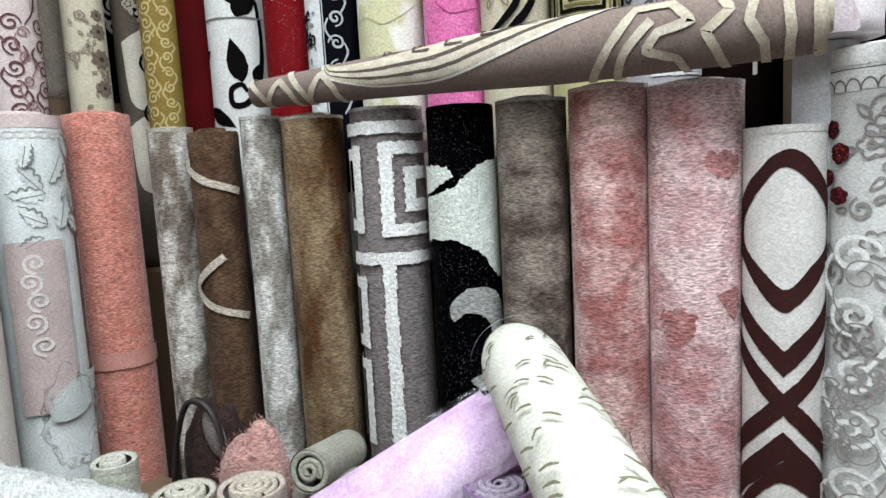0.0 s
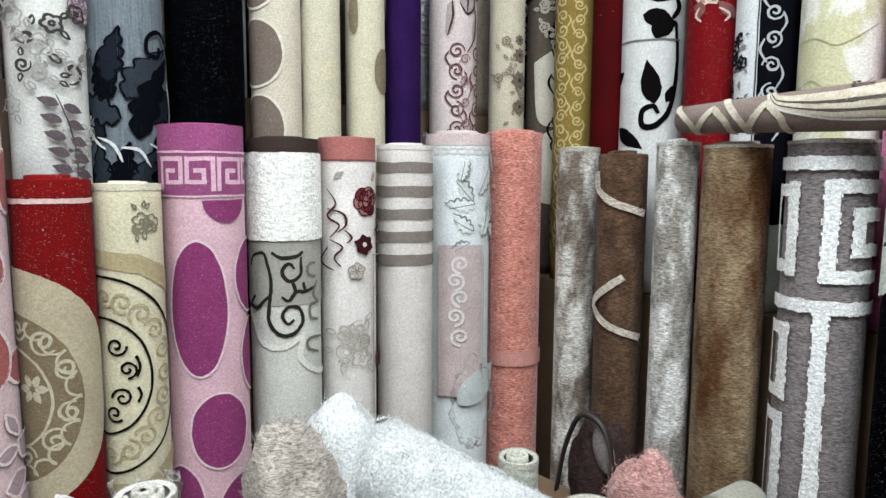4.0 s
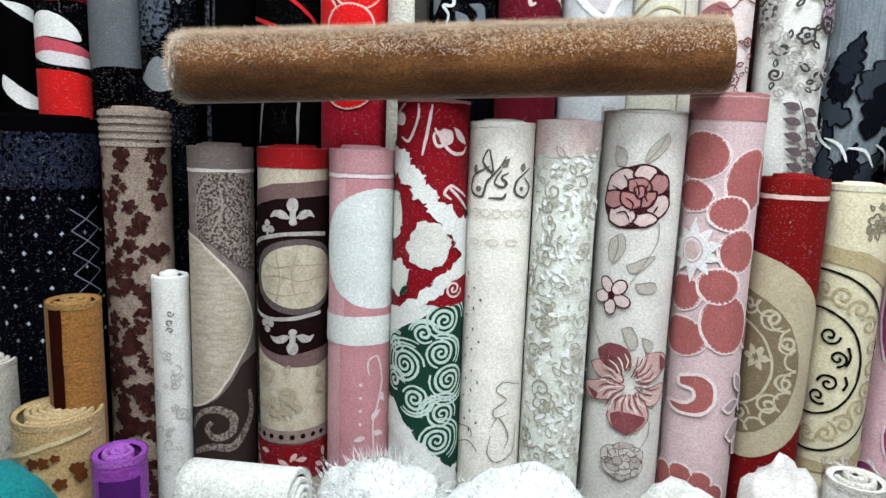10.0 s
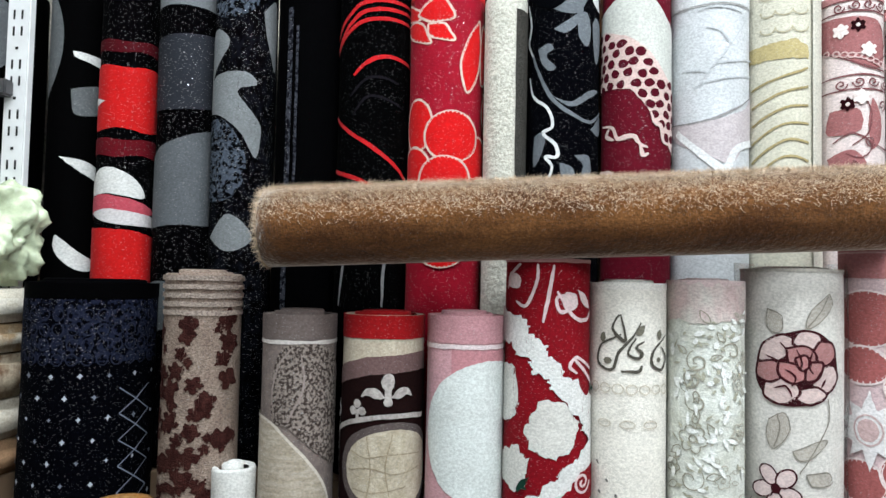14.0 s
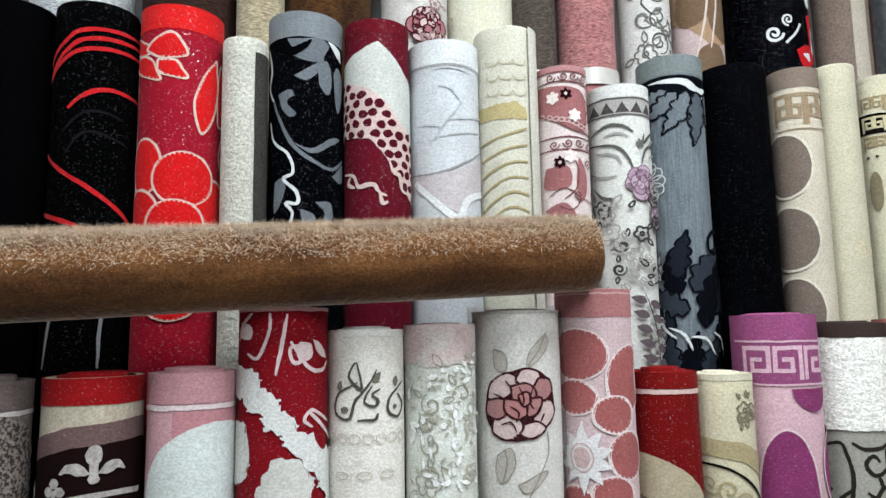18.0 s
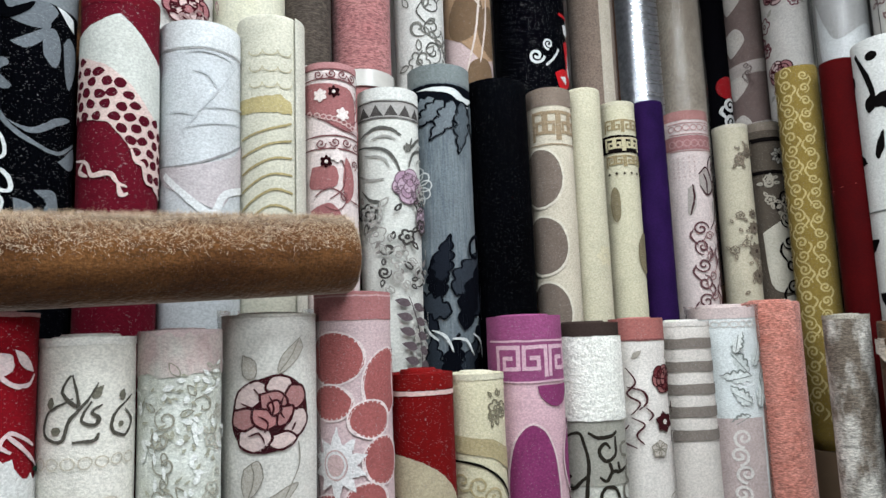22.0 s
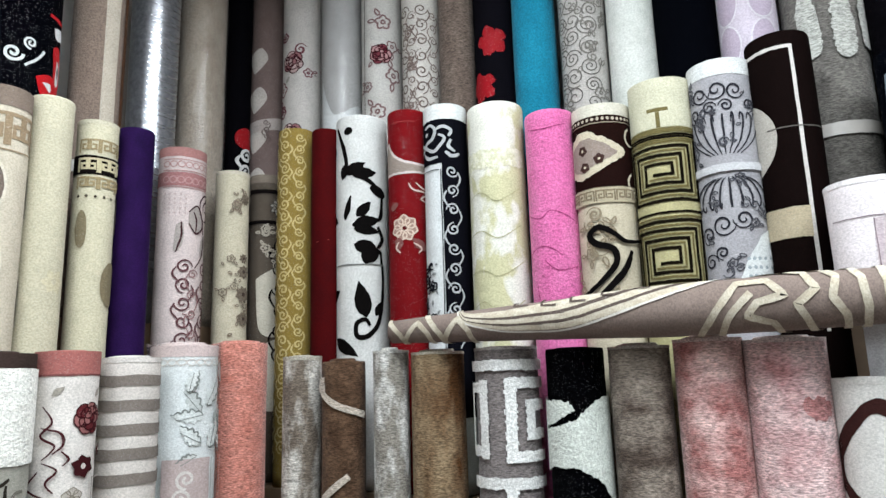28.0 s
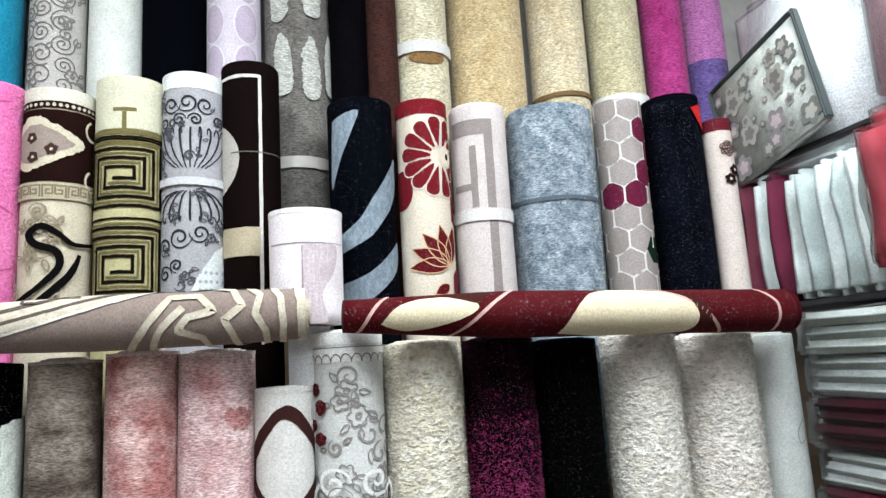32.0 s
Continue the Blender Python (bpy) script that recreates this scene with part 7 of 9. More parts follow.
R.band(0.055, 0.07, V(24, 20, 20), "border_band")
R.band(0.17, 0.182, V(24, 20, 20), "border_band")
scrolls(R, V(24, 20, 20), 0.24, 0.7, 0.075, 0.026, 0.008, -0.3, 0.3)
floral(R, V(170, 160, 144), 0.19, 0.34, R.rng, 7, 0.018, 0.004)


# ---- second row, north side ----
gold = V(138, 114, 52)
R = roll("M23", "mustard gold rolled rug with raised scrollwork", gold)
scrolls(R, V(196, 174, 112), 0.0, 1.1, 0.042, 0.021, 0.0065, -0.45, 0.45)
scrolls(R, V(196, 174, 112), 0.02, 1.1, 0.042, 0.016, 0.006, 0.55, 0.95)
scrolls(R, V(196, 174, 112), 0.02, 1.1, 0.042, 0.016, 0.006, -0.95, -0.55)
R = roll("M24", "dark red velvet rolled rug", pile((78, 5, 8), "velvet", (64, 4, 8), 0.9, 14))
R.motif("pale_scratch", V(150, 70, 66), (), [([(R.S(-0.6), 0.4), (R.S(0.0), 0.392), (R.S(0.7), 0.386)], 0.002)])
R = roll("M25", "white rolled rug with a black trailing flower branch", V(206, 206, 202))
bk = V(18, 16, 16)
bold = [ellipse(0.002, 0.056, 0.016, 0.014), ellipse(0.105, 0.262, 0.034, 0.018, 30, 20), ellipse(-0.085, 0.12, 0.022, 0.03, 30, 30)]
bold += [leaf(*q) for q in ((-0.01, 0.205, 0.08, 0.04, -28), (0.015, 0.208, 0.085, 0.04, -6), (-0.02, 0.22, 0.06, 0.034, -75), (-0.01, 0.36, 0.09, 0.022, -75), (0.015, 0.378, 0.1, 0.042, -14), (0.02, 0.388, 0.09, 0.034, 6), (0.03, 0.35, 0.07, 0.034, -48), (0.02, 0.44, 0.095, 0.048, 14), (0.05, 0.495, 0.075, 0.042, -32), (0.06, 0.505, 0.07, 0.04, -85), (0.06, 0.675, 0.12, 0.054, -102), (0.09, 0.67, 0.06, 0.03, -60), (-0.06, 0.735, 0.11, 0.04, 32), (-0.1, 0.34, 0.06, 0.034, 20), (-0.1, 0.61, 0.07, 0.038, -20))]
R.motif("black_leaf", bk, [ragged(q, 0.0012, R.rng, 0.006) for q in bold])
R.motif("black_stem", bk, (), [(c, taper(c, 0.016, 0.6)) for c in (smooth(q, 8) for q in ([(-0.047, 0.038), (-0.02, 0.1), (-0.008, 0.139), (0.0, 0.2)], [(0.111, 0.46), (0.122, 0.557), (0.108, 0.671), (0.071, 0.727), (0.032, 0.733), (0.029, 0.693), (0.057, 0.68), (0.071, 0.7)], [(0.03, 0.21), (0.07, 0.23), (0.1, 0.25)], [(0.12, 0.28), (0.115, 0.34), (0.1, 0.36)], [(0.1, 0.38), (0.12, 0.42), (0.1, 0.45)]))])
R.motif("grey_line", V(110, 110, 106), (), [([(-0.13 + 0.013 * k, 0.505) for k in range(21)], 0.005)])
R = roll("M26", "red rolled rug with a beige daisy and a taupe crescent", V(112, 9, 16))
R.motif("crescent", V(142, 128, 118), [smooth([(-0.1392, 0.1459), (-0.0675, 0.1338), (-0.0367, 0.1097), (-0.0208, 0.1459), (0.0262, 0.1761), (0.1428, 0.1861), (0.1442, 0.2042), (0.029, 0.2082), (-0.1336, 0.2163)], 5)])
R.motif("crescent_edge", V(206, 192, 184), (), [(c, taper(c, 0.0085, 0.5)) for c in (smooth(q, 6) for q in ([(-0.0371, 0.1056), (-0.0265, 0.1358), (-0.0007, 0.164), (0.0397, 0.1801), (0.1198, 0.1851)], [(-0.1222, 0.2163), (0.0055, 0.2123), (0.1215, 0.2062)], [(-0.0369, 0.1076), (-0.0532, 0.1237), (-0.0711, 0.1408)],))])
fx, fy = 0.0175, 0.3903
fp = petals(fx, fy, 0.042, 7, 0.95, 0.2, 10)
R.motif("petal", V(150, 120, 108), fp)
R.motif("petal_outline", V(206, 180, 160), (), [(closed(q), 0.005) for q in fp])
R.motif("flower_heart", V(80, 12, 16), [ellipse(fx, fy, 0.011, 0.011, 14)])
R.motif("petal_outline", V(206, 176, 164), (), [(c, taper(c, 0.006, 0.4)) for c in (smooth(q, 6) for q in ([(0.0324, 0.2465), (0.0488, 0.2686), (0.1018, 0.2746), (0.0723, 0.2968), (0.1066, 0.3068)], [(0.0543, 0.2445), (0.0802, 0.2616), (0.1097, 0.2586)], [(0.0001, 0.4326), (-0.0098, 0.4527), (0.0052, 0.4678)], [(0.0439, 0.4376), (0.0694, 0.4527), (0.0591, 0.4698)],))])
R.motif("leaf", V(120, 74, 70), [loop(q) for q in ([(-0.033, 0.3219), (-0.0158, 0.3068), (-0.0003, 0.3119), (-0.0172, 0.332)], [(-0.0177, 0.4276), (0.0014, 0.4195), (0.0145, 0.4396), (-0.0036, 0.4577)], [(0.0423, 0.4225), (0.0765, 0.4326), (0.1019, 0.4628), (0.0534, 0.4527)],)])
R.motif("pale_scratch", V(150, 60, 60), (), [(smooth([(-0.0627, 0.0503), (-0.0078, 0.0453), (0.0558, 0.0412)], 5), 0.002)])
R = roll("M27", "white and black rolled rug with silver scroll border", V(206, 210, 210), V(212, 214, 212), hemh=0.05)
R.band(0.05, 0.192, V(16, 16, 22), "border_band")
R.motif("black_side", V(16, 16, 22), [rect(R.S(0.25), 0.19, 0.13, 0.95)])
sg = V(170, 172, 174)
R.motif("silver_scroll", sg, (), [(c, taper(c, 0.0105, 0.6)) for c in (smooth(q, 6) for q in ([(-0.0454, 0.0724), (-0.0185, 0.0664), (-0.0014, 0.0855), (-0.0119, 0.1107), (-0.0362, 0.1227), (-0.0653, 0.1459), (-0.1108, 0.1408)], [(-0.0723, 0.0724), (-0.0802, 0.1107), (-0.0411, 0.1328), (-0.0076, 0.1529), (0.0162, 0.1328), (0.0272, 0.1107), (0.0087, 0.0986)], [(-0.0014, 0.0855), (0.0194, 0.0744), (0.0471, 0.0865), (0.0395, 0.1066)], [(0.0465, 0.1157), (0.0377, 0.1388), (0.0583, 0.1559)], [(-0.0518, 0.1509), (-0.0276, 0.173), (0.0059, 0.171)], [(-0.0421, 0.0956), (-0.0296, 0.0905)], [(0.0283, 0.1559), (0.048, 0.171), (0.0737, 0.161)],))])
scrolls(R, sg, 0.2, 0.75, 0.06, 0.02, 0.006, 0.5, 0.75)
R.motif("panel_line", V(60, 62, 64), (), [([(R.S(0.2), 0.21 + 0.03 * k) for k in range(20)], 0.003), ([(-0.1 + 0.012 * k, 0.212) for k in range(10)], 0.003)])
floral(R, V(30, 30, 36), 0.5, 0.7, R.rng, 12, 0.016, 0.004, -0.9, -0.3, leafmat=V(120, 124, 124))
R = roll("M28", "pale lime cream rolled rug with embossed shiny patches", pile((196, 192, 150), "velvet", (222, 220, 206), 0.12, 8, (1, 1, 0.6)))
R.motif("shiny_band", pile((206, 204, 168), "velvet", (226, 224, 200), 0.3, 60, (1, 1, 1), glitter=0.8), [ragged(rect(-0.11, 0.15, 0.12, 0.205), 0.004, R.rng)])
R.motif("embossed_edge", V(172, 170, 128), (), [(smooth([(R.S(-0.9), 0.3 + 0.11 * k), (R.S(-0.3), 0.28 + 0.11 * k + R.rng.uniform(-0.02, 0.02)), (R.S(0.3), 0.31 + 0.11 * k), (R.S(0.9), 0.27 + 0.11 * k)], 6), 0.0025) for k in range(4)])
R = roll("M29", "hot pink plush rolled rug with creases", pile((206, 88, 146), "fleece", (216, 106, 160), 0.8, 14))
# wrinkles have no depth; darker pink lines paint their shade
trace(R, "crease", V(150, 50, 100), 0.0025, [(-0.9, 0.3), (-0.3, 0.32), (0.2, 0.3), (0.9, 0.33)], [(-0.9, 0.42), (-0.2, 0.4), (0.5, 0.43)], [(-0.2, 0.44), (0.3, 0.47), (0.9, 0.46)], [(-0.7, 0.05), (0.0, 0.06), (0.8, 0.045)], [(-0.8, 0.55), (-0.4, 0.57), (0.6, 0.56)], [(-0.6, 0.5), (-0.5, 0.55)])
dkb, crm = V(32, 18, 16), V(192, 180, 154)
R = roll("M30", "dark brown and cream rolled rug with a triangle and black swirls", crm, V(202, 196, 178), hemh=0.035)
R.band(0.036, 0.055, V(40, 26, 24), "border_band")
R.motif("bead", V(180, 170, 150), [ellipse(-0.12 + 0.014 * k, 0.0455, 0.005, 0.005, 8) for k in range(18)])
R.band(0.058, 0.24, dkb, "dark_field")
R.motif("triangle", crm, [ragged([(-0.11, 0.11), (-0.06, 0.08), (-0.03, 0.075), (0.03, 0.105), (0.08, 0.134), (0.075, 0.155), (0.01, 0.19), (-0.046, 0.216), (-0.11, 0.19)], 0.003, R.rng, 0.006)])
R.motif("inner_triangle", V(140, 124, 114), [ragged([(-0.09, 0.12), (-0.05, 0.098), (-0.025, 0.096), (0.022, 0.118), (0.055, 0.142), (0.05, 0.152), (0.0, 0.174), (-0.046, 0.196), (-0.09, 0.178)], 0.002, R.rng, 0.006)])
for f, y in ((-0.5, 0.13), (-0.45, 0.18), (0.05, 0.16)):
    blossom(R, f, y, 0.016, 5, V(60, 40, 36), crm)
R.motif("crescent", crm, (), [(ellipse(R.S(0.95), 0.1, 0.02, 0.025, 14, 0, 60, 250), 0.006), (ellipse(R.S(0.95), 0.23, 0.02, 0.025, 14, 0, 60, 250), 0.006)])
R.band(0.243, 0.285, V(170, 158, 130), "key_band")
greek(R, V(120, 106, 84), 0.25, 0.028, 0.004, 9)
R.motif("black_swirl", bk, (), [(c, taper(c, 0.017, 0.5)) for c in (smooth(q, 8) for q in ([(-0.11, 0.54), (-0.06, 0.53), (-0.013, 0.5), (0.027, 0.452), (0.022, 0.414), (-0.02, 0.395), (-0.035, 0.37), (-0.01, 0.352), (0.025, 0.37), (0.056, 0.395), (0.11, 0.391)], [(-0.02, 0.54), (0.01, 0.514), (0.052, 0.465), (0.07, 0.42)]))], lift=0.0075)
floral(R, V(130, 116, 94), 0.31, 0.44, R.rng, 5, 0.022, 0.0035)
floral(R, V(150, 136, 112), 0.45, 0.62, R.rng, 5, 0.022, 0.0035)
khk, olv = V(172, 164, 118), V(104, 94, 56)
R = roll("M31", "khaki rolled rug with olive and black maze lines", khk, V(194, 190, 162), hemh=0.14)
R.motif("olive_t", olv, [rect(-0.03, 0.085, 0.025, 0.095), rect(-0.007, 0.0955, 0.003, 0.14)])
R.band(0.142, 0.156, olv, "olive_band")
blk31, ol31 = [], []
for cy, hh in ((0.255, 0.085), (0.485, 0.09)):
    blk31 += bars(square_spiral(-0.012, cy, 0.105, hh, 0.0235, 4), 0.0085)
    ol31 += bars(square_spiral(-0.012, cy, 0.105 - 0.0115, hh - 0.0115, 0.0235, 3), 0.0055)
for y in (0.165, 0.375, 0.593, 0.64):
    blk31 += bars([(-0.15, y - 0.003), (0.15, y - 0.003)], 0.006)
    ol31 += bars([(-0.15, y + 0.0095), (0.15, y + 0.0095)], 0.005)
R.motif("maze_line", V(24, 20, 14), blk31)
R.motif("olive_line", olv, ol31)
R = roll("M32", "silver grey rolled rug with black lacework and a white top", V(154, 152, 156), V(204, 206, 204), hemh=0.045)
lace = []
for k in range(9):
    x = -0.1 + 0.025 * k
    lace.append(smooth([(x * 0.35, 0.26), (x * 0.75, 0.225), (x, 0.185), (x * 1.02, 0.16), (x * 0.88, 0.152), (x * 0.82, 0.17)], 6))
    lace.append(smooth([(x * 0.3, 0.32), (x * 0.7, 0.335), (x, 0.365), (x * 1.02, 0.39), (x * 0.9, 0.398), (x * 0.84, 0.385)], 6))
for f, y, z, a, q in ((-0.6, 0.09, 0.026, 0, 1), (-0.1, 0.085, 0.028, 180, -1), (0.45, 0.09, 0.026, 0, 1), (0.8, 0.13, 0.02, 90, -1), (-0.8, 0.14, 0.02, 90, 1), (-0.35, 0.13, 0.018, 0, -1), (0.15, 0.13, 0.018, 180, 1), (-0.3, 0.44, 0.03, 0, 1), (0.3, 0.43, 0.026, 180, -1), (-0.75, 0.46, 0.024, 90, 1), (-0.75, 0.53, 0.022, 0, -1), (-0.4, 0.51, 0.018, 90, 1)):
    lace.append(curl(R.S(f), y, z, 1.6, a, q))
R.motif("black_lace", V(40, 40, 46), (), [(c, taper(c, 0.0055, 0.4)) for c in lace])
floral(R, V(70, 70, 76), 0.06, 0.27, R.rng, 12, 0.014, 0.0026)
floral(R, V(70, 70, 76), 0.32, 0.6, R.rng, 12, 0.014, 0.0026)
R.band(0.285, 0.305, V(190, 190, 192), "tie_band", lift=0.006)
R.motif("white_corner", V(206, 210, 208), [[(R.S(-0.1), 0.6), (R.S(0.3), 0.53), (R.S(0.7), 0.475), (R.S(1), 0.44), (R.S(1), 0.7), (R.S(-0.2), 0.7)]])
R.motif("dot", V(150, 160, 164), [ellipse(R.S(0.3 + 0.15 * (k % 5)), 0.53 + 0.022 * (k // 5), 0.005, 0.005, 8) for k in range(20)])
R = roll("M33", "dark brown rolled rug with white line frame and a pale disc", V(20, 13, 12))
R.motif("disc", V(170, 164, 154), [ellipse(R.S(-1.0), 0.27, 0.095, 0.1)])
R.motif("white_frame", V(196, 190, 184), bars([(-0.13, 0.045), (R.S(0.32), 0.045), (R.S(0.32), 0.75)], 0.009))
R.motif("cream_band", V(170, 156, 128), [rect(-0.13, 0.455, R.S(0.28), 0.53)])
# a streak of gloss, painted on as a thin grey line
R.motif("gloss_line", V(90, 84, 80), (), [([(-0.05 + 0.012 * k, 0.255) for k in range(14)], 0.003)])

# a short roll that stands in front, on the front row's ledge
R = Roll("short pale pink rolled rug with a lilac panel", 0.1, 1.349, 0.088, 1.699, 1.425, NORTH, V(224, 214, 216), V(226, 220, 220), group=BACK, hemh=0.012)
R.motif("panel_line", V(120, 104, 110), (), [([(-0.1 + 0.012 * k, 0.085) for k in range(18)], 0.002), ([(R.S(-0.15), 0.09 + 0.014 * k) for k in range(13)], 0.002)])
R.motif("lilac_panel", pile((182, 164, 170), "velvet", (196, 182, 184), 0.8, 60, (3, 3, 0.3)), [loop([(R.S(-0.15), 0.09), (R.S(0.75), 0.09), (R.S(0.7), 0.15), (R.S(0.35), 0.21), (R.S(0.5), 0.268), (R.S(-0.15), 0.268)])])
R = Roll("pale silver-grey rolled rug standing behind the front row", 0.103, 1.37, 0.05, 1.421, 0.1, NORTH, V(190, 190, 192), V(196, 196, 198), group=FRONT)

nv, gs = pile((4, 7, 14), "velvet", glitter=0.12), pile((124, 138, 148), "velvet", (104, 116, 128), 0.5, 90, glitter=0.5)
R = roll("M35", "navy rolled rug with slanting silver-blue bands", nv)
R.motif("silver_band", gs, [loop([(R.S(-0.9), 0.06), (R.S(-0.2), 0.04), (R.S(-0.4), 0.1), (R.S(-0.7), 0.17), (R.S(-0.95), 0.25)]), loop([(R.S(-0.9), 0.4), (R.S(-0.3), 0.35), (R.S(0.3), 0.27), (R.S(0.95), 0.16), (R.S(0.98), 0.23), (R.S(0.4), 0.36), (R.S(-0.2), 0.41), (R.S(-0.9), 0.44)]), loop([(R.S(-0.8), 0.52), (R.S(0.0), 0.49), (R.S(0.95), 0.4), (R.S(0.95), 0.46), (R.S(0.2), 0.55), (R.S(-0.7), 0.6)])])
bg = V(104, 16, 26)
R = roll("M36", "cream rolled rug with burgundy petals, a daisy and leaves", V(206, 192, 172), V(112, 18, 28), hemh=0.045)
R.motif("burgundy_side", bg, [loop([(-0.13, 0.2), (-0.06, 0.21), (-0.05, 0.27), (-0.075, 0.31), (-0.13, 0.3)]), rect(R.S(0.8), 0.04, 0.12, 0.35)])
dp = [wedge(0.034, 0.168, 0.03, 0.118, 80 + 26 * k, 12) for k in range(9)] + [wedge(0.034, 0.168, 0.03, 0.08, -40 + 30 * k, 13) for k in range(4)]
R.motif("petal", bg, dp)
R.motif("petal_outline", V(214, 200, 182), (), [(closed(q), 0.0034) for q in dp])
R.motif("daisy_heart", V(210, 196, 172), [scallop(R.S(0.72), 0.165, 0.034, 10, 0.3)])
R.motif("daisy_centre", bk, [ellipse(R.S(0.72), 0.165, 0.008, 0.01, 12)])
dl = [leaf(R.S(0.55), 0.475, 0.115, 0.042, 178 + 26 * k) for k in range(5)] + [leaf(R.S(0.5), 0.53, 0.05, 0.03, 150)]
R.motif("leaf", V(84, 14, 22), dl)
R.motif("leaf_outline", V(206, 160, 120), (), [(closed(q), 0.003) for q in dl])
R.motif("burgundy_side", bg, [loop([(R.S(0.7), 0.5), (R.S(1), 0.47), (R.S(1), 0.6), (R.S(0.75), 0.57)])])
R = roll("M37", "pale pink-beige rolled rug with grey angular lines, taped", V(196, 184, 180))
ga = V(134, 124, 120)
R.motif("grey_line", ga, bars([(R.S(-0.95), 0.085), (R.S(0.05), 0.065), (R.S(0.05), 0.75)], 0.026) + bars([(R.S(-0.95), 0.25), (R.S(-0.6), 0.25)], 0.02) + bars([(R.S(-0.5), 0.14), (R.S(-0.5), 0.3)], 0.02))
R.band(0.315, 0.35, V(206, 200, 196), "tie_band", lift=0.005)
bs = pile((104, 120, 132), "shag", (162, 174, 184), 0.7, 26, (1, 1, 1))
R = roll("M38", "blue-grey shaggy rug bundle tied round the middle", bs, wob=0.03)
R.tufts(bs, 0.014, 14000, 0.0034)
R.band(0.285, 0.297, V(80, 90, 100), "tie_cord", lift=0.004)
R = roll("M39", "taupe rolled rug with white-lined hexagons, some burgundy", V(150, 140, 136))
hx, hb, hl = [], [], []
for q in range(10):
    for p in range(-2, 3):
        cx, cy = 0.078 * p + (0.039 if q % 2 else 0), 0.03 + 0.068 * q
        hexa = [(cx + 0.045 * math.cos(radians(30 + 60 * k)), cy + 0.045 * math.sin(radians(30 + 60 * k))) for k in range(6)]
        hl.append((closed(hexa), 0.006))
        if (p, q) in ((0, 1), (0, 3), (-1, 4), (0, 4), (1, 2)):
            hb.append(hexa)
        elif (p + q) % 2:
            hx.append(hexa)
R.motif("hexagon", V(140, 130, 124), hx)
R.motif("burgundy_hexagon", V(92, 22, 48), hb)
R.motif("green_hexagon", V(22, 40, 30), [[(0.05 + 0.04 * math.cos(radians(60 * k)), 0.47 + 0.045 * math.sin(radians(60 * k))) for k in range(6)]])
R.motif("hexagon_outline", V(208, 202, 198), (), hl)
nb = pile((6, 7, 14), "shag", (14, 16, 26), 0.9, 20, glitter=0.2)
R = roll("M40", "navy rolled rug with a red corner", nb, V(10, 11, 18), hemh=0.02)
R.tufts(nb, 0.007, 4000, 0.0025)
R.motif("red_corner", V(190, 24, 24), [[(R.S(0.12), 0.05), (R.S(0.6), 0.03), (R.S(0.62), 0.12), (R.S(0.45), 0.1)]], lift=0.008)
R = roll("M41", "cream rolled rug with dark roses and a burgundy hem", V(206, 190, 180), V(96, 24, 34), hemh=0.04)
rose(R, 0.0, 0.1, 0.026, V(40, 24, 26), V(160, 130, 124), None, 0.003)
blossom(R, 0.3, 0.17, 0.02, 6, V(40, 26, 26), crm)
blossom(R, -0.1, 0.2, 0.02, 6, V(40, 26, 26), crm)

# ---- top row ----
def sh(key, label, c1, c2, n=3500, ln=0.008, hem=None):
    m = pile(c1, "shag", c2, 0.9, 18, (1, 1, 0.7))
    R = roll(key, label, m)
    R.tufts(m, ln * 0.8, n, 0.0028)
    return R


def tape(R, y, h=0.035):
    R.band(y, y + h, plain("packing_tape", (196, 190, 182), 0.25), "packing_tape", lift=0.006)


roll("T0", "white plush rolled rug", pile((196, 198, 198), "fleece"))
sh("T1", "white shaggy rolled rug", (200, 194, 180), (186, 178, 160))
sh("T2", "silver-white shaggy rolled rug", (160, 164, 168), (190, 192, 194), 5000)
sh("T3", "dark brown shaggy rolled rug", (44, 28, 24), (56, 38, 32), 4000)
sh("T4", "beige shaggy rolled rug", (160, 146, 116), (176, 162, 130), 2500)
R = sh("T5", "brown and dark shaggy rolled rug", (88, 58, 30), (40, 22, 16), 4000)
R = roll("T6", "white rolled rug with wine red roses", V(204, 198, 192))
for q in range(4):
    rose(R, 0.15, 0.2 + 0.19 * q, 0.05, V(70, 20, 28), V(206, 176, 172), V(160, 100, 104), 0.005)
    floral(R, V(150, 120, 118), 0.12 + 0.19 * q, 0.28 + 0.19 * q, R.rng, 5, 0.02, 0.003)
roll("T7", "pale yellow cream rolled rug", pile((208, 203, 174), "velvet", (214, 210, 188), 0.8, 12))
tape(sh("T8", "dark grey-brown shaggy rolled rug with clear tape", (70, 62, 56), (86, 76, 68), 2500), 0.84)
R = sh("T9", "dusty pink shaggy rolled rug with clear tape", (158, 96, 96), (176, 116, 114), 4500)
tape(R, 0.83, 0.045)
R.motif("scalloped_edge", V(206, 196, 188), [ellipse(R.S(0.97), 0.5 + 0.035 * k, 0.016, 0.016, 14) for k in range(20)])
R = roll("T10", "white rolled rug with grey-green lace scrolls", V(206, 204, 198))
scrolls(R, V(84, 82, 78), 0.35, 1.3, 0.07, 0.034, 0.005, -0.2, 0.25)
floral(R, V(110, 108, 102), 0.35, 1.3, R.rng, 22, 0.026, 0.004)
R = roll("T11", "pale pink rolled rug with brown paisley drops", V(194, 168, 166))
R.motif("brown_field", V(164, 130, 100), [[(-0.14, 0), (0.14, 0), (0.14, 0.84), (0.08, 0.78), (0.05, 0.7), (0.0, 0.72), (-0.06, 0.66), (-0.14, 0.62)]])
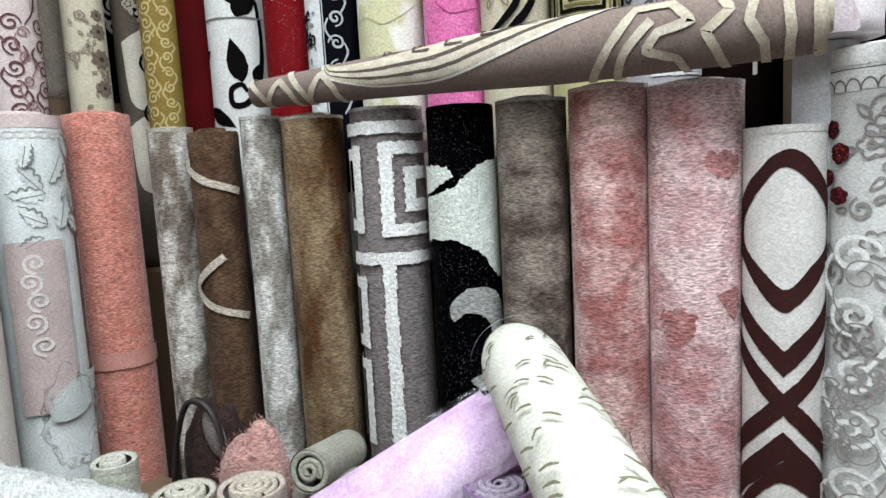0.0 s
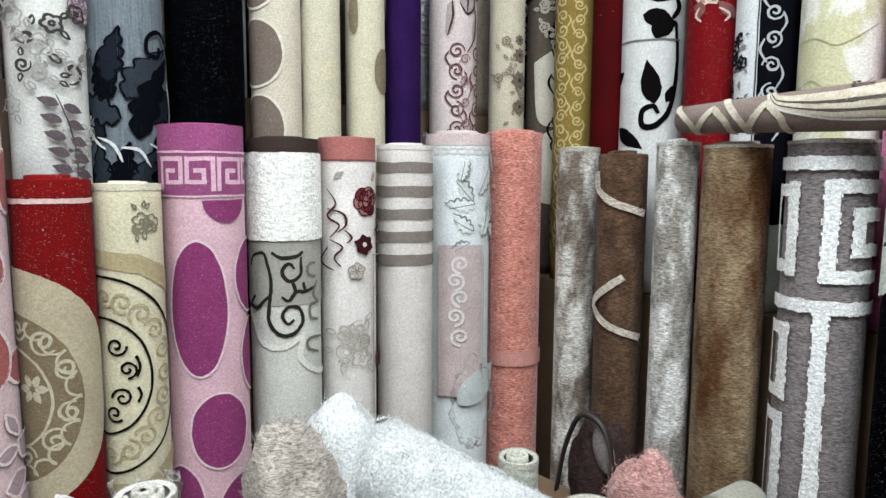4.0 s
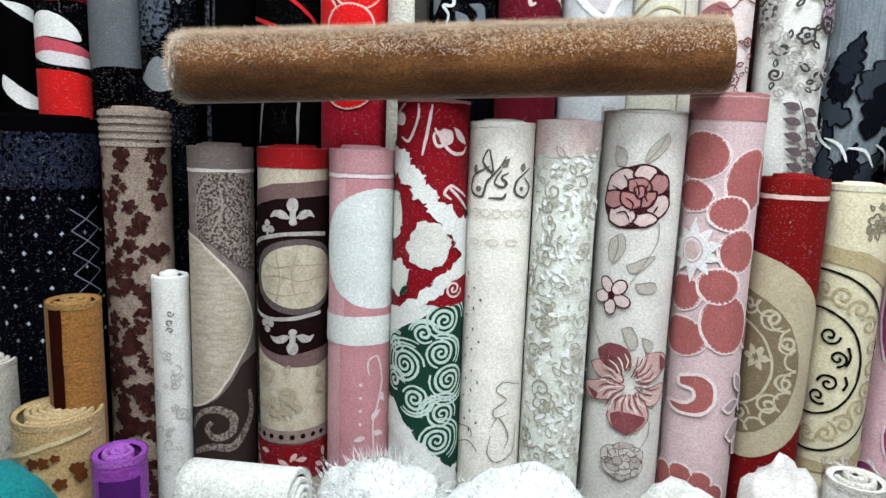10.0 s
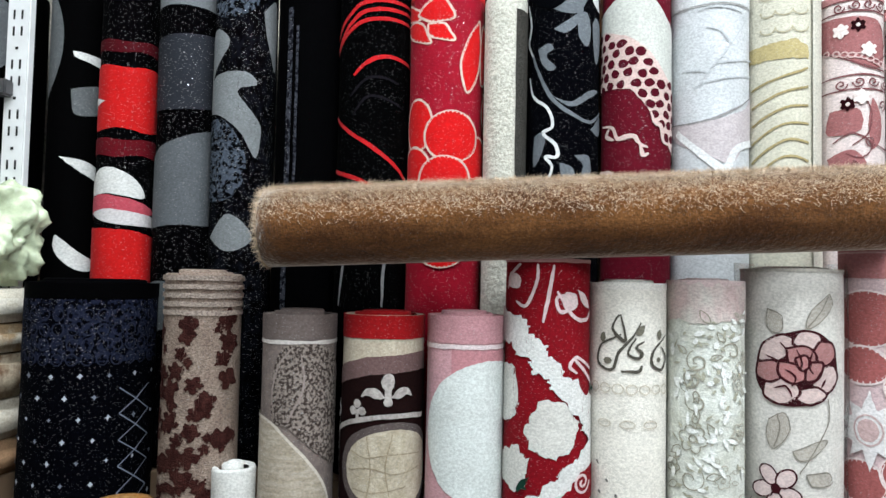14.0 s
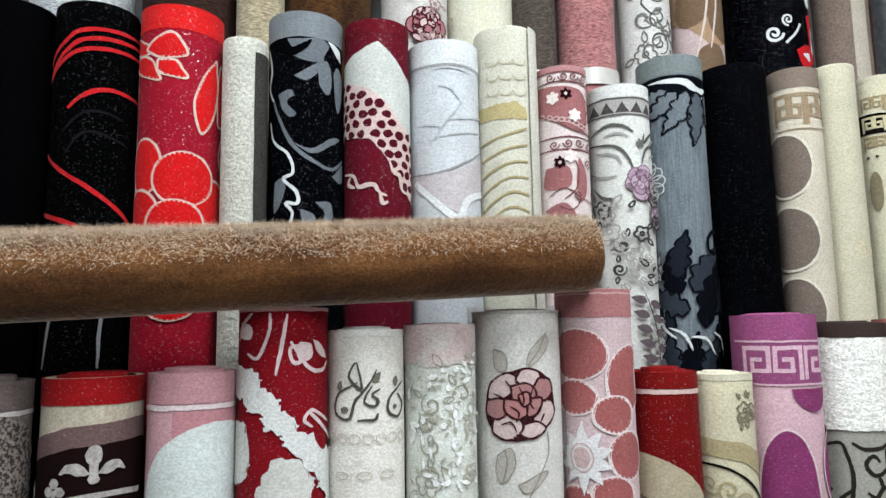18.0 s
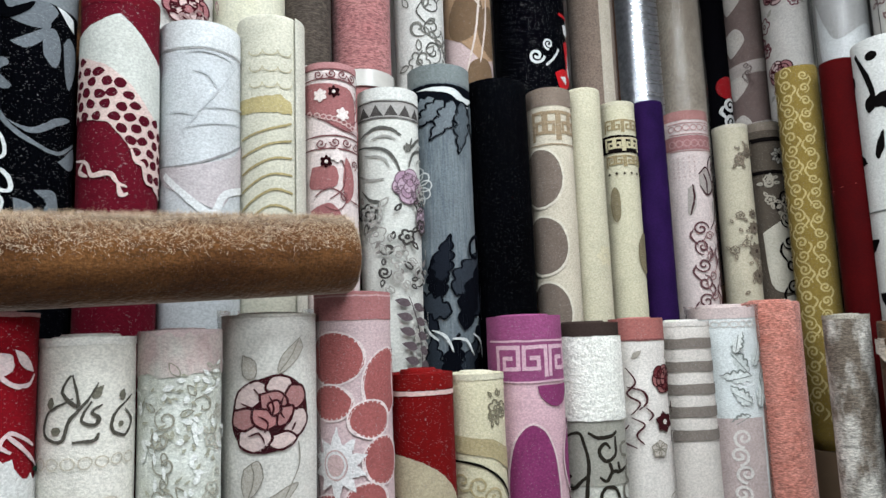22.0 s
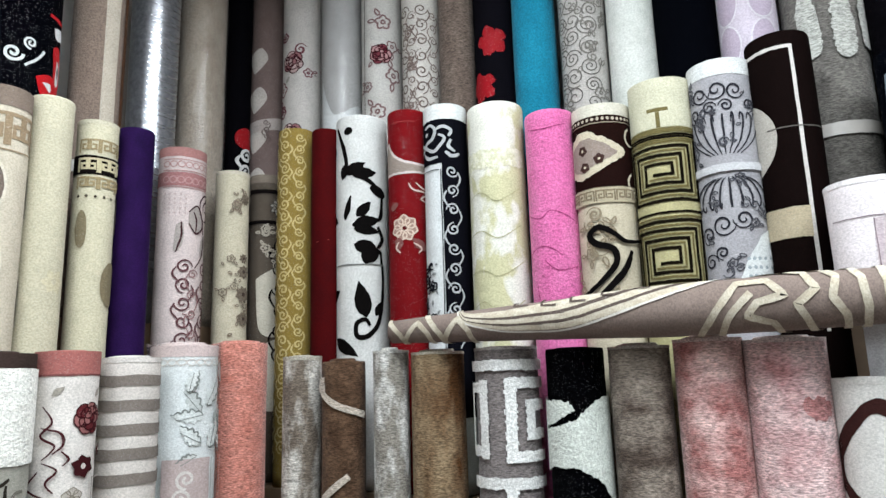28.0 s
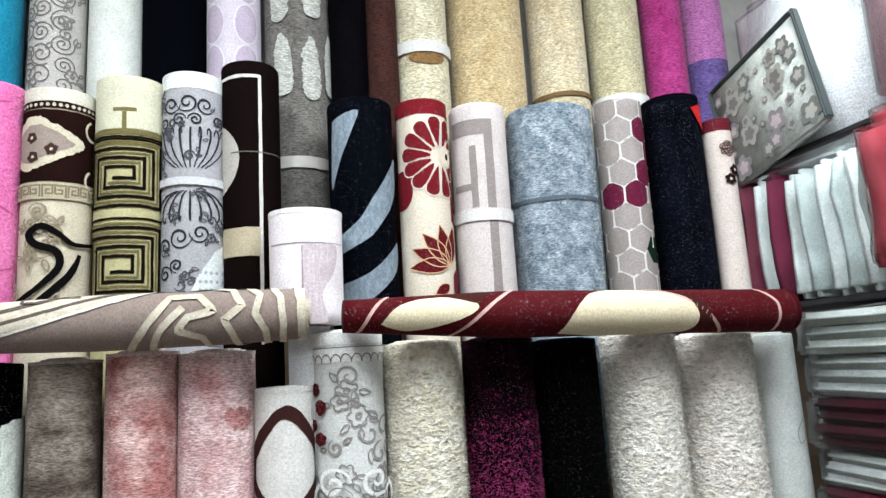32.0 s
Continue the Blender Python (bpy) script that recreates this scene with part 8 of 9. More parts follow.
pd = [ellipse(R.S(-0.1), 0.78, 0.05, 0.075, 30, 10), ellipse(R.S(0.5), 0.62, 0.05, 0.08), ellipse(R.S(-0.6), 0.58, 0.05, 0.08, 30, 20), ellipse(R.S(0.1), 0.45, 0.05, 0.07)]
R.motif("brown_drop", V(110, 86, 64), pd)
trace(R, "pale_stem", V(206, 188, 176), 0.006, [(-0.9, 0.88), (-0.3, 0.65), (0.0, 0.5), (0.3, 0.35)], [(-0.1, 0.72), (0.2, 0.6), (0.3, 0.5)], [(0.0, 0.55), (-0.5, 0.5)])
R = roll("T12", "black rolled rug with red, white and teal flowers", pile((5, 6, 12), "velvet", glitter=0.3))
teal = V(30, 118, 132)
R.motif("teal_fan", teal, [wedge(-0.03, 0.45, 0.02, 0.085, -150 + 24 * k, 10) for k in range(6)])
R.motif("white_scallop", V(212, 216, 216), [], [(ellipse(-0.03 + 0.06 * math.cos(radians(-150 + 22 * k)), 0.46 + 0.06 * math.sin(radians(-150 + 22 * k)), 0.011, 0.011, 10, -150 + 22 * k, 90, 270), 0.006) for k in range(7)] + [(curl(-0.06, 0.67, 0.025, 1.5, 0), 0.008), (curl(-0.02, 0.63, 0.018, 1.5, 90), 0.006), (smooth([(-0.03, 0.7), (0.0, 0.67), (0.02, 0.64)], 6), 0.007)])
R.motif("red_drop", V(200, 18, 26), [loop([(0.05, 0.61), (0.085, 0.6), (0.11, 0.65), (0.1, 0.73), (0.05, 0.75), (0.06, 0.69)]), loop([(0.0, 0.72), (0.05, 0.7), (0.07, 0.75), (0.02, 0.77)]), rect(0.03, 0.515, 0.1, 0.525)])
R.motif("white_drop", V(220, 220, 220), [loop([(0.075, 0.64), (0.095, 0.66), (0.09, 0.71), (0.07, 0.71)]), loop([(0.02, 0.73), (0.05, 0.725), (0.05, 0.75)]), loop([(0.03, 0.39), (0.07, 0.37), (0.1, 0.39), (0.06, 0.41)]), loop([(0.05, 0.55), (0.09, 0.54), (0.1, 0.57), (0.06, 0.58)])])
R.motif("black_eye", V(8, 8, 10), [ellipse(0.083, 0.675, 0.006, 0.018, 14)])
R = roll("T13", "beige and brown rolled rug with clear tape", pile((130, 112, 100), "fleece"))
R.motif("cream_strip", V(190, 178, 160), [rect(R.S(-0.4), 0.0, R.S(0.2), 1.3)])
R.motif("brown_strip", pile((84, 50, 26), "shag"), [rect(R.S(0.45), 0.0, R.S(1), 1.3)], lift=0.004)
tape(R, 0.94)
R = roll("T14", "rolled rug in crinkled silver film", plain("silver_film", (150, 152, 158), 0.28, 0.75, 0.3, 60))
# crease glints painted as strips of a brighter copy of the film
R.motif("film_crease", plain("bright_film", (206, 208, 214), 0.15, 0.9), (), [(smooth([(R.S(-0.8), 0.3 + 0.022 * k), (R.S(0.0), 0.31 + 0.022 * k + R.rng.uniform(-0.01, 0.01)), (R.S(0.8), 0.29 + 0.022 * k)], 3), 0.0035) for k in range(45)])
R = roll("T15", "greige plush rolled rug in clear film", pile((146, 132, 118), "fleece", (160, 148, 134), 0.8, 20))
wrapped(R)
R = roll("T16", "black rolled rug with white scrolls and a red patch", V(12, 11, 15))
R.motif("red_patch", V(150, 20, 26), [ellipse(0, 0.68, 0.05, 0.045)])
scrolls(R, V(206, 204, 202), 0.72, 1.2, 0.06, 0.03, 0.013, -0.25, 0.25)
R = roll("T17", "taupe rolled rug with cream paisleys and lattice", V(112, 94, 90))
R.motif("cream_paisley", V(188, 178, 170), [loop([(-0.04, 0.35 + 0.17 * k), (0.02, 0.31 + 0.17 * k), (0.05, 0.36 + 0.17 * k), (0.0, 0.42 + 0.17 * k), (-0.02, 0.39 + 0.17 * k)]) for k in range(5)])
R.motif("lattice", V(160, 146, 140), (), [([(-0.12, y), (0.12, y + 0.2)], 0.0028) for y in [0.1 + 0.03 * k for k in range(36)]] + [([(-0.12, y + 0.2), (0.12, y)], 0.0028) for y in [0.1 + 0.03 * k for k in range(36)]], lift=0.0006)
R.motif("lace_band", V(170, 158, 152), [[(-0.13, y + 0.03), (0.13, y - 0.02), (0.13, y + 0.03), (-0.13, y + 0.08)] for y in (0.62, 0.86, 1.06)])
scrolls(R, V(96, 80, 78), 0.62, 0.72, 0.03, 0.012, 0.004, -0.6, 0.6, lift=0.004)
R = roll("T18", "white rolled rug with wine flowers", V(192, 186, 180))
floral(R, V(110, 60, 68), 0.3, 1.2, R.rng, 18, 0.026, 0.004, leafmat=V(150, 146, 138))
for q in (0.42, 0.72, 0.95):
    rose(R, 0.1, q, 0.048, V(60, 20, 28), V(190, 160, 158), V(150, 100, 104), 0.005)
R = roll("T19", "light grey rolled rug with a white curved edge in film", V(166, 164, 162))
R.motif("white_curve", V(204, 206, 206), [loop([(R.S(-0.6), 0.5), (R.S(-0.2), 0.6), (R.S(0.3), 0.66), (R.S(1), 0.62), (R.S(1), 0.8), (R.S(-0.4), 0.74)])])
wrapped(R)
R = roll("T20", "pale grey rolled rug with roses and a dark side border", V(188, 184, 178))
floral(R, V(120, 92, 92), 0.3, 1.2, R.rng, 14, 0.024, 0.004)
for q in (0.45, 0.9):
    rose(R, 0.45, q, 0.042, V(60, 18, 26), V(176, 130, 132), V(120, 54, 64), 0.005)
R.motif("border_line", V(80, 76, 74), (), [([(R.S(-0.3), 0.02 * k) for k in range(60)], 0.003)])
R = roll("T21", "white rolled rug with grey scrollwork", V(192, 186, 178))
scrolls(R, V(104, 90, 84), 0.3, 1.3, 0.06, 0.026, 0.0055, -0.5, 0.45)
scrolls(R, V(120, 104, 98), 0.33, 1.3, 0.05, 0.018, 0.0045, -0.05, 0.9)
floral(R, V(120, 104, 98), 0.3, 1.2, R.rng, 20, 0.014, 0.003)
R = sh("T22", "grey-brown shaggy rolled rug", (94, 80, 72), (110, 96, 86), 2500)
R = roll("T23", "black and red rolled rug with large red flowers", V(16, 15, 20))
R.motif("red_flower", V(150, 18, 26), [ragged(scallop(R.S(q), y, 0.055, 5, 0.3), 0.004, R.rng) for q, y in ((0.2, 0.5), (-0.4, 0.66), (0.3, 0.8), (-0.3, 0.95))])
roll("T24", "teal blue plush rolled rug", pile((14, 112, 142), "fleece", (22, 126, 156), 0.8, 10))
R = roll("T25", "silver grey rolled rug with embossed swirls", V(170, 166, 160))
R.motif("swirl", V(104, 100, 96), (), [(curl(R.S(f) + R.rng.uniform(-0.008, 0.008), 0.3 + 0.064 * k + 0.03 * (f > 0) + R.rng.uniform(-0.008, 0.008), R.rng.uniform(0.026, 0.038), R.rng.uniform(1.6, 2.4), 70 * k, R.rng.choice((-1, 1)), 40, 0.08), 0.004) for k in range(14) for f in (-0.75, -0.2, 0.5)])
floral(R, V(116, 112, 106), 0.3, 1.2, R.rng, 26, 0.018, 0.003)
roll("T26", "white rolled rug with a pale shadow", pile((192, 196, 188), "velvet", (206, 208, 202), 0.5, 8))
roll("T27", "blue-black velvet rolled rug", V(4, 6, 12))
R = roll("T28", "lilac rolled rug with pale ovals", V(196, 184, 198))
R.motif("oval", V(176, 160, 178), [ellipse(R.S(f), 0.4 + 0.13 * k, 0.035, 0.06) for k in range(6) for f in (-0.7, 0.5)])
R.motif("oval_outline", V(212, 206, 214), (), [(closed(ellipse(R.S(f), 0.4 + 0.13 * k, 0.038, 0.063)), 0.004) for k in range(6) for f in (-0.7, 0.5)])
R = sh("T29", "dark grey shaggy rolled rug with pale hand-like marks, taped", (92, 88, 84), (112, 108, 102), 6000, 0.011)
R.motif("pale_mark", pile((172, 172, 164), "shag"), [ragged(loop([(x - 0.025, y), (x, y - 0.05), (x + 0.025, y), (x + 0.03, y + 0.13), (x - 0.02, y + 0.14)]), 0.003, R.rng) for x, y in ((-0.05, 0.62), (0.035, 0.63), (-0.06, 0.38), (0.04, 0.36), (0.11, 0.6))], lift=0.006)
tape(R, 0.96)
sh("T30", "black shaggy rolled rug", (9, 8, 11), (14, 12, 16), 1500)
sh("T31", "dark brown shaggy rolled rug", (54, 30, 26), (66, 40, 34), 1500)
R = sh("T32", "cream shaggy rolled rug, tied with a ribbon", (206, 198, 168), (186, 174, 140), 5000, 0.012)
R.band(0.55, 0.59, V(206, 204, 198), "ribbon", lift=0.008)
R.motif("brown_patch", pile((124, 92, 54), "shag"), [ellipse(R.S(0.0), 0.6, 0.06, 0.03)], lift=0.004)
sh("T33", "golden beige shaggy rolled rug", (184, 156, 108), (198, 176, 132), 8000, 0.012)
R = sh("T34", "beige shaggy rolled rug tied at the middle", (196, 176, 136), (206, 192, 160), 6000, 0.012)
R.band(0.72, 0.735, V(110, 84, 52), "tie_cord", lift=0.006)
R = sh("T35", "cream shaggy rolled rug with a white paper band", (204, 194, 156), (190, 178, 138), 6000, 0.013)
R.band(0.7, 0.76, plain("white_paper", (214, 214, 210), 0.6), "paper_band", lift=0.01)
sh("T36", "magenta shaggy rolled rug", (156, 40, 106), (176, 56, 124), 4000, 0.01)
R = sh("T37", "violet shaggy rolled rug with a pink top", (88, 70, 130), (104, 86, 146), 4000, 0.01)
R.band(0.0, 0.55, pile((176, 100, 160), "shag"), "pink_top")


# ---- long rugs laid across the rolls ----
def lying(a, b):
    """A pose that lays a roll from a to b, its front to the viewer and its s axis downwards."""
    a, b = Vector(a), Vector(b)
    z = (b - a).normalized()
    y = (Vector((0, 0, 1)).cross(z)).normalized()
    x = y.cross(z)
    m = Matrix((x, y, z)).transposed().to_4x4()
    return Matrix.Translation(a) @ m


def laid(label, a, b, r, body, hem=None, name="rolled_rug", group="", **more):
    return Roll(label, 0, 0, r, (Vector(b) - Vector(a)).length, 0.0, 0, body, hem, lie=lying(a, b), name=name, group=group, **more)


m_brown = pile((116, 74, 38), "fur", (78, 46, 22), 0.6, 16, (1, 1, 0.25), glitter=0.1)
m_hair = pile((230, 206, 178), "fur", (204, 172, 138), 0.8, 40, glitter=0.15)
BR = laid("long golden-brown shaggy rolled rug lying across the front row", (-1.5, -1.17, 1.475), (-1.5, -0.11, 1.522), 0.07, m_brown, name="long_rolled_rug")
rng, tp, tf = seeded("coat"), [], []
for _ in range(150000):
    # pale tips, thick on top and thinning underneath, paint the roll's lit upper side
    a, y = rng.uniform(-math.pi, math.pi), rng.uniform(0, BR.h)
    if rng.random() > max(0.0, (-math.sin(a) + 0.02) / 1.02) ** 1.2:
        continue
    p = Vector(BR.at(a * BR.r, y, -0.001))
    out, side = Vector((math.sin(a), -math.cos(a), 0)), Vector((math.cos(a), math.sin(a), 0))
    d = (out * rng.uniform(0.2, 0.6) + side * rng.uniform(-0.4, 0.8) + Vector((0, 0, rng.uniform(-0.6, 0.6)))).normalized() * rng.uniform(0.008, 0.017)
    w = d.cross(out).normalized() * 0.00032
    k = len(tp)
    tp += [tuple(p - w), tuple(p + w), tuple(p + d)]
    tf.append((k, k + 1, k + 2))
part("coat", (tp, tf), m_hair, BR.thing, "pale beige pile tips that paint the lit upper side")["kind"] = "stuff"
rng, tp, tf = seeded("fringe"), [], []
for _ in range(2600):
    a, q = rng.uniform(0, 6.283), 0.07 * math.sqrt(rng.random())
    p = Vector((q * math.sin(a), -q * math.cos(a), -0.001))
    d = Vector((rng.uniform(-0.7, 0.7) + math.sin(a) * 0.5, rng.uniform(-0.7, 0.7) - math.cos(a) * 0.5, -1)).normalized() * rng.uniform(0.008, 0.018)
    w = Vector((rng.uniform(-1, 1), rng.uniform(-1, 1), 0)).normalized() * 0.0007
    k = len(tp)
    tp += [tuple(p - w), tuple(p + w), tuple(p + d)]
    tf.append((k, k + 1, k + 2))
part("end_pile", (tp, tf), m_hair, BR.thing)

# grey-brown border rug, loosely rolled
gbk, beige = pile((124, 108, 100), "velvet"), pile((194, 184, 164), "velvet", (178, 166, 144), 0.6, 60)
GW = laid("loosely rolled grey-brown rug with beige key border", (-1.055, 1.265, 1.435), (0.09, 1.2, 1.443), 0.056, gbk, beige, name="long_rolled_rug", profile=lambda f: 0.55 + 0.47 * min(1, f * 1.6) - 0.06 * max(0, f - 0.85) * 5, ends=True, wob=0.03)
L = GW.h
dk = V(84, 72, 66)
def along(pts):
    """Points as (metres from the west end, share of the height, up positive) to the roll's own."""
    return [(-GW.r * math.asin(max(-1, min(1, v))) if abs(v) <= 1 else -math.copysign(GW.r * (1.57 + abs(v) - 1), v), L - u * L / 1.11) for u, v in pts]
def dense(pts, n=8):
    return [(a[0] + (b[0] - a[0]) * k / n, a[1] + (b[1] - a[1]) * k / n) for a, b in zip(pts, pts[1:]) for k in range(n)] + [pts[-1]]
HEM = smooth([(0.198, 1.05), (0.215, 0.45), (0.241, 0.0), (0.315, -0.45), (0.389, -0.6), (0.484, -0.6), (0.569, -0.25), (0.675, 0.3), (0.781, 0.8), (0.86, 1.2)], 6)
def swept(d):
    """The hem's curve, moved up the rug by the share d."""
    return [(u, v + d * math.sin(math.pi * min(1, max(0, (u - 0.18) / 0.7))) ** 0.6) for u, v in HEM]
def strip(d0, d1):
    return along(swept(d0) + swept(d1)[::-1])
GW.motif("border_stripe", beige, [strip(0.12, 0.42)])
GW.motif("dark_stripe", dk, [strip(0.42, 0.56)])
GW.motif("border_stripe", beige, [strip(0.56, 0.86)])
GW.motif("dark_stripe", dk, [strip(0.86, 1.02)])
GW.motif("pale_edge", V(206, 200, 190), (), [(along(swept(0.06)), 0.005)])
GW.motif("border_key", beige, [strip(1.02, 1.5)])
for u in (0.36, 0.43, 0.5, 0.57, 0.64):
    GW.motif("dark_key", dk, (), [(along(dense([(u - 0.012, 1.4), (u, 0.62 - abs(u - 0.45) * -1.6), (u + 0.035, 0.6 + abs(u - 0.45) * 1.6)], 4)), 0.007)], lift=0.0042)
for k in range(4):
    u = 0.005 + 0.058 * k
    GW.motif("chevron", beige, (), [(along(dense([(u - 0.02, 1.3), (u + 0.012, 0.35), (u + 0.036, -0.35), (u + 0.05, -1.4)] if k % 2 == 0 else [(u - 0.03, -1.3), (u + 0.006, -0.2), (u + 0.03, 0.5), (u + 0.06, -0.3), (u + 0.07, -1.4)])), 0.016)], lift=0.003)
keys = ([(0.745, -1.4), (0.79, -0.5), (0.845, 0.7), (0.9, 0.72), (0.93, 0.2), (0.88, 0.0), (0.86, -0.45), (0.905, -0.7), (0.93, -1.3)], [(0.8, -1.2), (0.83, -0.35), (0.87, 0.35)], [(0.855, 1.4), (0.9, 1.05), (0.965, 0.9), (0.985, 0.35), (0.95, -0.15), (0.965, -0.7), (0.985, -1.4)], [(0.95, 1.5), (1.02, 0.7), (1.01, 0.0), (1.03, -0.6), (1.03, -1.4)], [(1.02, 1.5), (1.06, 0.6), (1.065, -0.4), (1.06, -1.4)], [(1.085, 1.5), (1.1, 0.4), (1.1, -1.5)])
for q in keys:
    GW.motif("key_line", beige, (), [(along(dense(q)), 0.0145)], lift=0.003)

bur = V(70, 9, 16)
BU = laid("long burgundy rolled rug with cream ovals and pale lines", (0.17, 1.2, 1.433), (1.34, 1.2, 1.4), 0.052, bur, V(56, 8, 14), name="long_rolled_rug", wob=0.03, profile=lambda f: 0.7 + 0.35 * min(1, f * 3))
crm2 = V(212, 196, 160)
LB = BU.h
def alb(pts):
    return [(-BU.r * 1.45 * v, LB - u) for u, v in pts]
BU.motif("cream_oval", crm2, [alb(loop([(0.08, -0.4), (0.12, 0.3), (0.2, 0.62), (0.28, 0.5), (0.3, 0.1), (0.22, -0.4), (0.14, -0.7)])), alb(loop([(0.5, -0.75), (0.55, 0.2), (0.62, 0.8), (0.74, 0.85), (0.84, 0.4), (0.87, -0.3), (0.82, -0.85), (0.66, -1.0)]))])
BU.motif("pale_line", V(196, 150, 140), (), [(smooth(alb(q), 7), 0.008) for q in ([(0.03, -0.9), (0.06, 0.1), (0.1, 0.9)], [(0.24, -0.9), (0.32, 0.1), (0.4, 0.9)], [(0.74, 1.0), (0.84, 0.4), (0.92, -0.4), (0.95, -1.0)], [(1.05, 1.0), (1.1, 0.2), (1.1, -0.8)])])
BU.motif("brown_field", V(58, 26, 22), [alb(loop([(0.3, 0.3), (0.34, 0.8), (0.28, 0.85), (0.22, 0.7)])), alb(loop([(0.8, 0.85), (0.88, 0.3), (0.91, -0.4), (0.885, -0.6), (0.86, 0.2)]))])


# ---- the pile in front of the rolls ----
LOW = "rugs piled in front of the rolls"
bench = tagged(new("low_bench"), "low wooden bench hidden under the piled rugs", "bench")
boxed("bench_top", (-1.48, -1.12, -1.9, 0.6, 0.42, 0.45), m_board, bench, 0.004)
boxed("bench_top", (-1.48, 0.2, 0.604, 1.235, 0.42, 0.45), m_board, bench, 0.004)
for bx, by in ((-1.45, -1.85), (-1.17, -1.85), (-1.45, 0.8), (-1.17, 0.8), (-1.45, 1.2), (0.15, 0.9), (0.15, 1.2)):
    boxed("leg", (bx - 0.02, bx + 0.02, by - 0.02, by + 0.02, 0, 0.419), m_board, bench)


def small(label, x, y, r, top, col, hem=None, face=WEST, **more):
    kind = more.pop("kind", "fleece")
    return Roll(label, x, y, r, top, 0.452, face, pile(col, kind), pile(hem or col, "loop"), group=LOW, name="small_rolled_mat", category="rolled mat", **more)


R = small("narrow brown and ochre velvet mat rolled upright", -1.42, -1.385, 0.052, 1.0, (140, 92, 44), (150, 112, 66))
R.motif("dark_stripe", V(44, 16, 10), [rect(R.S(-0.4), 0.01, R.S(0.15), 0.5)])
R.motif("gold_stripe", V(166, 118, 62), [rect(R.S(-0.95), 0.01, R.S(-0.6), 0.5)])
R = small("short ochre floral mat rolled inside out", -1.375, -1.4, 0.085, 0.778, (168, 138, 92), (176, 150, 108))
for k in range(26):
    R.motif("brown_flower", pile((88, 46, 20), "velvet"), [scallop(R.S(R.rng.uniform(-0.4, 0.9)), 0.05 + R.rng.uniform(0, 0.25), R.rng.uniform(0.008, 0.016), 5, 0.35)])
R.motif("pale_edge", V(196, 176, 132), (), [(smooth([(R.S(-0.95), 0.075), (R.S(-0.3), 0.06), (R.S(0.4), 0.035), (R.S(0.95), 0.02)], 6), 0.008)])
R = small("bright purple plush mat rolled upright", -1.36, -1.262, 0.052, 0.705, (128, 52, 150), (150, 80, 172))
R.motif("dark_panel", pile((70, 26, 96), "velvet"), [rect(R.S(-0.3), 0.04, R.S(0.95), 0.25)])
R = small("cream cotton mat with faint flowers in a loose roll", -1.47, -1.68, 0.1, 0.835, (196, 188, 174))
for k in range(6):
    blossom(R, -0.6 + 0.25 * k, 0.16 + 0.06 * (k % 3), 0.018, 5, V(170, 158, 146), V(160, 148, 136))


def lump(name, label, cx, cy, cz, rx, ry, rz, mat, rough=0.25, seed=1, category="folded mat", scale=5.0, tuft=None, group=LOW, sub=4):
    """A soft uneven bundle that rests with its foot at cz."""
    bm = bmesh.new()
    bmesh.ops.create_icosphere(bm, subdivisions=sub, radius=1)
    for v in bm.verts:
        d = v.co.normalized()
        k = 1 + rough * noise.noise(d * 1.6 + Vector((seed, 0, 0))) + rough * 0.45 * noise.noise(d * scale + Vector((0, seed, 0)))
        q = d * k
        v.co = Vector((q.x * rx, q.y * ry, max(-rz * 0.85, q.z * rz) + rz * 0.85))
    thing = tagged(new(name), label, category, group)
    thing.location = (cx, cy, cz)
    pts = [(v.co.copy(), v.normal.copy()) for v in bm.verts]
    part("body", bm, mat, thing)
    if tuft:
        rng, tp, tf = seeded(label, cx, cy), [], []
        ln, count = tuft
        for _ in range(count):
            p, n = pts[rng.randrange(len(pts))]
            n = (p - Vector((0, 0, rz * 0.8))).normalized()
            j = Vector((rng.uniform(-1, 1), rng.uniform(-1, 1), rng.uniform(-1, 1)))
            p = p + j * 0.008
            d = (n + j * 0.7).normalized() * ln * rng.uniform(0.5, 1.2)
            w = Vector((rng.uniform(-1, 1), rng.uniform(-1, 1), rng.uniform(-1, 1))).normalized() * 0.0011
            k = len(tp)
            tp += [tuple(p - w), tuple(p + w), tuple(p + d)]
            tf.append((k, k + 1, k + 2))
        part("pile", (tp, tf), mat, thing)
    return thing


snow = pile((212, 214, 212), "fleece", (192, 195, 192), 0.8, 30)
snow2 = pile((208, 209, 203), "fleece", (190, 191, 182), 0.8, 20)
lump("teal_cushion", "teal blue plush cushion in the pile", -1.27, -1.47, 0.452, 0.11, 0.13, 0.14, pile((20, 112, 116), "fleece"), 0.1, 3, "cushion")
R = laid("white cotton mat rolled up and lying on the pile", (-1.33, -1.1, 0.65), (-1.3, -0.87, 0.662), 0.062, snow2, snow2, name="small_rolled_mat", group=LOW, category="rolled mat")
lump("shaggy_mat", "white long-haired mat bundled in the pile", -1.32, -0.98, 0.452, 0.11, 0.15, 0.075, snow2, 0.15, 5)
lump("shaggy_mat", "white long-haired mat bundled in the pile", -1.34, -0.72, 0.452, 0.12, 0.14, 0.15, snow, 0.2, 7, tuft=(0.035, 2600))
lump("shaggy_mat", "white soft mat bundled in the pile", -1.33, -0.45, 0.452, 0.12, 0.16, 0.155, snow, 0.2, 9, tuft=(0.02, 1500))
lump("wrapped_mat", "white mat bundled in clear film", -1.33, -0.14, 0.452, 0.12, 0.15, 0.15, snow2, 0.3, 11)
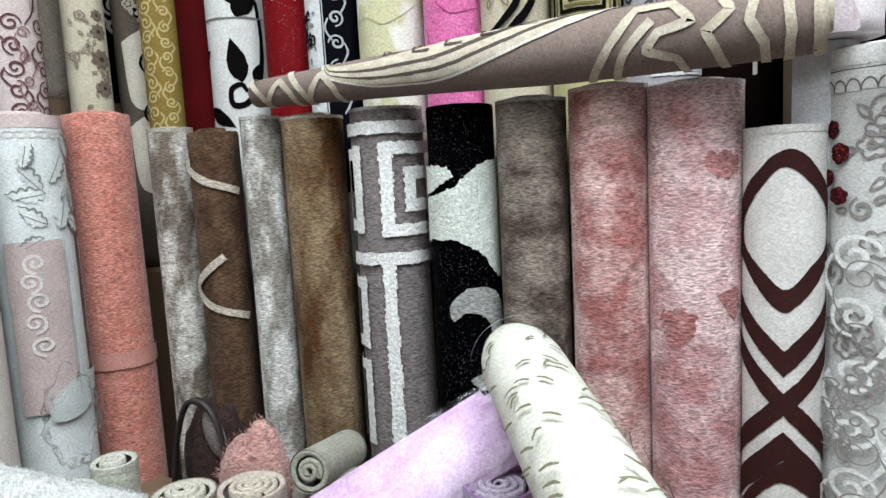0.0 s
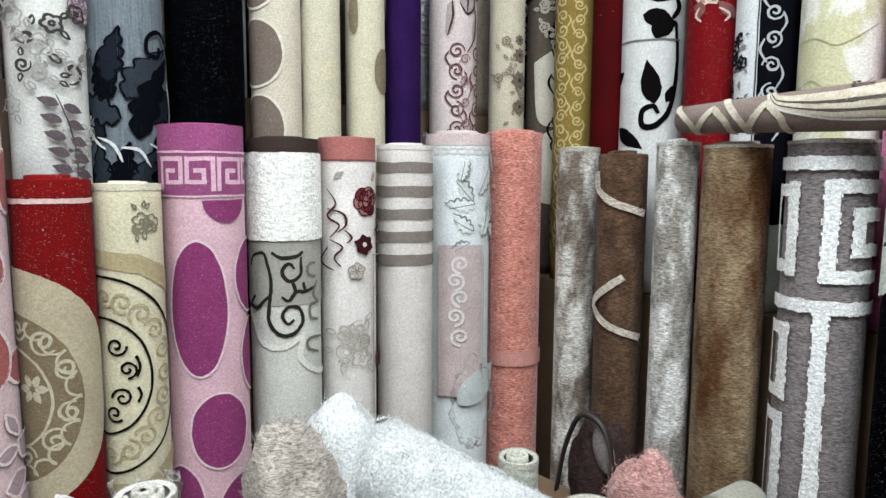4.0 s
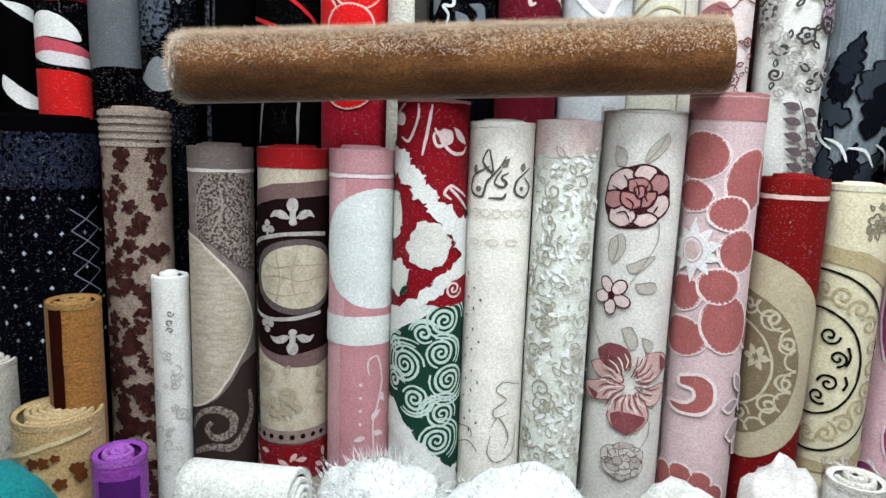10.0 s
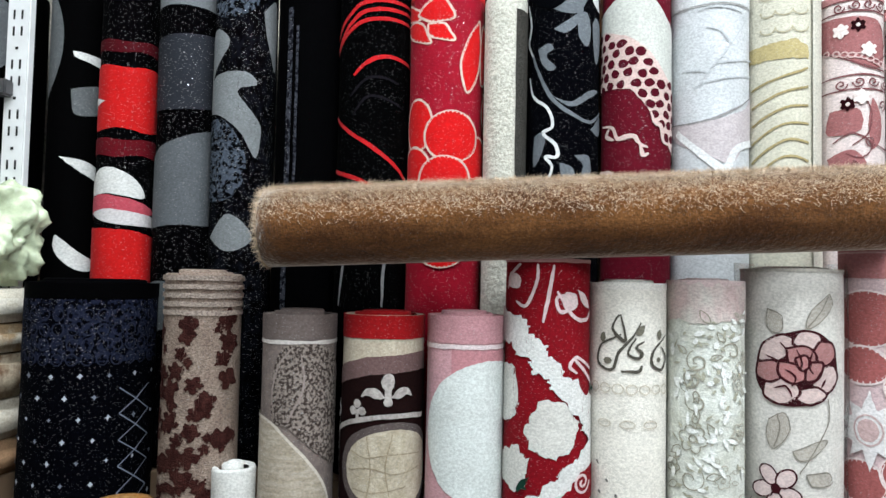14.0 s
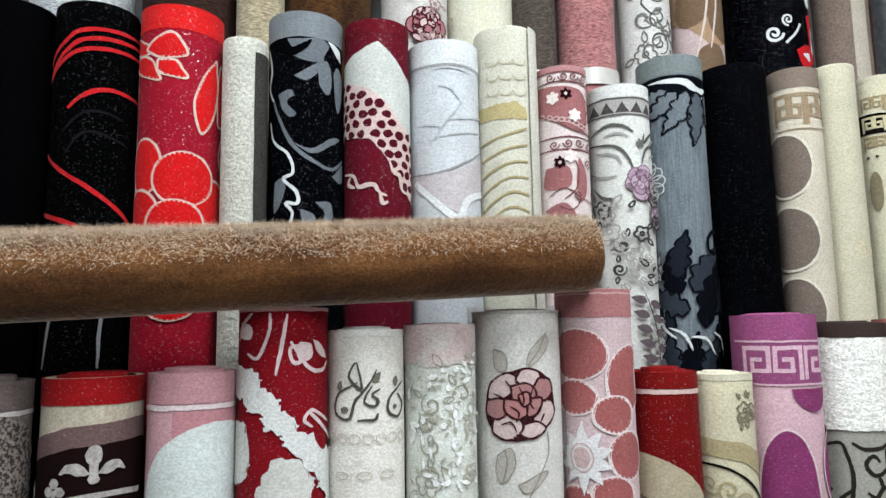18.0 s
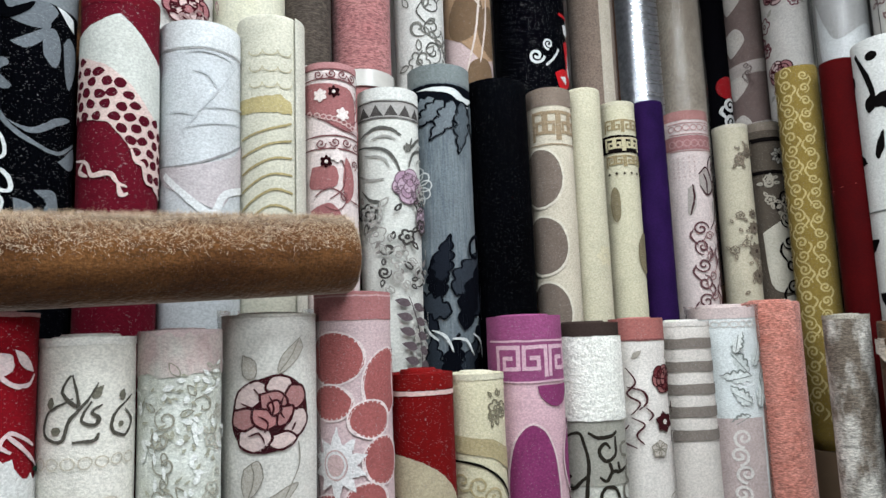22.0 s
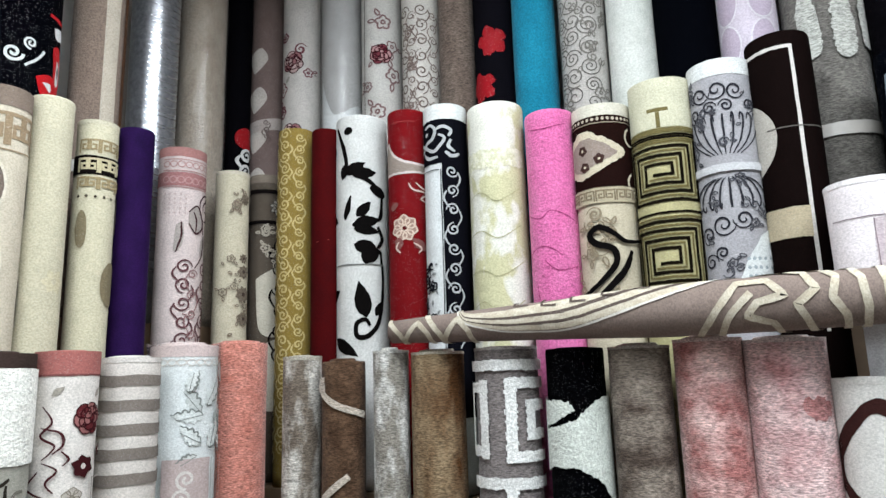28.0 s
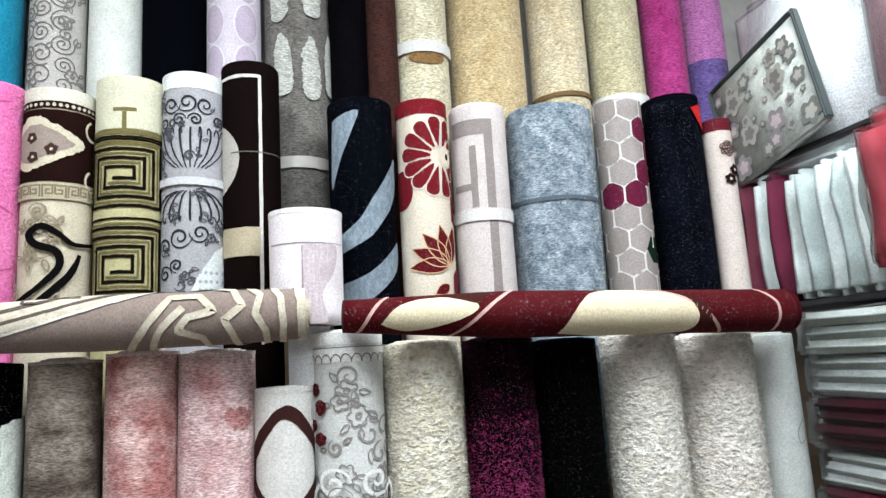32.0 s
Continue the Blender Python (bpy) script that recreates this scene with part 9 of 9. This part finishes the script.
lump("wrapped_mat", "pale mat bundled in clear film", -1.37, 0.03, 0.452, 0.08, 0.09, 0.165, pile((196, 190, 186), "velvet"), 0.35, 13)
boxed("brown_tag", (-1.26, -1.24, -0.63, -0.58, 0.62, 0.72), plain("brown_leather", (96, 48, 34), 0.5), lump("wrapped_mat", "small white mat with a brown leather tag", -1.27, -0.58, 0.452, 0.06, 0.07, 0.11, snow2, 0.2, 15))
R = small("white mat with a fringe rolled upright", -1.35, 0.15, 0.05, 0.77, (206, 202, 194), (196, 192, 180))
wrapped(R, 0.004, 0.02)

# white plush roll that leans out of the pile, with a greige mat beside it
R = laid("thick white plush mat folded into a roll on the pile", (-1.325, 0.555, 0.745), (-1.06, 0.8, 0.575), 0.092, snow, None, name="small_rolled_mat", group=LOW, category="rolled mat", ends=False, wob=0.05, profile=lambda f: 0.55 + 0.45 * math.sqrt(1 - (1 - min(1, f / 0.12)) ** 2))
R.tufts(snow, 0.014, 6000, 0.0028, all_round=True, droop=0.0)
lump("plush_end", "rounded white plush end of a folded mat", -1.345, 0.535, 0.452, 0.1, 0.11, 0.215, snow, 0.12, 21, tuft=(0.012, 2500))
gre = pile((156, 146, 134), "shag", (172, 162, 150), 0.8, 40)
lump("shaggy_mat", "greige curly-piled mat folded in the pile", -1.31, 0.4, 0.452, 0.09, 0.1, 0.205, gre, 0.25, 23, tuft=(0.013, 3500))
for x, y, r, top, c, h2 in ((-1.2, 0.771, 0.07, 0.668, (190, 192, 180), (206, 204, 190)), (-1.19, 0.888, 0.045, 0.688, (182, 184, 168), (198, 196, 180))):
    small("pale mint mat rolled upright with its layers showing", x, y, r, top, c, h2)

# north side
small("grey-beige mat rolled upright with its layers showing", -0.952, 0.842, 0.057, 0.68, (178, 172, 158), (192, 186, 170), NORTH)
small("cream and pink mat rolled upright with wide layers", -0.835, 0.89, 0.062, 0.69, (176, 160, 148), (190, 178, 160), NORTH)
lump("shaggy_mat", "rose pink shaggy mat bundled in the pile", -0.99, 1.08, 0.452, 0.08, 0.06, 0.135, pile((196, 148, 138), "shag", (176, 122, 116), 0.8, 40), 0.25, 31, tuft=(0.012, 2500))
R = laid("grey-green mat rolled up, its end to the room", (-0.815, 1.18, 0.64), (-0.79, 1.0, 0.672), 0.042, pile((150, 148, 132), "fleece"), pile((160, 158, 140), "loop"), name="small_rolled_mat", group=LOW, category="rolled mat")
lump("folded_mat", "grey mat folded beneath a small roll", -0.79, 1.09, 0.452, 0.1, 0.09, 0.1, pile((150, 144, 130), "fleece"), 0.12, 33)
bag = lump("folded_mat", "dark brown furry mat with a grey lining and strap", -1.15, 1.13, 0.452, 0.075, 0.06, 0.15, pile((58, 44, 42), "shag"), 0.25, 35, tuft=(0.01, 1800))
bm = bmesh.new()
prof = smooth([(-0.085, 0.08), (-0.06, 0.2), (-0.02, 0.285), (0.03, 0.292), (0.065, 0.255), (0.08, 0.18)], 6)
rings = []
for (u, v), nx in zip(prof, prof[1:] + prof[-1:]):
    rings.append([bm.verts.new((u, -0.06 + q, v + w)) for q, w in ((-0.008, 0), (0.008, 0), (0.008, 0.012), (-0.008, 0.012))])
for a, b in zip(rings, rings[1:]):
    for k in range(4):
        bm.faces.new((a[k], a[(k + 1) % 4], b[(k + 1) % 4], b[k]))
part("strap", bm, plain("dark_strap", (44, 34, 34), 0.6), bag)
bm = bmesh.new()
bmesh.ops.create_uvsphere(bm, u_segments=20, v_segments=12, radius=1)
for v in bm.verts:
    v.co = Vector((v.co.x * 0.032 + 0.045, v.co.y * 0.012 - 0.05, v.co.z * 0.05 + 0.225 - v.co.x * 0.02))
part("lining", bm, pile((128, 120, 116), "loop"), bag, "grey ribbed lining")

# lilac rug folded flat and leaning, and the white roll across it
lil = tagged(new("folded_rug"), "lilac rug folded flat in clear film, leaning on the pile", "folded rug", LOW)
bm = bmesh.new()
m_l = pile((206, 160, 208), "velvet", (222, 190, 224), 0.7, 10, (1, 1, 1))
box(bm, -0.3, 0.27, -0.075, 0.075, -0.02, 0.02, 0.014)
part("upper_fold", bm, m_l, lil)
bm = bmesh.new()
box(bm, -0.3, 0.26, -0.085, 0.065, -0.07, -0.024, 0.014)
# lower fold in a darker copy of the lilac, for its shaded front
part("lower_fold", bm, pile((160, 104, 160), "velvet"), lil)
bm = bmesh.new()
bmesh.ops.create_grid(bm, x_segments=40, y_segments=14, size=1)
for v in bm.verts:
    v.co = Vector((v.co.x * 0.285 - 0.015, v.co.y * 0.077, 0.024 + 0.005 * noise.noise(Vector((v.co.x * 6, v.co.y * 3, 0)))))
part("packing_film", bm, film_wrap(), lil, "clear creased packing film")
lx = Vector((0.224, 0.16, 0.138)).normalized()
lz = Vector((0.2, -0.62, 0.75))
lz = (lz - lx * lz.dot(lx)).normalized()
ly = lz.cross(lx)
lil.matrix_basis = Matrix.Translation(Vector((-0.45, 1.1, 0.84)) - lx * 0.27 - ly * 0.075) @ Matrix((lx, ly, lz)).transposed().to_4x4()
white_pat = pile((212, 212, 198), "velvet", (198, 196, 180), 0.7, 14)
R = laid("white rolled rug with small olive leaf marks lying on the pile", (-0.09, 0.62, 0.805), (-0.405, 1.118, 0.914), 0.07, white_pat, white_pat, group=LOW, profile=lambda f: 1.0 - 0.3 * (max(0, f - 0.8) / 0.2) ** 3)
R.thing.matrix_basis = R.thing.matrix_basis @ Matrix.Rotation(radians(-90), 4, "Z")
for k in range(60):
    s, y, a = R.rng.uniform(-0.11, 0.11), 0.05 + 0.0088 * k, R.rng.uniform(-60, 60)
    c = smooth([(s, y), (s + 0.014 * math.cos(radians(a)), y + 0.014 * math.sin(radians(a))), (s + 0.02 * math.cos(radians(a)) + 0.004, y + 0.02 * math.sin(radians(a)) + 0.008)], 5)
    R.motif("leaf_mark", V(112, 110, 88), (), [(c, taper(c, 0.005, 0.3))])
R.motif("hem_line", V(150, 150, 140), (), [([(-0.15 + 0.015 * k, 0.05) for k in range(21)], 0.002)])
stack = tagged(new("folded_rug_stack"), "folded dark rug under the lying white roll", "folded rug", LOW)
bm = bmesh.new()
box(bm, -0.3, -0.06, 0.62, 0.84, 0.452, 0.735, 0.03)
part("body", bm, pile((90, 70, 96), "velvet"), stack)
R = small("violet striped mat rolled upright", -0.39, 0.985, 0.062, 0.72, (130, 96, 140), (180, 166, 186), NORTH)


# ---- slotted shelf post, and the things beyond it at the west end ----
post = tagged(new("shelf_post"), "white slotted steel shelf upright with a grey bracket", "shelf post")
post.location = (-1.645, -1.79, 0)
upright = boxed("upright", (-0.02, 0.0, -0.026, 0.026, 0.985, 2.9), m_white, post, 0.003)
# slots and holes are dark plates that paint the shade inside openings
m_dark = plain("slot_shadow", (16, 16, 16), 0.9)
for k in range(34):
    z = 1.35 + 0.036 * k
    for q in (-0.011, 0.007):
        if k % 3 != 2:
            boxed("slot", (0.0002, 0.0012, q, q + 0.004, z, z + 0.02), m_dark, upright)
    if k % 3 == 2:
        boxed("hole", (0.0002, 0.0012, -0.003, 0.003, z + 0.006, z + 0.012), m_dark, upright)
boxed("bracket", (0.0015, 0.03, -0.03, 0.0, 1.755, 1.79), plain("grey_steel", (92, 92, 94), 0.4, 0.6), post, 0.004)

R = Roll("black rolled rug with grey ovals at the shelf's end", -1.765, -1.9, 0.075, 2.03, 0.983, WEST, V(5, 5, 6), group=BACK)
R.motif("grey_oval", V(96, 100, 104), [loop([(-0.07, 0.05), (0.0, 0.03), (0.06, 0.06), (0.07, 0.14), (0.02, 0.2), (-0.05, 0.17)]), loop([(-0.08, 0.4), (0.0, 0.36), (0.07, 0.42), (0.02, 0.47)])])
R = Roll("black rolled rug with pale waves at the shelf's end", -1.76, -2.07, 0.08, 2.04, 0.983, WEST, V(5, 5, 6), group=BACK)
R.motif("grey_wave", V(96, 100, 104), [loop([(-0.09, 0.1), (0.02, 0.08), (0.09, 0.15), (0.0, 0.19)])])
for y, r, c in ((-1.76, 0.1, (60, 54, 52)), (-1.98, 0.11, (150, 142, 132))):
    Roll("plain shaggy rolled rug at the end of the top row", -1.97, y, r, 2.87, 1.503, WEST, pile(c, "shag"), group=HIGH)

fold = "folded rugs stacked at the west end"
z = 0.985
for k, (c, c2, th) in enumerate((((120, 86, 60), (150, 116, 86), 0.07), ((196, 188, 172), (180, 170, 152), 0.08), ((104, 78, 58), (176, 160, 136), 0.09), ((200, 192, 174), (150, 124, 92), 0.06), ((206, 202, 190), (190, 182, 164), 0.07))):
    th_ = th - 0.004
    bm = bmesh.new()
    box(bm, -0.12, 0.1, -0.22, 0.12, 0, th_, 0.018)
    t = tagged(new("folded_rug"), ("cream" if c[0] > 150 else "brown") + " patterned rug folded flat in a stack", "folded rug", fold)
    t.location = (-1.62 + 0.006 * (k % 2), -1.83, z)
    part("upper_fold", bm, pile(c, "velvet", c2, 0.4, 16, (1, 1, 1)), t)
    bm = bmesh.new()
    box(bm, 0.095, 0.104, -0.215, 0.115, th_ * 0.42, th_ * 0.5, 0.002)
    part("fold_edge", bm, V(70, 52, 40), t)
    z += th
boxed("support_block", (-1.72, -1.52, -2.04, -1.72, 0, 0.984), m_board, steps)
pb = lump("plastic_bag", "crumpled pale green and white plastic bag", -1.6, -1.83, z, 0.07, 0.12, 0.13, plain("pale_green_plastic", (196, 210, 172), 0.25, 0.0, 0.3, 30), 0.5, 41, "plastic bag", 7.0, None, "", 5)
bm = bmesh.new()
for k in range(24):
    a0, a1 = 2 * math.pi * k / 24, 2 * math.pi * (k + 1) / 24
    for q, w in ((0.024, 0.034),):
        vs = [bm.verts.new((0.09, 0.03 + r2 * math.cos(a), 0.16 + r2 * 1.5 * math.sin(a))) for a, r2 in ((a0, q), (a1, q), (a1, w), (a0, w))]
        bm.faces.new(vs)
bmesh.ops.remove_doubles(bm, verts=bm.verts, dist=1e-5)
part("printed_ring", bm, plain("black_print", (24, 26, 24), 0.4), pb)

# ---- the east shelf with bagged bedding ----
EAST = "bagged bedding on the east shelf"
shelf = tagged(new("east_shelf"), "dark steel shelf holding bagged bedding", "shelf")
boxed("board", (1.47, 2.0, 0.3, 1.6, 1.41, 1.428), plain("dark_shelf", (40, 38, 40), 0.5), shelf, 0.003)
boxed("side_panel", (1.475, 2.0, 0.28, 0.299, 0, 2.7), m_white, shelf)
boxed("side_panel", (1.76, 2.0, 1.601, 1.62, 0, 2.7), m_white, shelf)


def soft_box(bm, x0, x1, y0, y1, z0, z1, bevel, cuts, amp, scale, seed):
    """A soft folded block whose faces sag and crumple."""
    box(bm, x0, x1, y0, y1, z0, z1, bevel)
    bmesh.ops.subdivide_edges(bm, edges=[e for e in bm.edges if e.calc_length() > 0.02], cuts=cuts, use_grid_fill=True)
    off = Vector((seed * 3.1, seed * 1.7, seed))
    for v in bm.verts:
        q = v.co * scale + off
        v.co += Vector((noise.noise(q), noise.noise(q + Vector((9, 0, 0))), 0.45 * noise.noise(q + Vector((0, 9, 0))))) * amp


zz = 0.0
stack = (((206, 216, 208), 0.105), ((198, 206, 202), 0.1), ((60, 16, 30), 0.12), ((208, 214, 210), 0.085), ((84, 22, 40), 0.08), ((150, 152, 152), 0.085), ((214, 220, 214), 0.095))
rng = seeded("folded blankets")
order = [stack[(12 - k) % 7] for k in range(13)]
lift = 1.398 / sum(h for _, h in order)
for k, (c, h) in enumerate(order):
    th = h * lift
    t = tagged(new("folded_blanket"), ("pale green-grey" if c[0] > 160 else "mid grey" if c[0] > 100 else "dark burgundy") + " folded blanket in creased clear film, stacked", "folded blanket", "folded blankets stacked on the floor")
    t.location = (1.432 + rng.uniform(-0.012, 0.012), 0.4, zz)
    n = 3 if h < 0.11 else 4
    for q in range(n):
        step = (th - 0.006) / n
        bm = bmesh.new()
        soft_box(bm, rng.uniform(0, 0.012), 0.4, 0.0, 0.865, q * step, (q + 1) * step - 0.001, 0.4 * step, 3, 0.011, 9.0, k * 4 + q)
        tone = c if q % 2 == 0 or c[0] < 100 else tuple(int(x * 0.9) for x in c)
        part("fold", bm, pile(tone, "velvet", tuple(int(x * 0.86) for x in tone), 0.6, 14), t)
    bm = bmesh.new()
    soft_box(bm, -0.01, 0.41, -0.01, 0.875, -0.001, th - 0.003, 0.012, 9, 0.012, 16.0, k)
    part("packing_film", bm, film_wrap(), t, "clear creased packing film")
    zz += th
set_ = tagged(new("bedding_bag"), "clear zipped bag with a row of folded grey-green bedding", "bedding bag", EAST)
set_.location = (1.45, 1.0, 1.43)
for k in range(8):
    bm = bmesh.new()
    y = 0.06 * k
    soft_box(bm, rng.uniform(-0.006, 0.012), 0.3, y + rng.uniform(0, 0.006), y + rng.uniform(0.05, 0.057), 0.0, 0.372 + rng.uniform(-0.012, 0.018), 0.018, 3, 0.016, 8.0, k + 60)
    c = (110, 40, 62) if k in (7, 5) else ((190, 204, 200) if k % 2 else (212, 222, 218))
    part("folded_sheet", bm, pile(c, "velvet", tuple(int(x * 0.85) for x in c), 0.7, 16), set_)
bm = bmesh.new()
soft_box(bm, -0.014, 0.31, -0.012, 0.5, -0.002, 0.405, 0.03, 12, 0.018, 13.0, 5)
part("packing_film", bm, film_wrap(), set_, "clear creased plastic bag")
bm = bmesh.new()
soft_box(bm, -0.02, 0.3, 0.0, 0.3, 0, 0.42, 0.05, 4, 0.012, 7.0, 7)
t = tagged(new("bedding_bag"), "rounded red quilted bedding bag in clear plastic", "bedding bag", EAST)
t.location = (1.41, 0.69, 1.43)
part("body", bm, pile((150, 44, 56), "velvet", (170, 66, 76), 0.6, 10), t)
bm = bmesh.new()
soft_box(bm, -0.03, 0.31, -0.01, 0.308, -0.001, 0.432, 0.055, 9, 0.014, 12.0, 8)
part("packing_film", bm, film_wrap(), t, "clear creased plastic bag")
# flat pack with a printed picture, and white and pink bags behind it
cush = tagged(new("bedding_pack"), "flat bedding pack with grey printed flowers and dark piping", "bedding pack", EAST)
bm = bmesh.new()
box(bm, -0.018, 0.018, -0.2, 0.2, 0.0, 0.36, 0.012)
part("body", bm, pile((150, 154, 148), "felt", (184, 188, 180), 0.6, 14, (1, 1, 1)), cush)
mp = plain("dark_piping", (64, 72, 72), 0.5)
for d in ((-0.026, 0.0, -0.206, -0.194, 0.0, 0.366), (-0.026, 0.0, 0.194, 0.206, 0.0, 0.366), (-0.026, 0.0, -0.193, 0.193, 0.354, 0.366)):
    boxed("piping", d, mp, cush, 0.004)
rng = seeded("pack")
for k in range(30):
    y, z2 = -0.15 + 0.06 * (k % 6) + rng.uniform(-0.02, 0.02), 0.05 + 0.062 * (k // 6) + rng.uniform(-0.02, 0.02)
    turn, size = rng.uniform(0, 70), rng.choice((0.012, 0.02, 0.03, 0.042))
    for name, grow, tone, lay in (("printed_flower", 1.0, ((104, 106, 102), (150, 148, 140), (126, 120, 122))[k % 3], 0.0), ("printed_heart", 0.55, ((160, 158, 150), (108, 104, 102), (178, 160, 160))[k % 3], 0.0008)):
        bm = bmesh.new()
        sc = scallop(0, 0, size * grow, 5, 0.35, turn)
        bm.faces.new([bm.verts.new((-0.0215 - 0.0002 * k / 6 - lay, y + u, z2 + v)) for u, v in sc])
        part(name, bm, plain("print_tone%d%s" % (k % 3, name[8]), tone, 0.6), cush)
cush.matrix_basis = Matrix.Translation((1.46, 1.265, 1.848)) @ Matrix.Rotation(radians(-13), 4, "X") @ Matrix.Rotation(radians(3), 4, "Y")
for nm, lab, d, c in (("bedding_bag", "white quilt in a clear plastic bag", (1.53, 1.8, 1.02, 1.5, 1.77, 2.42), (232, 236, 238)), ("bedding_bag", "pink quilt in a clear plastic bag", (1.5, 1.8, 0.6, 1.005, 1.88, 2.5), (226, 168, 184))):
    t = tagged(new(nm), lab, "bedding bag", EAST)
    t.location = (d[0], d[2], d[4])
    bm = bmesh.new()
    box(bm, 0, d[1] - d[0], 0, d[3] - d[2], 0, d[5] - d[4], 0.05)
    part("body", bm, pile(c, "fleece", tuple(int(x * 0.93) for x in c), 0.7, 9), t)
    bm = bmesh.new()
    box(bm, -0.01, d[1] - d[0] + 0.01, -0.004, d[3] - d[2] + 0.004, -0.001, d[5] - d[4] + 0.01, 0.055)
    part("packing_film", bm, film_wrap(), t, "clear creased plastic bag")
boxed("board", (1.5, 2.0, 0.31, 1.6, 1.855, 1.87), plain("dark_shelf", (40, 38, 40), 0.5), shelf, 0.003)
